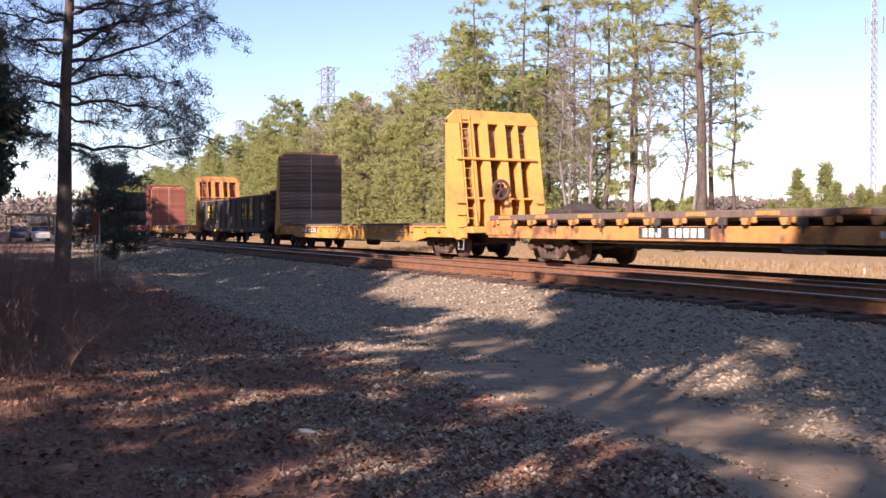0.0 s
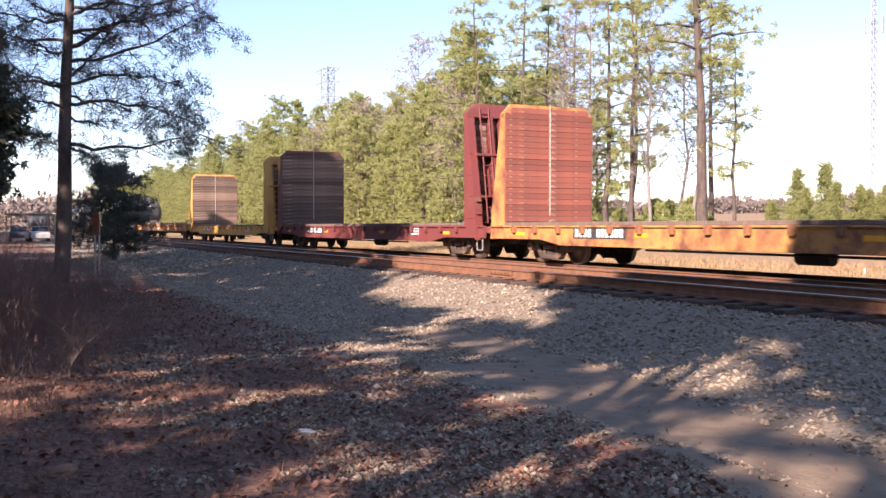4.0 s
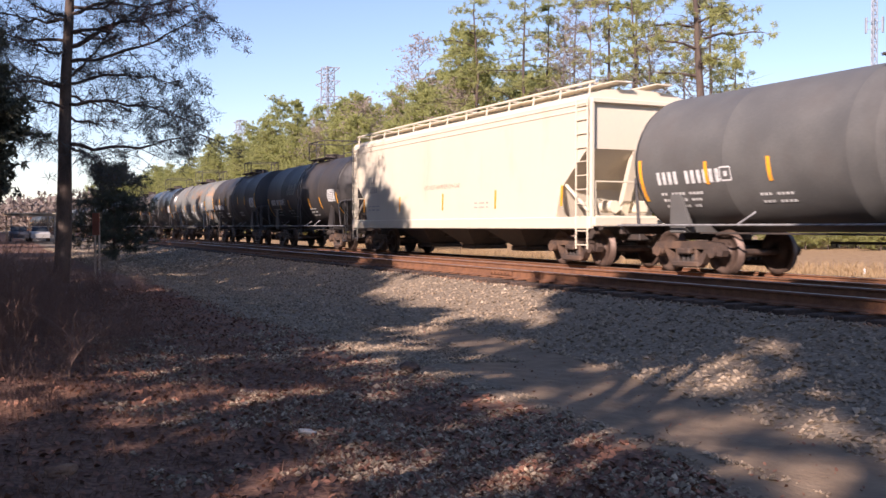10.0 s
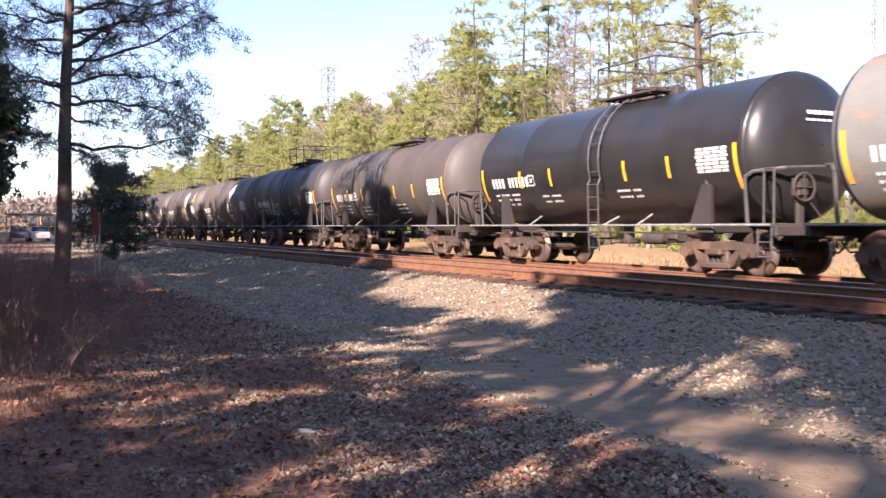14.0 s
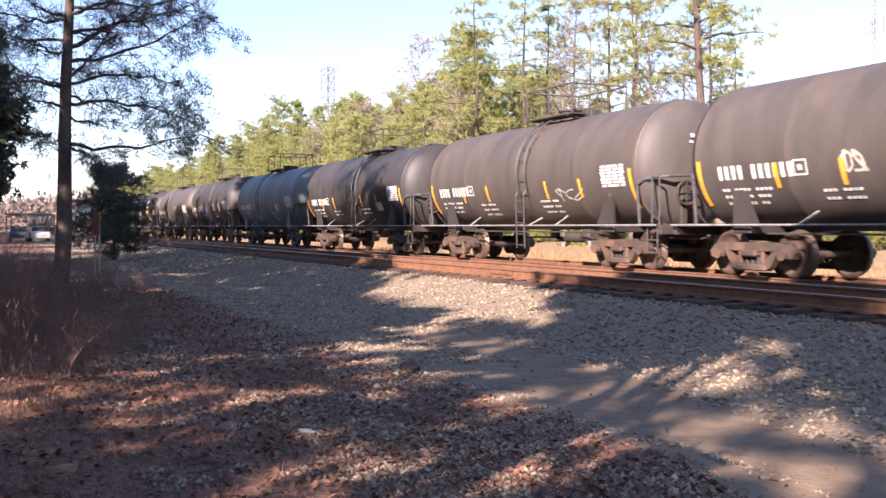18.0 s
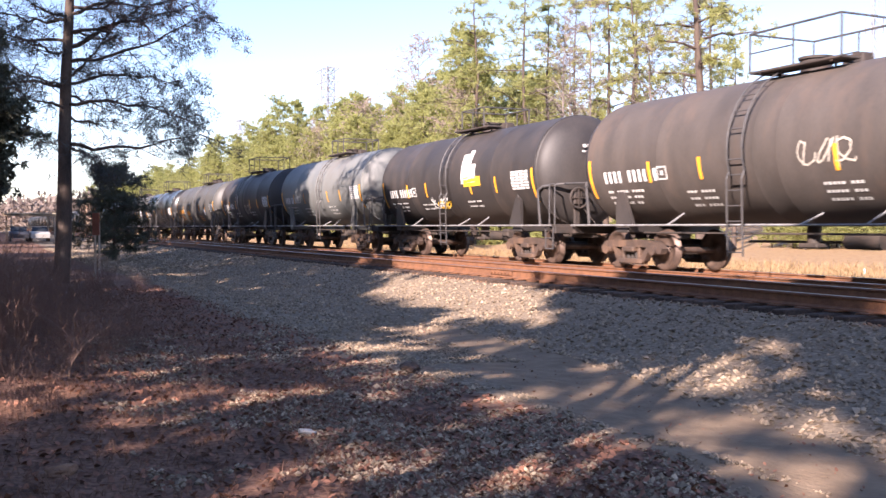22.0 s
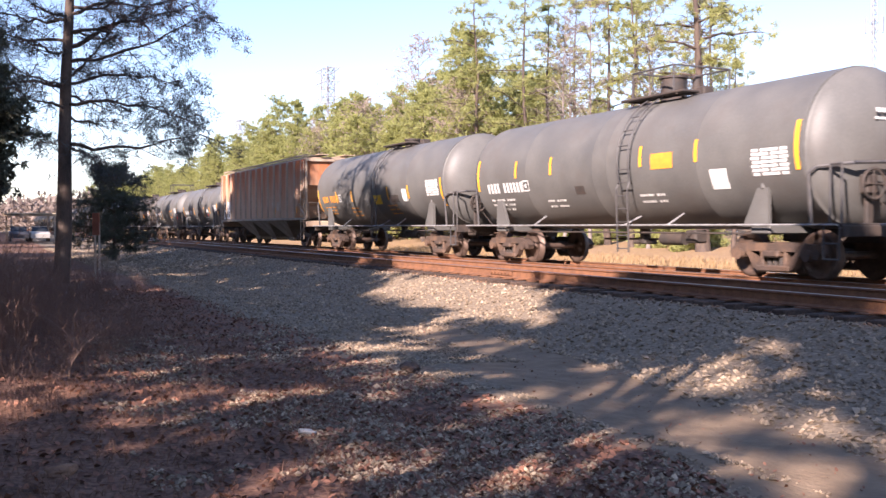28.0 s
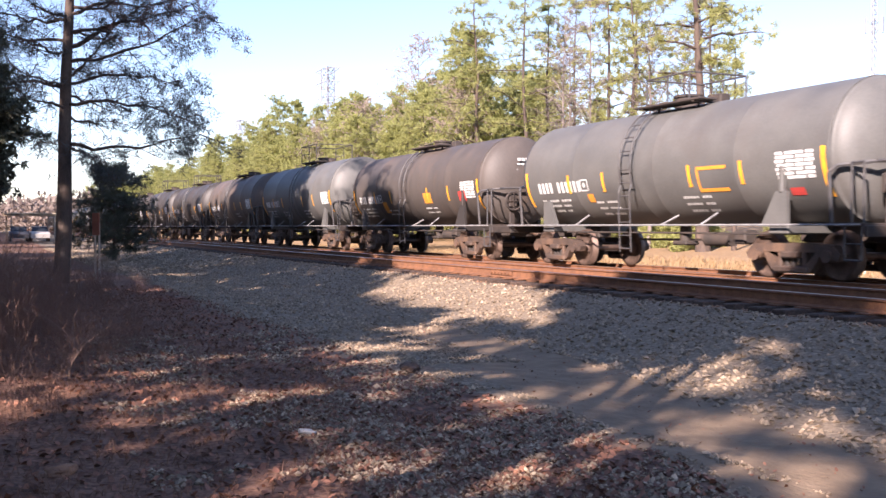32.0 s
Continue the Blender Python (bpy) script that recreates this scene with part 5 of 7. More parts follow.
long_flat(-148.3, 14.05, "long yellow flat car with rusty guide rails and tie-downs")
hopper(-186.26, 8.97, False)
hopper(-494.23, 9.18, True)

# centre, half stripe distance, top of the shell, paint, label, railing, extra paint
TANKS = [
    (-169.92, 6.02, 3.93, GREY_TANK, "grey tank car with a short domed manway", "", None),
    (-201.88, 5.28, 4.08, BLACK_TANK, "black tank car with faded lettering on the shell", "box", [("graffiti", PALE_SPRAY, spray(1, -1.9, 2.75, 1.3, 0.5, 7, 0.04))]),
    (-215.21, 5.21, 4.08, BLACK_TANK, "black tank car with white stencils", "bow", None),
    (-228.25, 5.32, 4.1, RUST_TANK, "grey tank car with orange rust bloom and spray paint", "box", [("graffiti", WHITE, spray(2, 0.3, 1.75, 2.6, 0.55, 11, 0.06) + spray(22, -3.4, 1.7, 1.2, 0.4, 6, 0.05))]),
    (-241.49, 5.28, 4.11, GLOSS_TANK, "clean black tank car with white stencils", "box", None),
    (-254.99, 5.38, 4.06, DARK_TANK, "weathered dark tank car with vertical stains", "", None),
    (-268.03, 5.11, 4.06, BLACK_TANK, "black tank car with pale spray paint", "box", [("graffiti", PALE_SPRAY, spray(3, -3.2, 1.9, 2.6, 0.6, 10, 0.06))]),
    (-281.17, 5.72, 3.95, BROWN_TANK, "brown-stained tank car with a white diamond", "box", [("diamond", WHITE, [diamond(2.2, 2.95, 1.1, 1.15)]), ("graffiti", PALE_SPRAY, spray(4, 1.3, 2.15, 1.4, 0.45, 6, 0.07)), ("graffiti", TAN_SPRAY, spray(41, -4.2, 1.9, 2.8, 0.45, 9, 0.05))]),
    (-295.21, 5.34, 3.95, DARK_TANK, "dark tank car with a white diamond and tan spray paint", "bow", [("diamond", WHITE, [diamond(2.3, 2.9, 1.15, 1.15)]), ("graffiti", TAN_SPRAY, [("line", [(4.80, 3.25), (4.80, 2.82), (4.62, 2.74), (4.45, 2.85)], 0.15), ("line", [(5.02, 3.3), (5.02, 2.72)], 0.15), ("line", [(5.40, 3.3), (5.08, 3.0), (5.40, 2.72)], 0.13)] + spray(51, -0.5, 2.0, 1.4, 0.55, 9, 0.07)), ("graffiti", PALE_SPRAY, spray(52, 1.2, 2.1, 1.2, 0.42, 6, 0.06) + spray(53, -1.7, 2.1, 0.5, 0.4, 4, 0.05))]),
    (-308.26, 5.35, 3.95, DARK_TANK, "weathered brownish-black tank car", "box", [("graffiti", PALE_SPRAY, spray(6, 2.1, 1.8, 1.2, 0.3, 6, 0.03))]),
    (-321.71, 5.32, 3.95, BLACK_TANK, "black tank car with white stencils and a data panel", "box", [("placard", WHITE, [(3.1, 1.75, 0.6, 0.30)])]),
    (-334.87, 5.28, 3.96, LIGHT_TANK, "light grey tank car with a dirty shell", "box", [("placard", WHITE, [(2.45, 1.95, 0.35, 0.36)])]),
    (-348.5, 5.28, 4.06, BLACK_TANK, "black tank car with violet spray paint", "bow", [("graffiti", PURPLE, spray(7, -2.3, 2.15, 1.8, 0.55, 11, 0.05) + spray(71, 0.9, 2.2, 1.2, 0.42, 8, 0.05) + spray(72, 2.6, 2.2, 0.7, 0.3, 4, 0.04))]),
    (-361.99, 5.78, 4.04, DARK_TANK, "weathered dark brown tank car", "box", [("graffiti", PALE_SPRAY, spray(8, 0.8, 2.3, 1.3, 0.45, 7, 0.04))]),
    (-375.82, 5.3, 4.04, BLACK_TANK, "dark tank car with white and yellow spray paint", "bow", [("graffiti", WHITE, [(1.3, 2.75, 0.5, 0.9), (1.55, 3.1, 0.25, 0.4), (1.75, 2.6, 0.45, 0.55)] + spray(9, -1.4, 1.75, 1.2, 0.3, 6, 0.06)), ("graffiti", YELLOW_MARK, [(1.75, 2.35, 1.1, 0.28)] + spray(91, -1.0, 1.7, 1.0, 0.2, 5, 0.06))]),
    (-389.03, 5.39, 4.12, LIGHT_TANK, "light grey tank car with faint stains", "bow", None),
    (-402.36, 5.28, 4.06, BLACK_TANK, "black tank car with pale spray paint", "box", [("graffiti", PALE_SPRAY, spray(10, -1.7, 2.3, 0.5, 1.2, 4, 0.05) + spray(101, -4.7, 1.9, 0.9, 0.7, 6, 0.05) + spray(102, 0.1, 1.95, 1.2, 0.5, 7, 0.04))]),
    (-416.53, 6.21, 3.98, SLATE_TANK, "dark grey tank car with orange lettering", "bow", [("placard", ORANGE_MARK, [(-2.1, 1.95, 0.9, 0.3)]), ("placard", WHITE, [(3.3, 1.95, 0.42, 0.36)])]),
    (-431.83, 6.28, 3.95, GLOSS_TANK, "glossy black tank car", "box", None),
    (-447.09, 6.31, 3.95, GREY_TANK, "dark grey tank car with white lettering", "bow", None),
    (-462.31, 6.22, 3.98, GREY_TANK, "dark grey tank car with a square manway housing", "bow", [("placard", ORANGE_MARK, [(2.35, 2.42, 0.75, 0.34)]), ("placard", UNDER, [(-0.95, 1.9, 0.4, 0.2)]), ("placard", WHITE, [(4.1, 1.95, 0.5, 0.4)])]),
    (-477.43, 6.24, 4.04, GREY_TANK, "grey tank car with orange lettering", "", [("placard", YELLOW_MARK, [(0.6, 2.0, 0.75, 0.34)]), ("placard", UNDER, [(2.2, 2.0, 0.8, 0.26)]), ("placard", WHITE, [(3.2, 2.1, 0.4, 0.42)])]),
    (-510.35, 5.59, 3.75, GREY_TANK, "small-diameter grey tank car with hazard panels", "", [("placard", WHITE, [(2.5, 2.05, 0.55, 0.2)]), ("placard", RED_MARK, [(2.5, 1.75, 0.3, 0.14)]), ("placard", ORANGE_MARK, [(1.2, 1.7, 0.3, 0.08)])]),
    (-524.06, 5.16, 3.75, GREY_TANK, "grey tank car with a yellow placard", "bow", [("placard", ORANGE_MARK, [(2.2, 2.2, 0.9, 0.07), (2.2, 1.75, 0.9, 0.07), (1.78, 1.97, 0.07, 0.40), (-2.3, 1.7, 0.25, 0.2)]), ("placard", RED_MARK, [(4.4, 1.65, 0.35, 0.14)])]),
    (-537.51, 5.32, 3.75, DARK_TANK, "brownish grey tank car with small placards", "", [("placard", ORANGE_MARK, [(1.6, 1.95, 0.6, 0.34), (-2.3, 1.7, 0.4, 0.4)]), ("placard", RED_MARK, [(4.2, 1.95, 0.5, 0.3)])]),
]
cx = -537.51
for i in range(15):
    cx -= 13.33
    TANKS.append((cx, 5.32, 4.0 + 0.02 * (i % 4), (GREY_TANK, BLACK_TANK, DARK_TANK, DARK_TANK, BLACK_TANK, BROWN_TANK)[(i * 5 + i // 3) % 6], "tank car in the train's tail", ("box", "", "bow")[i % 3], None))
# where each side ladder stands, from the car's middle
# how far the reflective tape sits above or below its usual height
LIFTS = {-201.88: -0.2, -215.21: 0.22, -281.17: -0.16, -295.21: -0.16, -308.26: -0.16, -321.71: -0.13, -334.87: -0.13, -416.53: 0.1, -462.31: 0.42}
LADDERS = (0.9, 0.5, 0.9, -0.35, 0.6, 0, 0, -1.0, -0.3, 0.6, 1.0, -0.7, 1.1, -0.65, 0, 0.6, -0.7, 0.7, 0, 0.5, 1.1, 0.7, 0.65, -0.55, -0.2)
for i, (tx, thm, ttop, tpaint, tlabel, trail, textra) in enumerate(TANKS):
    orange = "orange lettering" in tlabel
    tank_car(tx, thm, ttop, tpaint, tlabel, i, rail=trail, R=1.52 if ttop > 3.85 else 1.37, marks=ORANGE_MARK if orange else WHITE, extras=textra, lift=LIFTS.get(tx, 0.0), lx=LADDERS[i] if i < len(LADDERS) else 0.4 - 0.3 * (i % 4), dome=0.42 if i == 0 else (0.5 if "housing" in tlabel else 0.22))


# ---- trees ----
BARK = mat("pine_bark", (0.12, 0.085, 0.065), (0.055, 0.04, 0.034), 6, 0.9, 0, 0.8, 30, (1, 1, 0.35))
TWIG = mat("grey_twig", (0.24, 0.20, 0.18), (0.15, 0.125, 0.11), 6, 0.9, 0, 0.3)
PINE_GREEN = leaf_mat("pine_needles", (0.245, 0.272, 0.095), (0.53, 0.52, 0.21), 0.52)
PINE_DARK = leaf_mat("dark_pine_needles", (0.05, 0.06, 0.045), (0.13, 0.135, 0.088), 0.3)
# dark leaf, its colour lightened to stand in for lens haze
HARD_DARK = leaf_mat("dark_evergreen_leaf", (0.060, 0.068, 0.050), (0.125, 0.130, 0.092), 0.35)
# pine needles again, with shade and a bluish haze put into the colour
FRONT_NEEDLES = leaf_mat("shade_tinted_pine_needles", (0.060, 0.070, 0.072), (0.135, 0.142, 0.135), 0.4)
YOUNG_GREEN = leaf_mat("young_pine_needles", (0.23, 0.25, 0.085), (0.45, 0.44, 0.18), 0.55)
BUD = leaf_mat("reddish_dead_needles", (0.16, 0.08, 0.07), (0.24, 0.14, 0.12), 0.3)


def sprays_at(centres, per, size, r, slim=0.22, droop=0.0):
    """Small pointed blades round each centre."""
    n = len(centres) * per
    c = np.repeat(np.asarray(centres, float), per, 0)
    d = r.normal(size=(n, 3))
    d[:, 2] -= droop
    d /= np.linalg.norm(d, axis=1)[:, None]
    w = np.cross(d, r.normal(size=(n, 3)))
    w /= np.linalg.norm(w, axis=1)[:, None] + 1e-9
    s = size * r.uniform(0.6, 1.3, n)[:, None]
    o = c + d * s * 0.08 + r.normal(size=(n, 3)) * size * 0.25
    v = np.stack([o - w * s * slim, o + w * s * slim, o + d * s], 1).reshape(-1, 3)
    return v, [(3 * i, 3 * i + 1, 3 * i + 2) for i in range(n)]


def limb_points(start, az, length, rise, sag, r, n=6):
    pts = []
    for k in range(n + 1):
        t = k / n
        p = Vector(start) + Vector((math.cos(az), math.sin(az), 0)) * (length * t) + Vector((0, 0, rise * t - sag * t * t))
        if 0 < k:
            p += Vector((r.uniform(-1, 1), r.uniform(-1, 1), r.uniform(-0.6, 0.6))) * length * 0.035
        pts.append(p)
    return pts


def conifer(h, base, spread_r, seed, dens=1.0, blade=0.34, per=7, trunk_r=0.2, shape="pine", leaves=PINE_GREEN, lean=0.0, tuft=4, slim=0.10, bark=None, wob=0.02, puff=0.15, rise=(0.05, 0.45)):
    """Meshes for a tree: trunk, crown, limbs."""
    r = random.Random(seed)
    nr = np.random.default_rng(seed)
    trunk, limbs = Shape(), Shape()
    pts = [Vector((lean * h * (k / 8) ** 1.5 + wob * h * noise.noise((seed, k * 0.5, 0)), wob * h * noise.noise((seed, k * 0.5, 9)), h * k / 8)) for k in range(9)]
    for k in range(8):
        ra, rb = trunk_r * (1 - 0.92 * (k / 8) ** 0.9), trunk_r * (1 - 0.92 * ((k + 1) / 8) ** 0.9)
        trunk.rod(pts[k], pts[k + 1], ra * (1.25 if k == 0 else 1), 9, rb)

    def on_trunk(z):
        k = min(7, int(z / h * 8))
        return pts[k].lerp(pts[k + 1], z / h * 8 - k)

    centres = []
    n_limbs = int(30 * dens)
    for i in range(n_limbs):
        t = (i + r.uniform(0, 0.8)) / n_limbs
        z = base + (h * 0.98 - base) * t
        if shape == "pine":
            ln = spread_r * (0.55 + 0.6 * math.sin(math.pi * min(1, 0.18 + t * 0.78))) * r.uniform(0.55, 1.1) * (1 - 0.5 * t ** 2)
        else:
            ln = spread_r * (1.05 - t) * r.uniform(0.7, 1.1)
        az = i * 2.399 + r.uniform(-0.5, 0.5)
        lp = limb_points(on_trunk(z), az, ln, ln * r.uniform(*rise), ln * r.uniform(0.05, 0.3), r)
        for k in range(len(lp) - 1):
            w = trunk_r * 0.24 * (1 - 0.5 * t) * (1 - k / len(lp)) + 0.012
            limbs.rod(lp[k], lp[k + 1], w, 4, w * 0.8)
        for k in range(2, len(lp)):
            for _ in range(tuft):
                q = lp[k] + Vector((r.gauss(0, 1), r.gauss(0, 1), r.gauss(0, 0.42))) * (puff * ln + 0.1)
                if r.random() < 0.55:
                    limbs.rod(lp[k], q, 0.012, 3, 0.006)
                centres.append(q)
    for _ in range(6):
        centres.append(pts[8] + Vector((r.gauss(0, 0.25), r.gauss(0, 0.25), r.uniform(-0.8, 0.1))))
    v, f = sprays_at(centres, per, blade, nr, slim)
    return trunk.mesh("trunk", bark or BARK), raw_mesh("crown", [tuple(p) for p in v], f, leaves), limbs.mesh("branchwork", bark or BARK)


def plant(name, kit, at, label, group="", category="tree"):
    t = thing(name, label, category, group, at=at)
    part("trunk", kit[0], t)
    part("branchwork", kit[2], t)
    if kit[1]:
        part("crown", kit[1], t)
    return t



tr = random.Random(11)
FULL = [conifer(20 + k, 1.5, 3.6, 250 + k, 1.1, 0.24, 20, 0.24, tuft=4, slim=0.12, puff=0.19) for k in range(2)]
KITS = [conifer(11.8 + 0.75 * k, 0.7 + 0.5 * (k % 3), 2.5 + 0.3 * (k % 3), 100 + k, 1.5, 0.22, 22, 0.17, tuft=5, slim=0.13, puff=0.24) for k in range(6)]
TALL = [conifer(20 + 1.5 * k, 4.0 + 2.0 * k, 3.2, 200 + k, 0.66, 0.24, 30, 0.22, tuft=4, slim=0.12, puff=0.18) for k in range(3)]
BARE = [(kit[0], None, kit[2]) for kit in (conifer(14 + 2 * k, 3.6, 2.3, 300 + k, 1.1, 0.1, 1, 0.13, tuft=13, bark=TWIG, wob=0.035, puff=0.26, rise=(0.7, 1.5)) for k in range(3))]
BIG = conifer(20, 8.6, 3.3, 270, 0.75, 0.25, 32, 0.33, tuft=4, lean=0.045, wob=0.006, puff=0.17)
FADED_LEAF = leaf_mat("faded_oak_leaf", (0.34, 0.27, 0.22), (0.46, 0.37, 0.31), 0.3)
SLIM = conifer(10.5, 3.5, 1.7, 360, 0.5, 0.24, 20, 0.12, tuft=2)
OAK = [conifer(18.5 - 5 * k, 7.0 - 3 * k, 2.6, 350 + k, 0.95, 0.13, 6, 0.13, "pine", FADED_LEAF, tuft=7, slim=0.3, bark=TWIG, puff=0.24, rise=(0.7, 1.4)) for k in range(2)]
YOUNG = [conifer(2.9 + 0.8 * k, 0.2, 1.15, 400 + k, 0.8, 0.24, 14, 0.05, "cone", YOUNG_GREEN, tuft=3, puff=0.2, rise=(0.5, 1.1)) for k in range(3)]
SCRUB = [conifer(2.6 + 0.6 * k, 0.1, 1.7, 450 + k, 0.7, 0.36, 12, 0.05, "cone", PINE_GREEN, tuft=5) for k in range(2)]


def turn_at(x, y, z=None, s=1.0):
    return pose(x, y, (ground_z(x, y) if z is None else z) - 0.05, 0, 0, tr.uniform(0, 360)) @ Matrix.Scale(s, 4)


# wood edge behind the railway, running away to the left
x = -67.0
while x > -360:
    step = 3.0 if x > -160 else 5.5
    for row in range(3):
        y = 34 + row * 5.5 + tr.uniform(-1.5, 1.5)
        plant("pine_tree", tr.choice(KITS), turn_at(x + tr.uniform(-1.5, 1.5), y, s=tr.uniform(0.80, 1.04) * (1.13 if x > -125 else 1.0)), "olive-green pine in the dense wood edge behind the railway", "pines of the wood edge")
    x -= step * tr.uniform(0.8, 1.3)
# open stand of tall pines and bare trees
for (x, y, k, s) in ((-64.0, 33, 0, 0.98), (-59.5, 34.5, 1, 0.93), (-62, 38, 0, 0.9)):
    plant("tall_pine", FULL[k], turn_at(x, y, s=s), "tall full-crowned pine behind the railway", "tall pines behind the railway")
for (x, y, k, s) in ( (-61.5, 40, 1, 0.9), (-54.0, 40, 0, 0.95), (-50.0, 35, 0, 0.9), (-46.2, 34, 1, 0.80), (-48.8, 42, 2, 0.85)):
    plant("tall_pine", TALL[k], turn_at(x, y, s=s), "tall pine with a bare lower trunk and sparse crown", "tall pines behind the railway")
for (x, y, k, s) in ( (-52.0, 33, 1, 0.95), (-49.0, 33, 2, 0.9), (-44.0, 33.5, 0, 0.95), (-42.7, 36, 1, 1.0), (-57.5, 37, 2, 0.9), (-46.5, 38, 1, 0.85)):
    plant("bare_tree", BARE[k], turn_at(x, y, s=s), "leafless grey broadleaf tree among the pines", "bare trees behind the railway")
for (x, y, k, s) in ((-81, 36, 0, 1.0), (-66.3, 32.5, 1, 0.9), (-90, 34, 1, 1.0), (-104, 34, 1, 0.95)):
    plant("faded_oak", OAK[k], turn_at(x, y, s=s), "slim winter tree with a few faded leaves among the pines", "bare trees behind the railway")
plant("tall_pine", BIG, pose(-38.85, 33, ground_z(-38.85, 33) - 0.05, 0, 0, 230), "tall pine with a thick bare trunk and a wide high crown", "tall pines behind the railway")
plant("slim_pine", SLIM, turn_at(-37.75, 34), "slim young pine with a sparse crown behind the railway", "tall pines behind the railway")
for i in range(22):
    plant("scrub_pine", SCRUB[i % 2], turn_at(-66 + i * 1.25 + tr.uniform(-0.6, 0.6), 33.5 + tr.uniform(-1.5, 5), s=tr.uniform(0.5, 1.0)), "low olive-green pine scrub under the tall trees", "scrub under the tall pines")
for i in range(34):
    x = -37.4 + 8.8 * (i + tr.uniform(-0.4, 0.4)) / 34
    tall = tr.random() < 0.22
    plant("young_pine", tr.choice(YOUNG), turn_at(x, 35.2 + tr.uniform(0, 4.5), s=tr.uniform(0.85, 1.15) if tall else tr.uniform(0.42, 0.72)), "young bright-green pine at the field's edge", "young pines")


# the large pine on the camera's side: limbs given by height, side, reach, rise and sag
def front_pine():
    r = random.Random(77)
    nr = np.random.default_rng(77)
    trunk, centres, red = Shape(), [], []
    h, side = 14.0, Vector((0.428, 0.904, 0))
    deep = Vector((-0.904, 0.428, 0))
    pts = [Vector((0, 0, h * k / 10)) + side * (0.05 * k + 0.03 * math.sin(k * 1.3)) for k in range(11)]
    for k in range(10):
        trunk.rod(pts[k], pts[k + 1], 0.23 * (1 - 0.087 * k), 12, 0.23 * (1 - 0.087 * (k + 1)))

    def limb(z, s, reach, rise, sag, skew=0.0, w=0.05, clumps=1.0, tail=0.35, dead=False):
        k = min(9, int(z / h * 10))
        p0 = pts[k].lerp(pts[k + 1], z / h * 10 - k)
        d = (side * s + deep * skew).normalized()
        last = p0
        n = 9
        for i in range(1, n + 1):
            t = i / n
            q = p0 + d * (reach * t) + Vector((0, 0, rise * t ** 1.4 - sag * math.sin(math.pi * t)))
            q += Vector((r.uniform(-1, 1), r.uniform(-1, 1), r.uniform(-1, 1))) * 0.05 * reach * 0.5
            trunk.rod(last, q, w * (1.05 - 0.85 * (i - 1) / n), 6, w * (1.05 - 0.85 * i / n))
            if t > 0.2:
                for _ in range(3):
                    e = q + (d * r.uniform(-0.1, 0.5) + Vector((r.gauss(0, 0.4), r.gauss(0, 0.4), r.gauss(-0.05, 0.3)))) * (0.35 + 0.25 * reach)
                    mid = q.lerp(e, 0.5) + Vector((0, 0, r.uniform(-0.06, 0.1)))
                    trunk.rod(q, mid, 0.013, 4, 0.010)
                    trunk.rod(mid, e, 0.010, 3, 0.005)
                    for _ in range(2):
                        e2 = mid + Vector((r.gauss(0, 0.22), r.gauss(0, 0.22), r.gauss(0, 0.2)))
                        trunk.rod(mid, e2, 0.007, 3, 0.004)
                        if r.random() < 0.35 * clumps:
                            (red if dead else centres).append(e2)
                    if r.random() < clumps * (0.4 if t < 1 - tail else 1.0):
                        for _ in range(int(5 * clumps) + 1 if t > 1 - tail else 2):
                            (red if dead else centres).append(e + Vector((r.gauss(0, 0.16), r.gauss(0, 0.16), r.gauss(0, 0.14))))
            last = q

    for a in ((6.5, 1, 2.6, 1.9, 0, 0.2, 0.07), (6.1, 1, 3.7, 1.1, 0.1, -0.1, 0.055), (5.65, 1, 1.4, 1.8, 0, 0.3, 0.05), (5.5, 1, 3.0, 0.1, -0.25, 0.25, 0.05), (4.95, 1, 3.4, -0.4, -0.15, -0.15, 0.055),
              (3.85, 1, 3.6, 0.35, 0.25, 0.1, 0.06), (3.75, 1, 1.7, -0.9, -0.1, -0.4, 0.04), (6.65, -1, 2.2, 0.25, 0, 0.1, 0.05), (5.35, -1, 1.9, 0.0, -0.2, -0.2, 0.05), (3.8, -1, 1.1, 0.45, 0, 0.2, 0.02)):
        limb(*a, clumps=0.8 if a[2] < 1.5 else 1.25)
    for z, s in ((7.4, 1), (7.9, 1), (8.6, 1), (9.2, 1), (10, 1), (10.9, 1), (11.8, 1), (7.2, -1), (8.0, -1), (8.8, -1), (9.8, -1), (10.8, -1), (11.9, -1), (12.8, 1), (13.2, -1)):
        limb(z, s, 3.0 * (1.25 - z / 14) + 0.6, 0.5, 0.05, r.uniform(-0.5, 0.5), 0.045, 0.75)
    for z in (4.6, 5.2, 6.0, 7.0, 8.2, 9.4):
        limb(z, 0.3, 2.4, 0.2, 0.1, 1.2, 0.04, 0.5)
        limb(z + 0.3, -0.3, 2.2, 0.2, 0.1, -1.2, 0.04, 0.5)
    limb(6.9, 1, 3.5, 0.8, 0.0, 0.0, 0.05, 0.9, dead=True)
    limb(7.6, 1, 3.2, 0.2, 0.0, 0.1, 0.05, 0.8, dead=True)
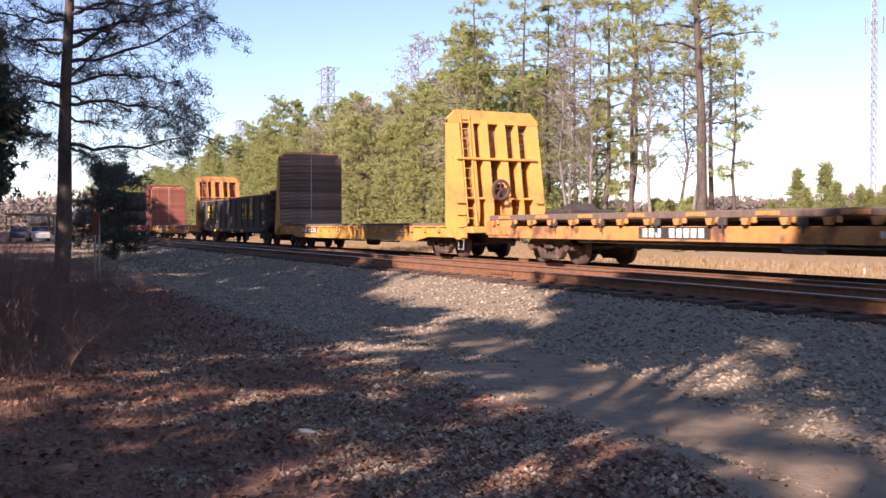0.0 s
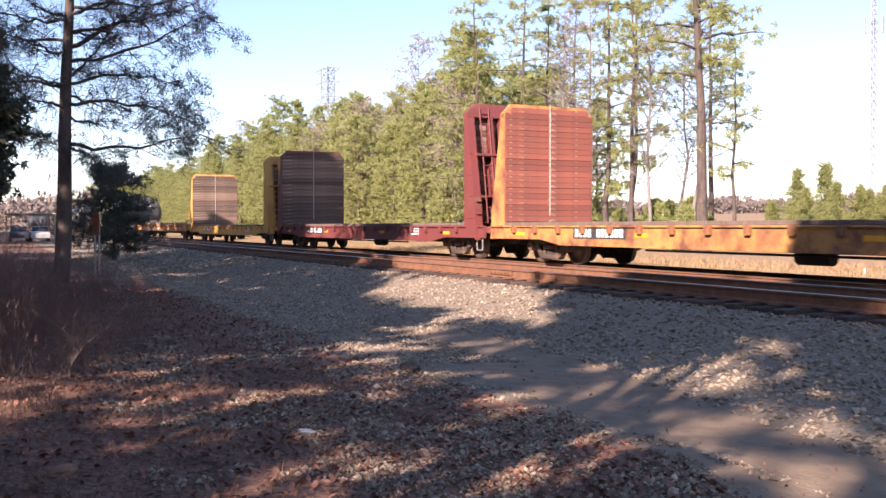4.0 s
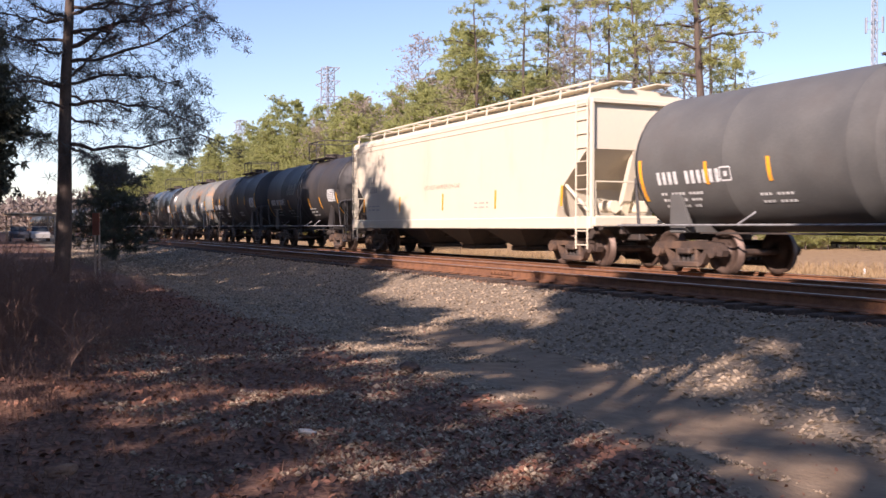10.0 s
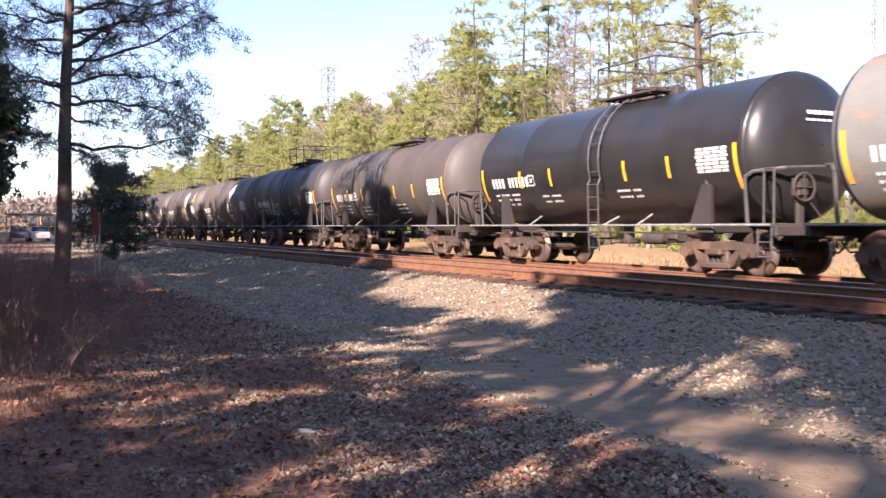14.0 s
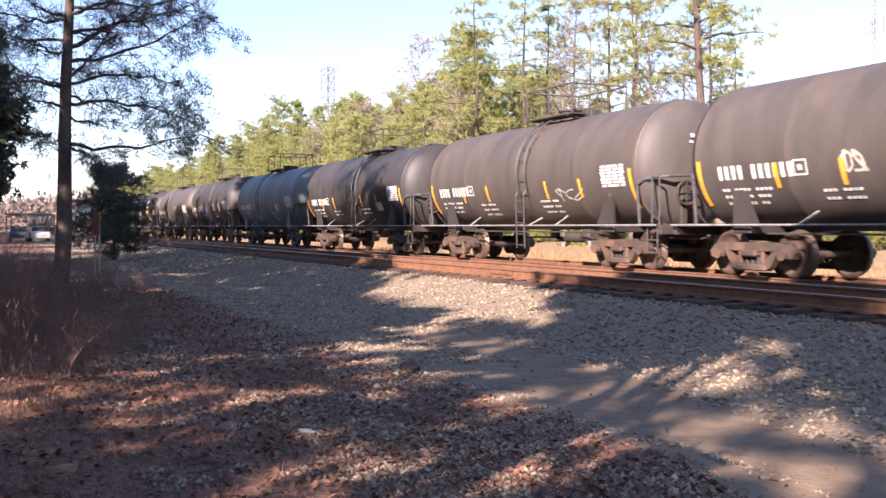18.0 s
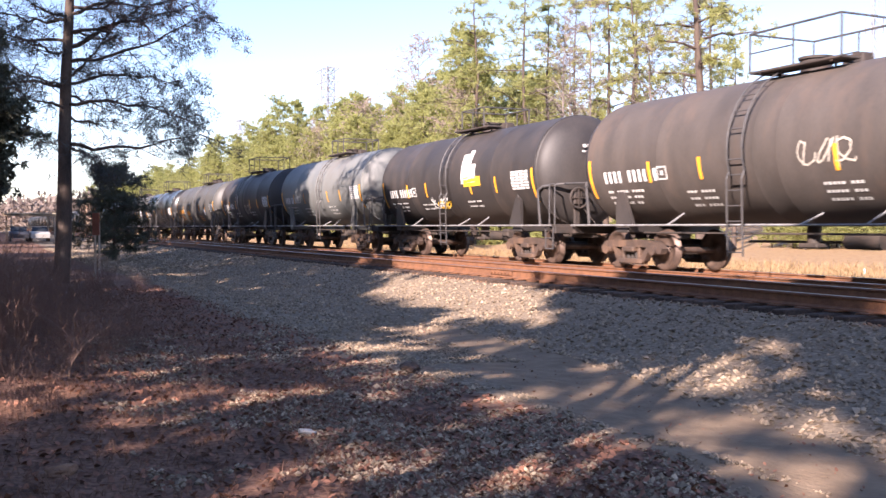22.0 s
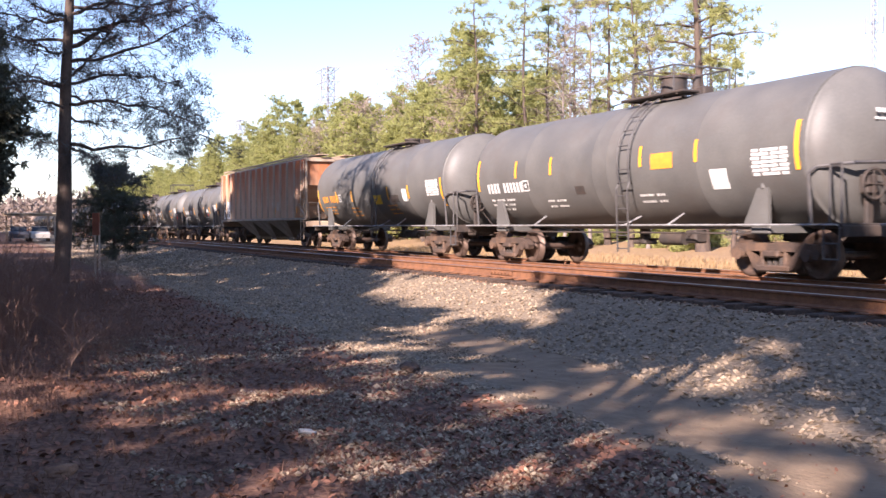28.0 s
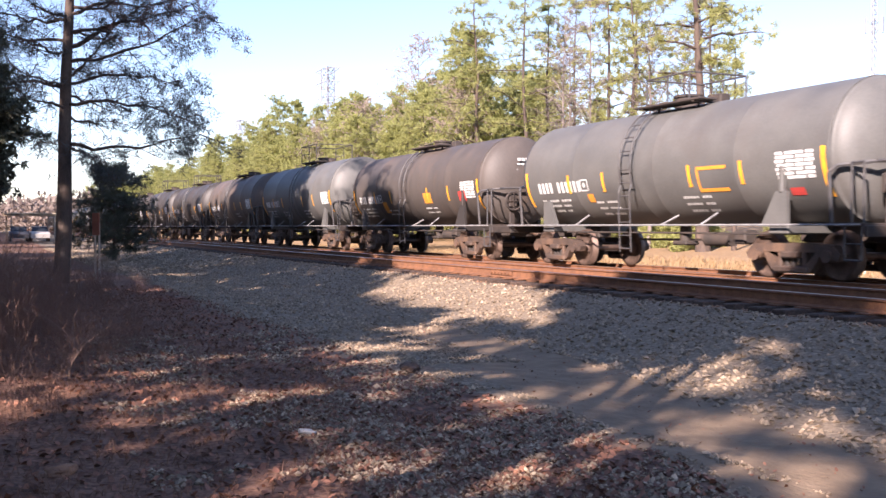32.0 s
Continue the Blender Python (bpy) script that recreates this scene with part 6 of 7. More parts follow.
    # heavy clumps at the ends of the lower limbs
    for u, z, n in ((3.3, 4.9, 42), (3.6, 4.3, 40), (3.1, 3.9, 30), (3.7, 5.2, 22), (2.9, 4.6, 22), (3.5, 3.5, 18), (1.9, 3.2, 10), (-1.2, 5.6, 24), (-1.7, 5.1, 20), (-1.6, 6.4, 26), (-0.8, 7.0, 16), (2.4, 4.4, 12), (1.5, 4.95, 8)):
        for _ in range(n):
            e = side * (u + r.gauss(0, 0.26)) + deep * r.gauss(0, 0.6) + Vector((0, 0, z + r.gauss(0, 0.2)))
            centres.append(e)
            if r.random() < 0.3:
                trunk.rod(e, e + Vector((r.gauss(0, 0.2), r.gauss(0, 0.2), r.uniform(-0.1, 0.3))), 0.008, 3, 0.004)
    t = thing("roadside_pine", "large shaded pine with drooping open limbs beside the railway", "tree", at=pose(-28.6, 1.95, GROUND_Z - 0.05))
    part("trunk", trunk.mesh("trunk", BARK), t)
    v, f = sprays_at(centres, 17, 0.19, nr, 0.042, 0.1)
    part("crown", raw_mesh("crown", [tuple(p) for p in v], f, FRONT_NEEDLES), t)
    v, f = sprays_at(red, 22, 0.17, nr, 0.045, 0.1)
    part("dead_foliage", raw_mesh("dead_foliage", [tuple(p) for p in v], f, BUD), t, label="reddish dead needles")


front_pine()
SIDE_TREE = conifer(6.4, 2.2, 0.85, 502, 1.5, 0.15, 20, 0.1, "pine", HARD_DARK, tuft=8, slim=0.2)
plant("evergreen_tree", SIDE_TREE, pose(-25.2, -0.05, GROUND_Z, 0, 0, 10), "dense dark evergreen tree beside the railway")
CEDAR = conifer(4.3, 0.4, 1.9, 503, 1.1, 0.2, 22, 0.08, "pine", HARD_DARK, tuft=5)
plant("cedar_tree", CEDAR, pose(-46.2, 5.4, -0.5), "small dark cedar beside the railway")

# wood on the camera's side, behind the eye, whose shade falls on the ground and the train
SHADE_FORMS = ((10, 2.0, 3.0, 1.2, 36, 0.2, 5), (13.5, 3.0, 3.0, 0.95, 60, 0.2, 2), (17, 4.0, 3.0, 1.3, 36, 0.2, 5), (15, 9.5, 2.8, 0.7, 50, 0.2, 3),
               (7.5, 1.0, 2.0, 0.9, 40, 0.15, 3), (17, 11.0, 2.4, 1.0, 55, 0.2, 4), (12.5, 7.5, 1.5, 0.6, 50, 0.14, 3), (9, 5.0, 1.4, 0.5, 50, 0.12, 3),
               (21, 12.0, 3.2, 0.9, 40, 0.24, 4), (6, 0.4, 1.3, 1.0, 30, 0.1, 3), (20, 15.0, 2.2, 0.6, 45, 0.2, 4), (16, 12.5, 1.6, 0.5, 40, 0.16, 3), (16.4, 10.0, 2.9, 1.7, 40, 0.2, 5))
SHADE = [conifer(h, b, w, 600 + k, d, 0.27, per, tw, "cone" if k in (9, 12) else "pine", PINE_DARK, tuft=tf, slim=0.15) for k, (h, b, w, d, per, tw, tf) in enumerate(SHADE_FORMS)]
for (x, y, k, s, rz) in ((-94.0, -16.6, 10, 1.35, 180), (-91.5, -9.9, 8, 1.32, 270), (-83.0, -7.1, 11, 1.13, 180), (-82.8, -12.9, 8, 1.25, 90), (-71.5, -8.0, 1, 1.35, 0),
                          (-71.0, -15.8, 10, 1.17, 0), (-64.3, -8.9, 3, 1.25, 135), (-57.5, -4.7, 10, 0.78, 0), (-55.7, -2.9, 5, 0.84, 90), (-55.0, -14.1, 5, 1.28, 180),
                          (-47.0, -8.0, 1, 1.3, 90), (-46.2, -13.7, 2, 1.22, 270), (-42.3, -3.1, 11, 1.05, 270), (-40.8, -12.6, 10, 1.05, 45),
                          (-40.5, -9.5, 11, 1.1, 225), (-36.3, -9.5, 11, 1.35, 45), (-36.1, -3.1, 5, 1.0, 315), (-35.7, -5.0, 8, 1.35, 135), (-35.4, -10.8, 10, 0.94, 45),
                          (-30.7, -6.4, 11, 1.24, 270), (-29.4, -5.3, 3, 0.9, 315), (-27.9, -15.6, 8, 1.04, 225), (-25.5, -13.0, 2, 1.22, 315),
                          (-21.5, -3.1, 11, 0.9, 225), (-20.1, -14.8, 1, 1.1, 90), (-19.2, -7.4, 1, 1.23, 45), (-18.4, -13.9, 1, 1.17, 225), (-16.7, -9.2, 2, 1.04, 0),
                          (-14.8, -20.8, 10, 1.21, 135), (-12.4, -10.4, 8, 0.75, 180), (-12.3, -8.0, 0, 1.25, 270), (-8.5, -3.3, 0, 0.71, 315),
                          (-7.4, -12.0, 0, 1.35, 270), (-7.1, -8.4, 0, 1.01, 45), (-3.2, -11.0, 11, 0.79, 0), (-3.1, -3.3, 6, 0.78, 90), (-0.8, -1.9, 9, 0.73, 45),
                          (-0.6, -4.4, 11, 0.81, 225), (-0.2, -4.9, 11, 0.83, 225), (0.1, -9.1, 11, 1.01, 45), (1.0, -5.8, 3, 0.99, 225), (1.2, -20.4, 2, 1.12, 315),
                          (1.3, -10.2, 2, 0.92, 0), (1.9, -14.1, 1, 0.71, 180), (4.0, -10.3, 11, 1.05, 135), (4.4, -10.9, 11, 1.1, 270), (4.5, -7.3, 11, 0.76, 0),
                          (6.1, -12.1, 10, 0.97, 0), (6.2, -15.8, 6, 0.98, 90), (9.9, -16.8, 5, 0.83, 45), (10.3, -14.6, 11, 0.85, 270), (13.8, -16.6, 8, 1.11, 225)):
    plant("shade_pine", SHADE[k], pose(x, y, GROUND_Z, 0, 0, rz) @ Matrix.Scale(s, 4), "pine of the wood on the camera's side", "pines on the camera's side")


for (x, y, k, s, rz) in ((-41.8, -6.3, 2, 1.16, 20), (-38.6, -6.0, 2, 1.14, 80), (-35.4, -6.4, 2, 1.16, 150), (-32.4, -6.0, 2, 1.12, 240), (-20.9, -5.0, 12, 0.95, 0)):
    plant("shade_pine", SHADE[k], pose(x, y, GROUND_Z, 0, 0, rz) @ Matrix.Scale(s, 4), "dense pine of the wood on the camera's side", "pines on the camera's side")
for i in range(62):
    plant("shade_pine", SHADE[(2, 8, 2, 1)[i % 4]], turn_at(-88 - 3.8 * i + tr.uniform(-1, 1), -7.0 + tr.uniform(-2.5, 1.5), s=tr.uniform(1.05, 1.3)), "pine of the wood on the camera's side", "pines on the camera's side")


# ---- distance ----
LATTICE = mat("galvanised_lattice", (0.34, 0.34, 0.37), (0.27, 0.27, 0.30), 4, 0.5, 0.3, 0.1)
PALE_PAINT = mat("white_antenna", (0.30, 0.33, 0.38), (0.24, 0.27, 0.31), 4, 0.6)


def lattice(s, w0, w1, h0, h1, n, r, legs=4):
    ring = lambda w: [Vector((w * math.cos(a), w * math.sin(a), 0)) for a in (2 * math.pi * (i + 0.5) / legs for i in range(legs))]
    for k in range(n):
        za, zb = h0 + (h1 - h0) * k / n, h0 + (h1 - h0) * (k + 1) / n
        a, b = ring(w0 + (w1 - w0) * k / n), ring(w0 + (w1 - w0) * (k + 1) / n)
        for i in range(legs):
            j = (i + 1) % legs
            pa, pb, qa, qb = a[i] + Vector((0, 0, za)), a[j] + Vector((0, 0, za)), b[i] + Vector((0, 0, zb)), b[j] + Vector((0, 0, zb))
            s.rod(pa, qa, r, 4).rod(pa, qb, r * 0.6, 3).rod(pb, qa, r * 0.6, 3).rod(qa, qb, r * 0.6, 3)
    return s


def pylon(x, y, z, h, w):
    t = thing("power_pylon", "grey steel lattice power pylon standing beyond the wood", "pylon", at=pose(x, y, z, 0, 0, 20))
    part("body", lattice(lattice(Shape(), w, w * 0.55, 0, h * 0.72, 8, 0.17), w * 0.55, w * 0.5, h * 0.72, h, 4, 0.17).mesh("body", LATTICE), t)
    for zz in (0.80, 0.90, 0.985):
        part("cross_arm", Shape().pipe([(-w * 1.5, 0, h * zz), (0, 0, h * (zz + 0.015)), (w * 1.5, 0, h * zz), (w * 0.5, 0, h * (zz - 0.03)), (-w * 0.5, 0, h * (zz - 0.03)), (-w * 1.5, 0, h * zz)], 0.16, 4).rod((w * 1.45, 0, h * zz), (w * 1.45, 0, h * zz - 2), 0.07, 4).mesh("cross_arm", LATTICE), t)


pylon(-292.7, 98.6, 2.5, 48.5, 4.0)
pylon(-432.0, 104.5, 3.0, 45.5, 3.6)
t = thing("cell_tower", "slim pale lattice radio mast with antennas beyond the field", "mast", at=pose(-87.3, 101.0, 2.6))
part("mast", lattice(Shape(), 0.42, 0.38, 0, 34, 30, 0.075, 3).mesh("mast", PALE_PAINT), t)
for zz in (23.5, 29.5):
    for a in (0, 120, 240):
        part("antenna", cached("antenna", lambda: Shape().box((1.1, 0, 0), (0.16, 0.4, 2.0), 0.03).rod((0.4, 0, 0.5), (1.1, 0, 0.5), 0.05, 5).rod((0.4, 0, -0.5), (1.1, 0, -0.5), 0.05, 5).mesh("antenna", PALE_PAINT)), t, pose(0, 0, zz, 0, 0, a + 15))

FAR_TWIG = leaf_mat("far_bare_wood", (0.17, 0.13, 0.115), (0.26, 0.205, 0.17), 0.2)


def far_wood(name, x0, y0, x1, y1, n, h, label, leaves, size=1.6):
    nr = np.random.default_rng(n)
    t = nr.uniform(0, 1, n)
    cx_, cy_ = x0 + (x1 - x0) * t + nr.normal(0, 4, n), y0 + (y1 - y0) * t + nr.normal(0, 6, n)
    top = h * (0.72 + 0.28 * np.sin(t * 37) * np.sin(t * 91 + 1))
    z = nr.uniform(0, 1, n) ** 0.8 * top + np.array([ground_z(a, b) for a, b in zip(cx_, cy_)])
    v, f = sprays_at(np.stack([cx_, cy_, z], 1), 5, size, nr, 0.3)
    tagged(new(name, raw_mesh(name, [tuple(p) for p in v], f, leaves)), label, "woods", kind="stuff")


far_wood("far_woods", -560, 190, -20, 260, 24000, 7.0, "brownish winter woods along the horizon", FAR_TWIG, 0.9)
far_wood("far_left_woods", -420, 6, -300, 40, 2500, 13.0, "hazy leafless woods at the end of the track", FAR_TWIG)
# out of view: added to hold back sky light and reflections on the cars
far_wood("camera_side_woods", -420, -48, 140, -52, 9000, 15.0, "unseen pine woods added on the camera's side of the railway", PINE_DARK, 1.3)
far_wood("wood_interior", -360, 54, -118, 54, 9000, 9.0, "dim interior of the pine wood behind the railway", PINE_GREEN, 0.6)

# sheds and dry grass beyond the train
FENCE_WOOD = mat("silvered_wood", (0.42, 0.36, 0.29), (0.28, 0.23, 0.18), 4, 0.85, 0, 0.4, 30, (4, 1, 1))
PALE_ROOF = mat("pale_metal_roof", (0.62, 0.60, 0.56), (0.52, 0.50, 0.47), 2, 0.5)
for (bx, by, bl, bw, bh) in ((-56.0, 92.0, 9.0, 5.0, 1.7), (-45.0, 96.0, 12.0, 5.0, 1.5), (-70.0, 95.0, 8.0, 4.0, 1.4)):
    b = thing("far_shed", "low pale-roofed shed across the field", "shed", "sheds across the field", at=pose(bx, by, ground_z(bx, by), 0, 0, -25))
    part("wall", Shape().box((0, 0, bh * 0.5), (bl, bw, bh), 0.03).mesh("wall", FENCE_WOOD), b)
    part("roof", Shape().prism([(-bw * 0.58, bh), (bw * 0.58, bh), (0, bh + 0.9)], -bl * 0.53, bl * 0.53, "x").mesh("roof", PALE_ROOF), b)
    part("doorway", Shape().box((0, -bw / 2 - 0.02, bh * 0.42), (1.6, 0.06, bh * 0.8), 0.02).mesh("doorway", UNDER), b)


def blades(name, pts, h, material, label, category, per=10, lean=0.25, width=0.008, seed=5):
    """Tufts of upright grass blades."""
    nr = np.random.default_rng(seed)
    n = len(pts) * per
    c = np.repeat(pts, per, 0) + np.concatenate([nr.normal(0, 0.10, (n, 2)), np.zeros((n, 1))], 1)
    hh = h * nr.uniform(0.45, 1.2, n)[:, None]
    d = np.concatenate([nr.normal(0, lean, (n, 2)), np.ones((n, 1))], 1)
    a = nr.uniform(0, 6.28, n)
    w = np.stack([np.cos(a), np.sin(a), np.zeros(n)], 1) * width
    bend = np.concatenate([nr.normal(0, lean * 0.6, (n, 2)), np.full((n, 1), -0.12)], 1) * hh
    m = c + d * hh * 0.55
    v = np.stack([c - w, c + w, m + w * 0.7, m - w * 0.7, c + d * hh + bend], 1).reshape(-1, 3)
    f = []
    for i in range(n):
        k = 5 * i
        f += [(k, k + 1, k + 2, k + 3), (k + 3, k + 2, k + 4)]
    return raw_mesh(name, [tuple(p) for p in v], f, material)


DRY_GRASS = leaf_mat("dry_grass", (0.31, 0.20, 0.105), (0.47, 0.33, 0.18), 0.3)
BROWN_GRASS = leaf_mat("brown_weeds", (0.14, 0.07, 0.045), (0.25, 0.14, 0.09), 0.25)
gp = spread(3600, -75, -12, 19.6, 28, 0.3)
tagged(new("dry_grass", blades("dry_grass", gp, 0.42, DRY_GRASS, "", "", 9, 0.3, 0.012)), "tall tan dry grass behind the train", "grass", kind="stuff")
gp = spread(1800, -22, -3.0, -0.3, 3.2, 0.3)
tagged(new("short_dead_grass", blades("short_dead_grass", gp, 0.10, BROWN_GRASS, "", "", 7, 0.7, 0.003, 6)), "short dead grass in the leaf litter", "grass", kind="stuff")


# ---- weeds and small things on the camera's side ----
def weed_mesh(seed, h, n):
    r = random.Random(seed)
    s, heads = Shape(), Shape()
    for i in range(n):
        a = r.uniform(0, 6.28)
        base = Vector((r.gauss(0, 0.16), r.gauss(0, 0.16), 0))
        d = Vector((math.cos(a) * r.uniform(0.02, 0.5), math.sin(a) * r.uniform(0.02, 0.5), 1)).normalized()
        hh = h * r.uniform(0.45, 1.15)
        p = base
        for k in range(5):
            q = base + d * hh * (k + 1) / 5 + Vector((math.cos(a), math.sin(a), -0.35)) * (0.16 * hh * ((k + 1) / 5) ** 2)
            s.rod(p, q, 0.002 - 0.0003 * k, 3)
            if k > 1 and r.random() < 0.7:
                e = q + Vector((r.gauss(0, 0.11), r.gauss(0, 0.11), r.uniform(0.02, 0.2)))
                s.rod(q, e, 0.0013, 3)
                if r.random() < 0.5:
                    heads.rod(e, e + Vector((r.gauss(0, 0.03), r.gauss(0, 0.03), 0.06)), 0.004, 4, 0.0015)
            p = q
    return s.mesh("stem_tangle", WEED), heads.mesh("seed_spray", WEED)


def weed(name, kit, at, label, group):
    t = thing(name, label, "weeds", group, at=at)
    tagged(part("stem_tangle", kit[0], t), kind="stuff")
    tagged(part("seed_spray", kit[1], t), kind="stuff")


WEED = mat("dry_weed_stem", (0.20, 0.11, 0.078), (0.105, 0.058, 0.044), 9, 0.85, 0, 0.1)
WEEDS = [weed_mesh(900 + k, 0.75 + 0.22 * k, 22) for k in range(3)]
for i in range(40):
    wx = -7.5 - 19 * tr.random() ** 1.1
    wy = 0.15 + tr.uniform(0.0, 0.075) * -wx * (0.6 if wx > -9 else 1.0)
    weed("weed_clump", WEEDS[i % 3], pose(wx, wy, surface_z(wx, wy) - 0.02, 0, 0, tr.uniform(0, 360)) @ Matrix.Scale(tr.uniform(0.55, 1.05), 4), "dry reddish-brown weed stalks in the leaf litter", "weeds beside the railway")
BRUSH = [weed_mesh(930 + k, 1.0 + 0.25 * k, 90) for k in range(3)]
for i in range(44):
    wx = -11.0 - 15 * tr.random()
    out = tr.random() ** 1.6
    wy = 0.05 + 0.15 * out * -wx
    weed("brush_clump", BRUSH[i % 3], pose(wx, wy, surface_z(wx, wy) - 0.03, 0, 0, tr.uniform(0, 360)) @ Matrix.Scale(tr.uniform(0.7, 1.2) * (1 - 0.6 * out), 4), "dense tangle of dark reddish-brown dead stems", "brush beside the railway")
ARCH = mat("pale_cane", (0.22, 0.14, 0.105), (0.14, 0.085, 0.066), 9, 0.8)
for (ax, ay, rz, s) in ((-10.4, 0.95, 250, 0.9), (-10.2, 0.75, 80, 0.75), (-9.2, 1.9, 160, 0.8)):
    c = Shape()
    for j in range(5):
        a = radians(j * 22)
        pts_ = [Vector((0.9 * t * t * math.cos(a), 0.9 * t * t * math.sin(a), 1.15 * t - 0.25 * t * t)) for t in (0, 0.25, 0.5, 0.75, 1.0)]
        for k in range(4):
            c.rod(pts_[k], pts_[k + 1], 0.0045 - 0.0008 * k, 4)
            c.rod(pts_[k + 1], pts_[k + 1] + Vector((0.12 * math.cos(a + 1), 0.12 * math.sin(a + 1), 0.1)), 0.003, 3)
    thing("arching_cane", "pale dry cane stems arching out of the litter", "weeds", at=pose(ax, ay, surface_z(ax, ay) - 0.02, 0, 0, rz) @ Matrix.Scale(s, 4), me=c.mesh("arching_cane", ARCH))

sign = thing("trackside_sign", "small rust-red board on two pale posts beside the track", "sign", at=pose(-28.5, 2.85, GROUND_Z, 0, 0, 25))
RED_BOARD = mat("rust_red_board", (0.27, 0.085, 0.05), (0.18, 0.06, 0.04), 3, 0.7)
part("board", Shape().box((0, 0, 1.62), (0.34, 0.03, 0.62), 0.008).mesh("board", RED_BOARD), sign)
leg = Shape().box((0, 0.03, 0.78), (0.05, 0.05, 1.75), 0.008).mesh("post", FENCE_WOOD)
for lx in (-0.11, 0.11):
    part("post", leg, sign, pose(lx, 0, 0))

# open shelter and two parked cars at the end of the shoulder
BEIGE = mat("beige_siding", (0.55, 0.44, 0.30), (0.46, 0.36, 0.25), 3, 0.75)
stake = thing("marker_stake", "slim white marker stake in the dry grass", "stake", at=pose(-22.03, 25.18, ground_z(-22.03, 25.18) - 0.02))
part("stake", Shape().prism([(-0.03, 0), (0.03, 0), (0.03, 0.32), (0, 0.36), (-0.03, 0.32)], -0.012, 0.012).mesh("stake", WHITE), stake)
shed = thing("trackside_shelter", "low open shelter with a pale flat roof beside the line", "shelter", at=pose(-112.0, 4.6, -0.45, 0, 0, 4))
part("roof", Shape().box((0, 0, 2.80), (6.0, 5.0, 0.14), 0.03).box((0, 0, 2.62), (5.8, 4.8, 0.08), 0.02).mesh("roof", BEIGE), shed)
for sx in (-2.6, 2.6):
    for sy in (-2.1, 2.1):
        part("post", cached("shelter_post", lambda: Shape().box((0, 0, 1.3), (0.14, 0.14, 2.6), 0.02).mesh("post", FENCE_WOOD)), shed, pose(sx, sy, 0))
CAR_PAINT = (mat("pale_silver_car_paint", (0.48, 0.46, 0.43), (0.42, 0.40, 0.38), 2, 0.35, 0.2, 0.02), mat("dark_blue_car_paint", (0.06, 0.065, 0.08), (0.05, 0.05, 0.06), 2, 0.3, 0.2, 0.02))
CAR_GLASS = mat("dark_car_glass", (0.03, 0.035, 0.04), (0.02, 0.022, 0.025), 2, 0.1)
for cy_, paint, label in ((5.1, CAR_PAINT[0], "pale silver car parked by the shelter"), (3.2, CAR_PAINT[1], "dark blue car parked by the shelter")):
    c = thing("parked_car", label, "car", "cars by the shelter", at=pose(-104.0, cy_, -0.45, 0, 0, 0))
    part("body", Shape().prism([(-2.1, 0.35), (2.1, 0.35), (2.15, 0.75), (1.9, 0.92), (1.0, 0.98), (-1.9, 1.0), (-2.12, 0.8)], -0.86, 0.86).mesh("body", paint), c)
    part("cabin", Shape().prism([(-1.7, 0.98), (1.0, 0.96), (0.35, 1.42), (-1.2, 1.45)], -0.74, 0.74).mesh("cabin", CAR_GLASS), c)
    part("roof", Shape().box((-0.42, 0, 1.45), (1.6, 1.44, 0.06), 0.02).mesh("roof", paint), c)
    for sx in (-1.3, 1.35):
        for sy in (-0.8, 0.8):
            part("wheel", cached("car_wheel", lambda: Shape().lathe([(-0.1, 0.06), (-0.1, 0.30), (0.1, 0.30), (0.1, 0.06)], 14, "y").mesh("wheel", UNDER)), c, pose(sx, sy, 0.3))


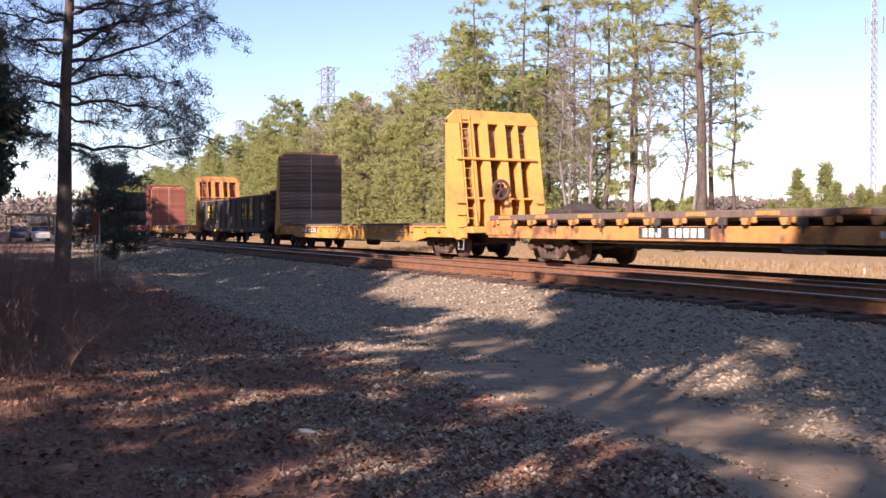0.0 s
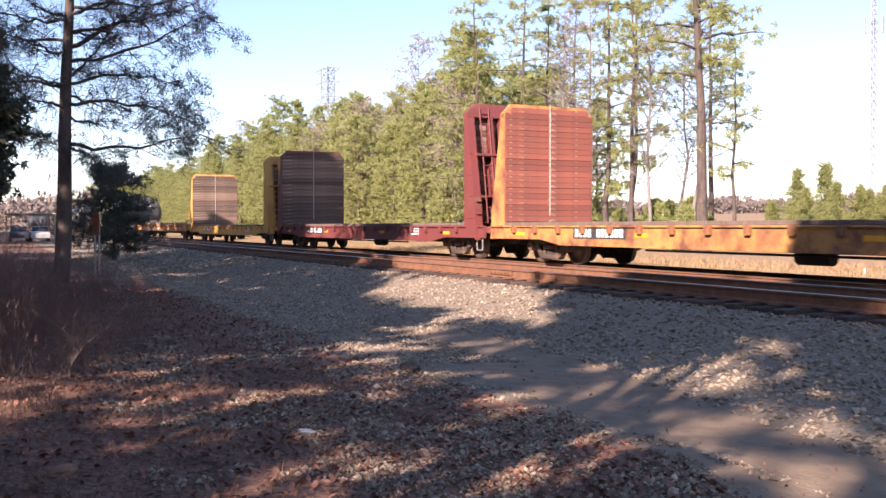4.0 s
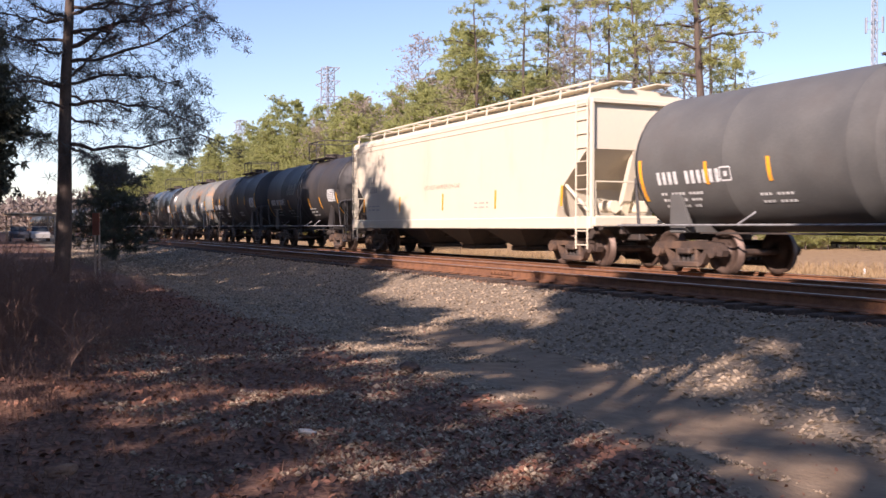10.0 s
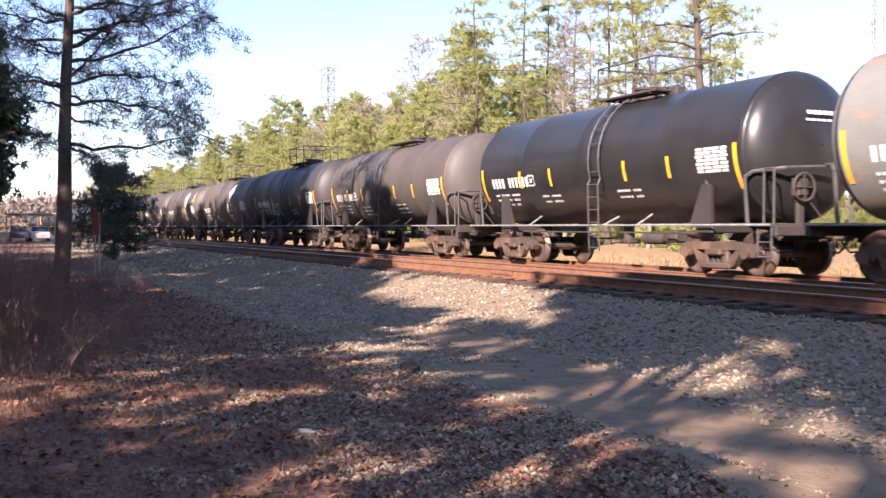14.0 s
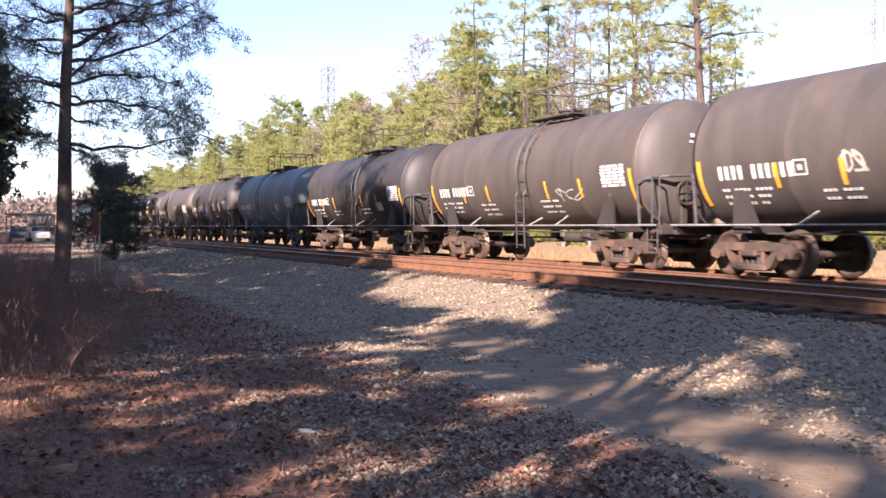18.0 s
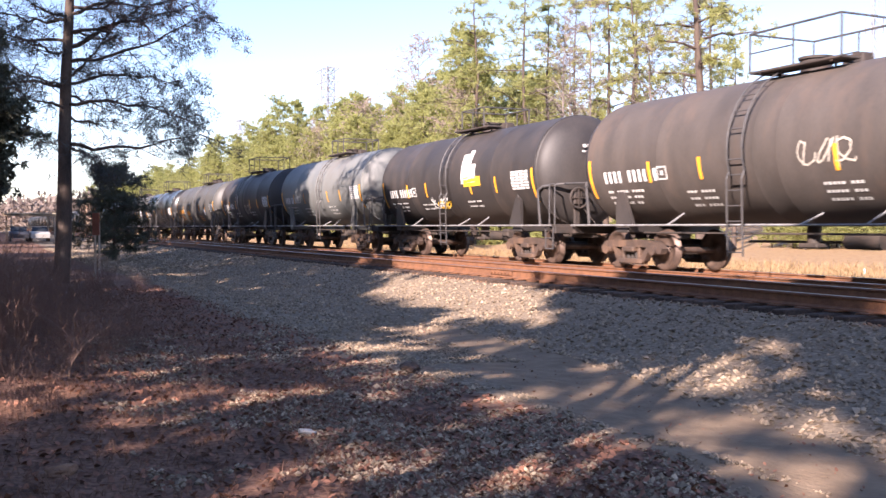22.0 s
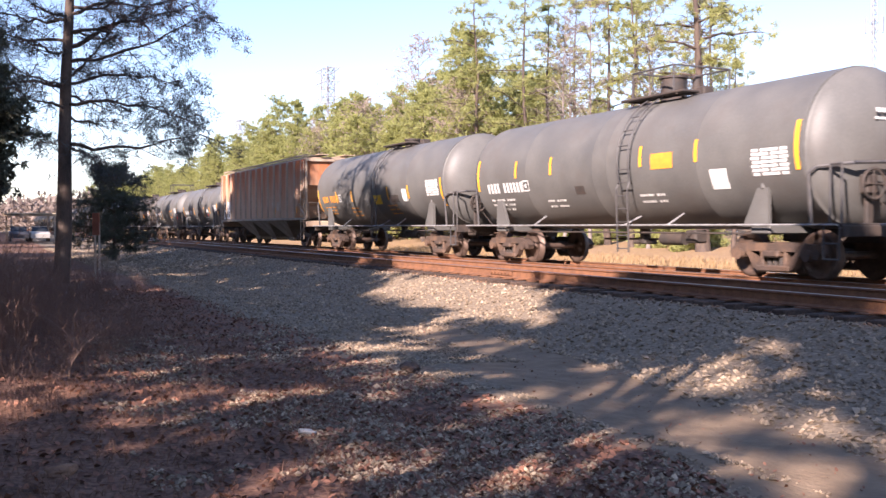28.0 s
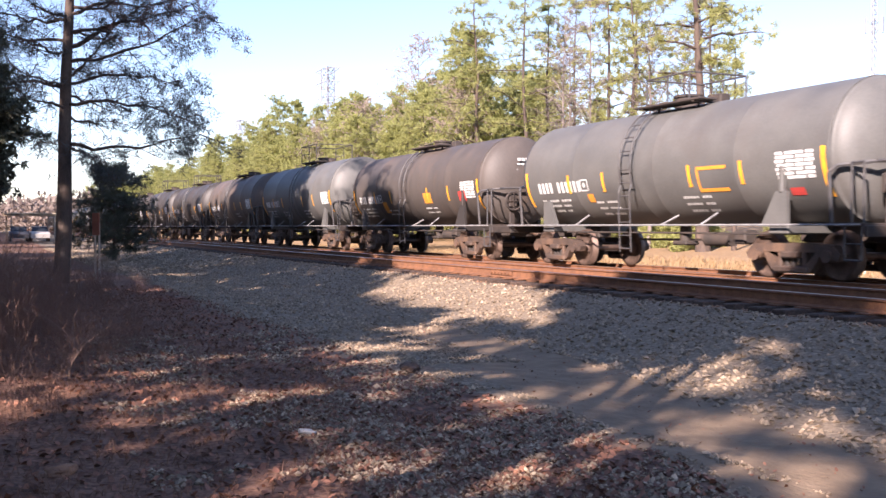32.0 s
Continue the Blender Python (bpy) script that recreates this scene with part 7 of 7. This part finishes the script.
def lump(name, at, size, m, label, category, seed):
    r = random.Random(seed)
    bm = bmesh.new()
    bmesh.ops.create_icosphere(bm, subdivisions=3, radius=1)
    for v in bm.verts:
        v.co *= 1 + 0.35 * noise.noise(v.co * 1.7 + Vector((seed, 0, 0)))
        v.co.x, v.co.y, v.co.z = v.co.x * size[0], v.co.y * size[1], v.co.z * size[2]
    me = bpy.data.meshes.new(name)
    bm.to_mesh(me)
    bm.free()
    me.materials.append(m)
    return thing(name, label, category, at=at, me=me)


lump("pale_rock", pose(-6.35, 0.42, surface_z(-6.35, 0.42) + 0.02, 0, 0, 30), (0.07, 0.11, 0.04), RUSTY_STONE, "pale crumpled rock lying in the leaf litter", "rock", 3)
PLASTIC = mat("clear_plastic_litter", (0.40, 0.41, 0.43), (0.24, 0.25, 0.27), 9, 0.3)
bottle = Shape().lathe([(-0.11, 0.01), (-0.11, 0.03), (0.03, 0.032), (0.07, 0.013), (0.10, 0.012), (0.10, 0.002)], 12, "x").mesh("plastic_bottle", PLASTIC)
thing("plastic_bottle", "crushed clear plastic bottle on the ground", "bottle", at=pose(-6.73, 2.11, surface_z(-6.73, 2.11) + 0.018, 0, 4, 60) @ Matrix.Scale(0.62, 4), me=bottle)
lump("dark_clod", pose(-9.6, 4.15, surface_z(-9.6, 4.15) + 0.03), (0.16, 0.1, 0.07), TIE_WOOD, "dark clod of earth beside the path", "clod", 8)


def motions():
    for ob, x0 in CARS:
        walk(ob, [(0.0, pose(x0, FAR_Y, 0)), (CLIP, pose(x0 + SPEED * CLIP, FAR_Y, 0))])
    # wheels roll with the train: one turn curve for all front and one for all rear wheelsets
    spin = math.degrees(SPEED / FPS / 0.457)
    for key, wx in (("front", 0.889), ("rear", -0.889)):
        first, *others = WHEELSETS[key]
        walk(first, [(k / FPS, pose(wx, 0, 0.457, 0, (spin * k) % 360, 0)) for k in range(int(CLIP * FPS) + 1)])
        for w in others:
            w.rotation_mode = "QUATERNION"
            w.animation_data_create()
            w.animation_data.action = first.animation_data.action
            w.animation_data.action_slot = first.animation_data.action_slot


motions()
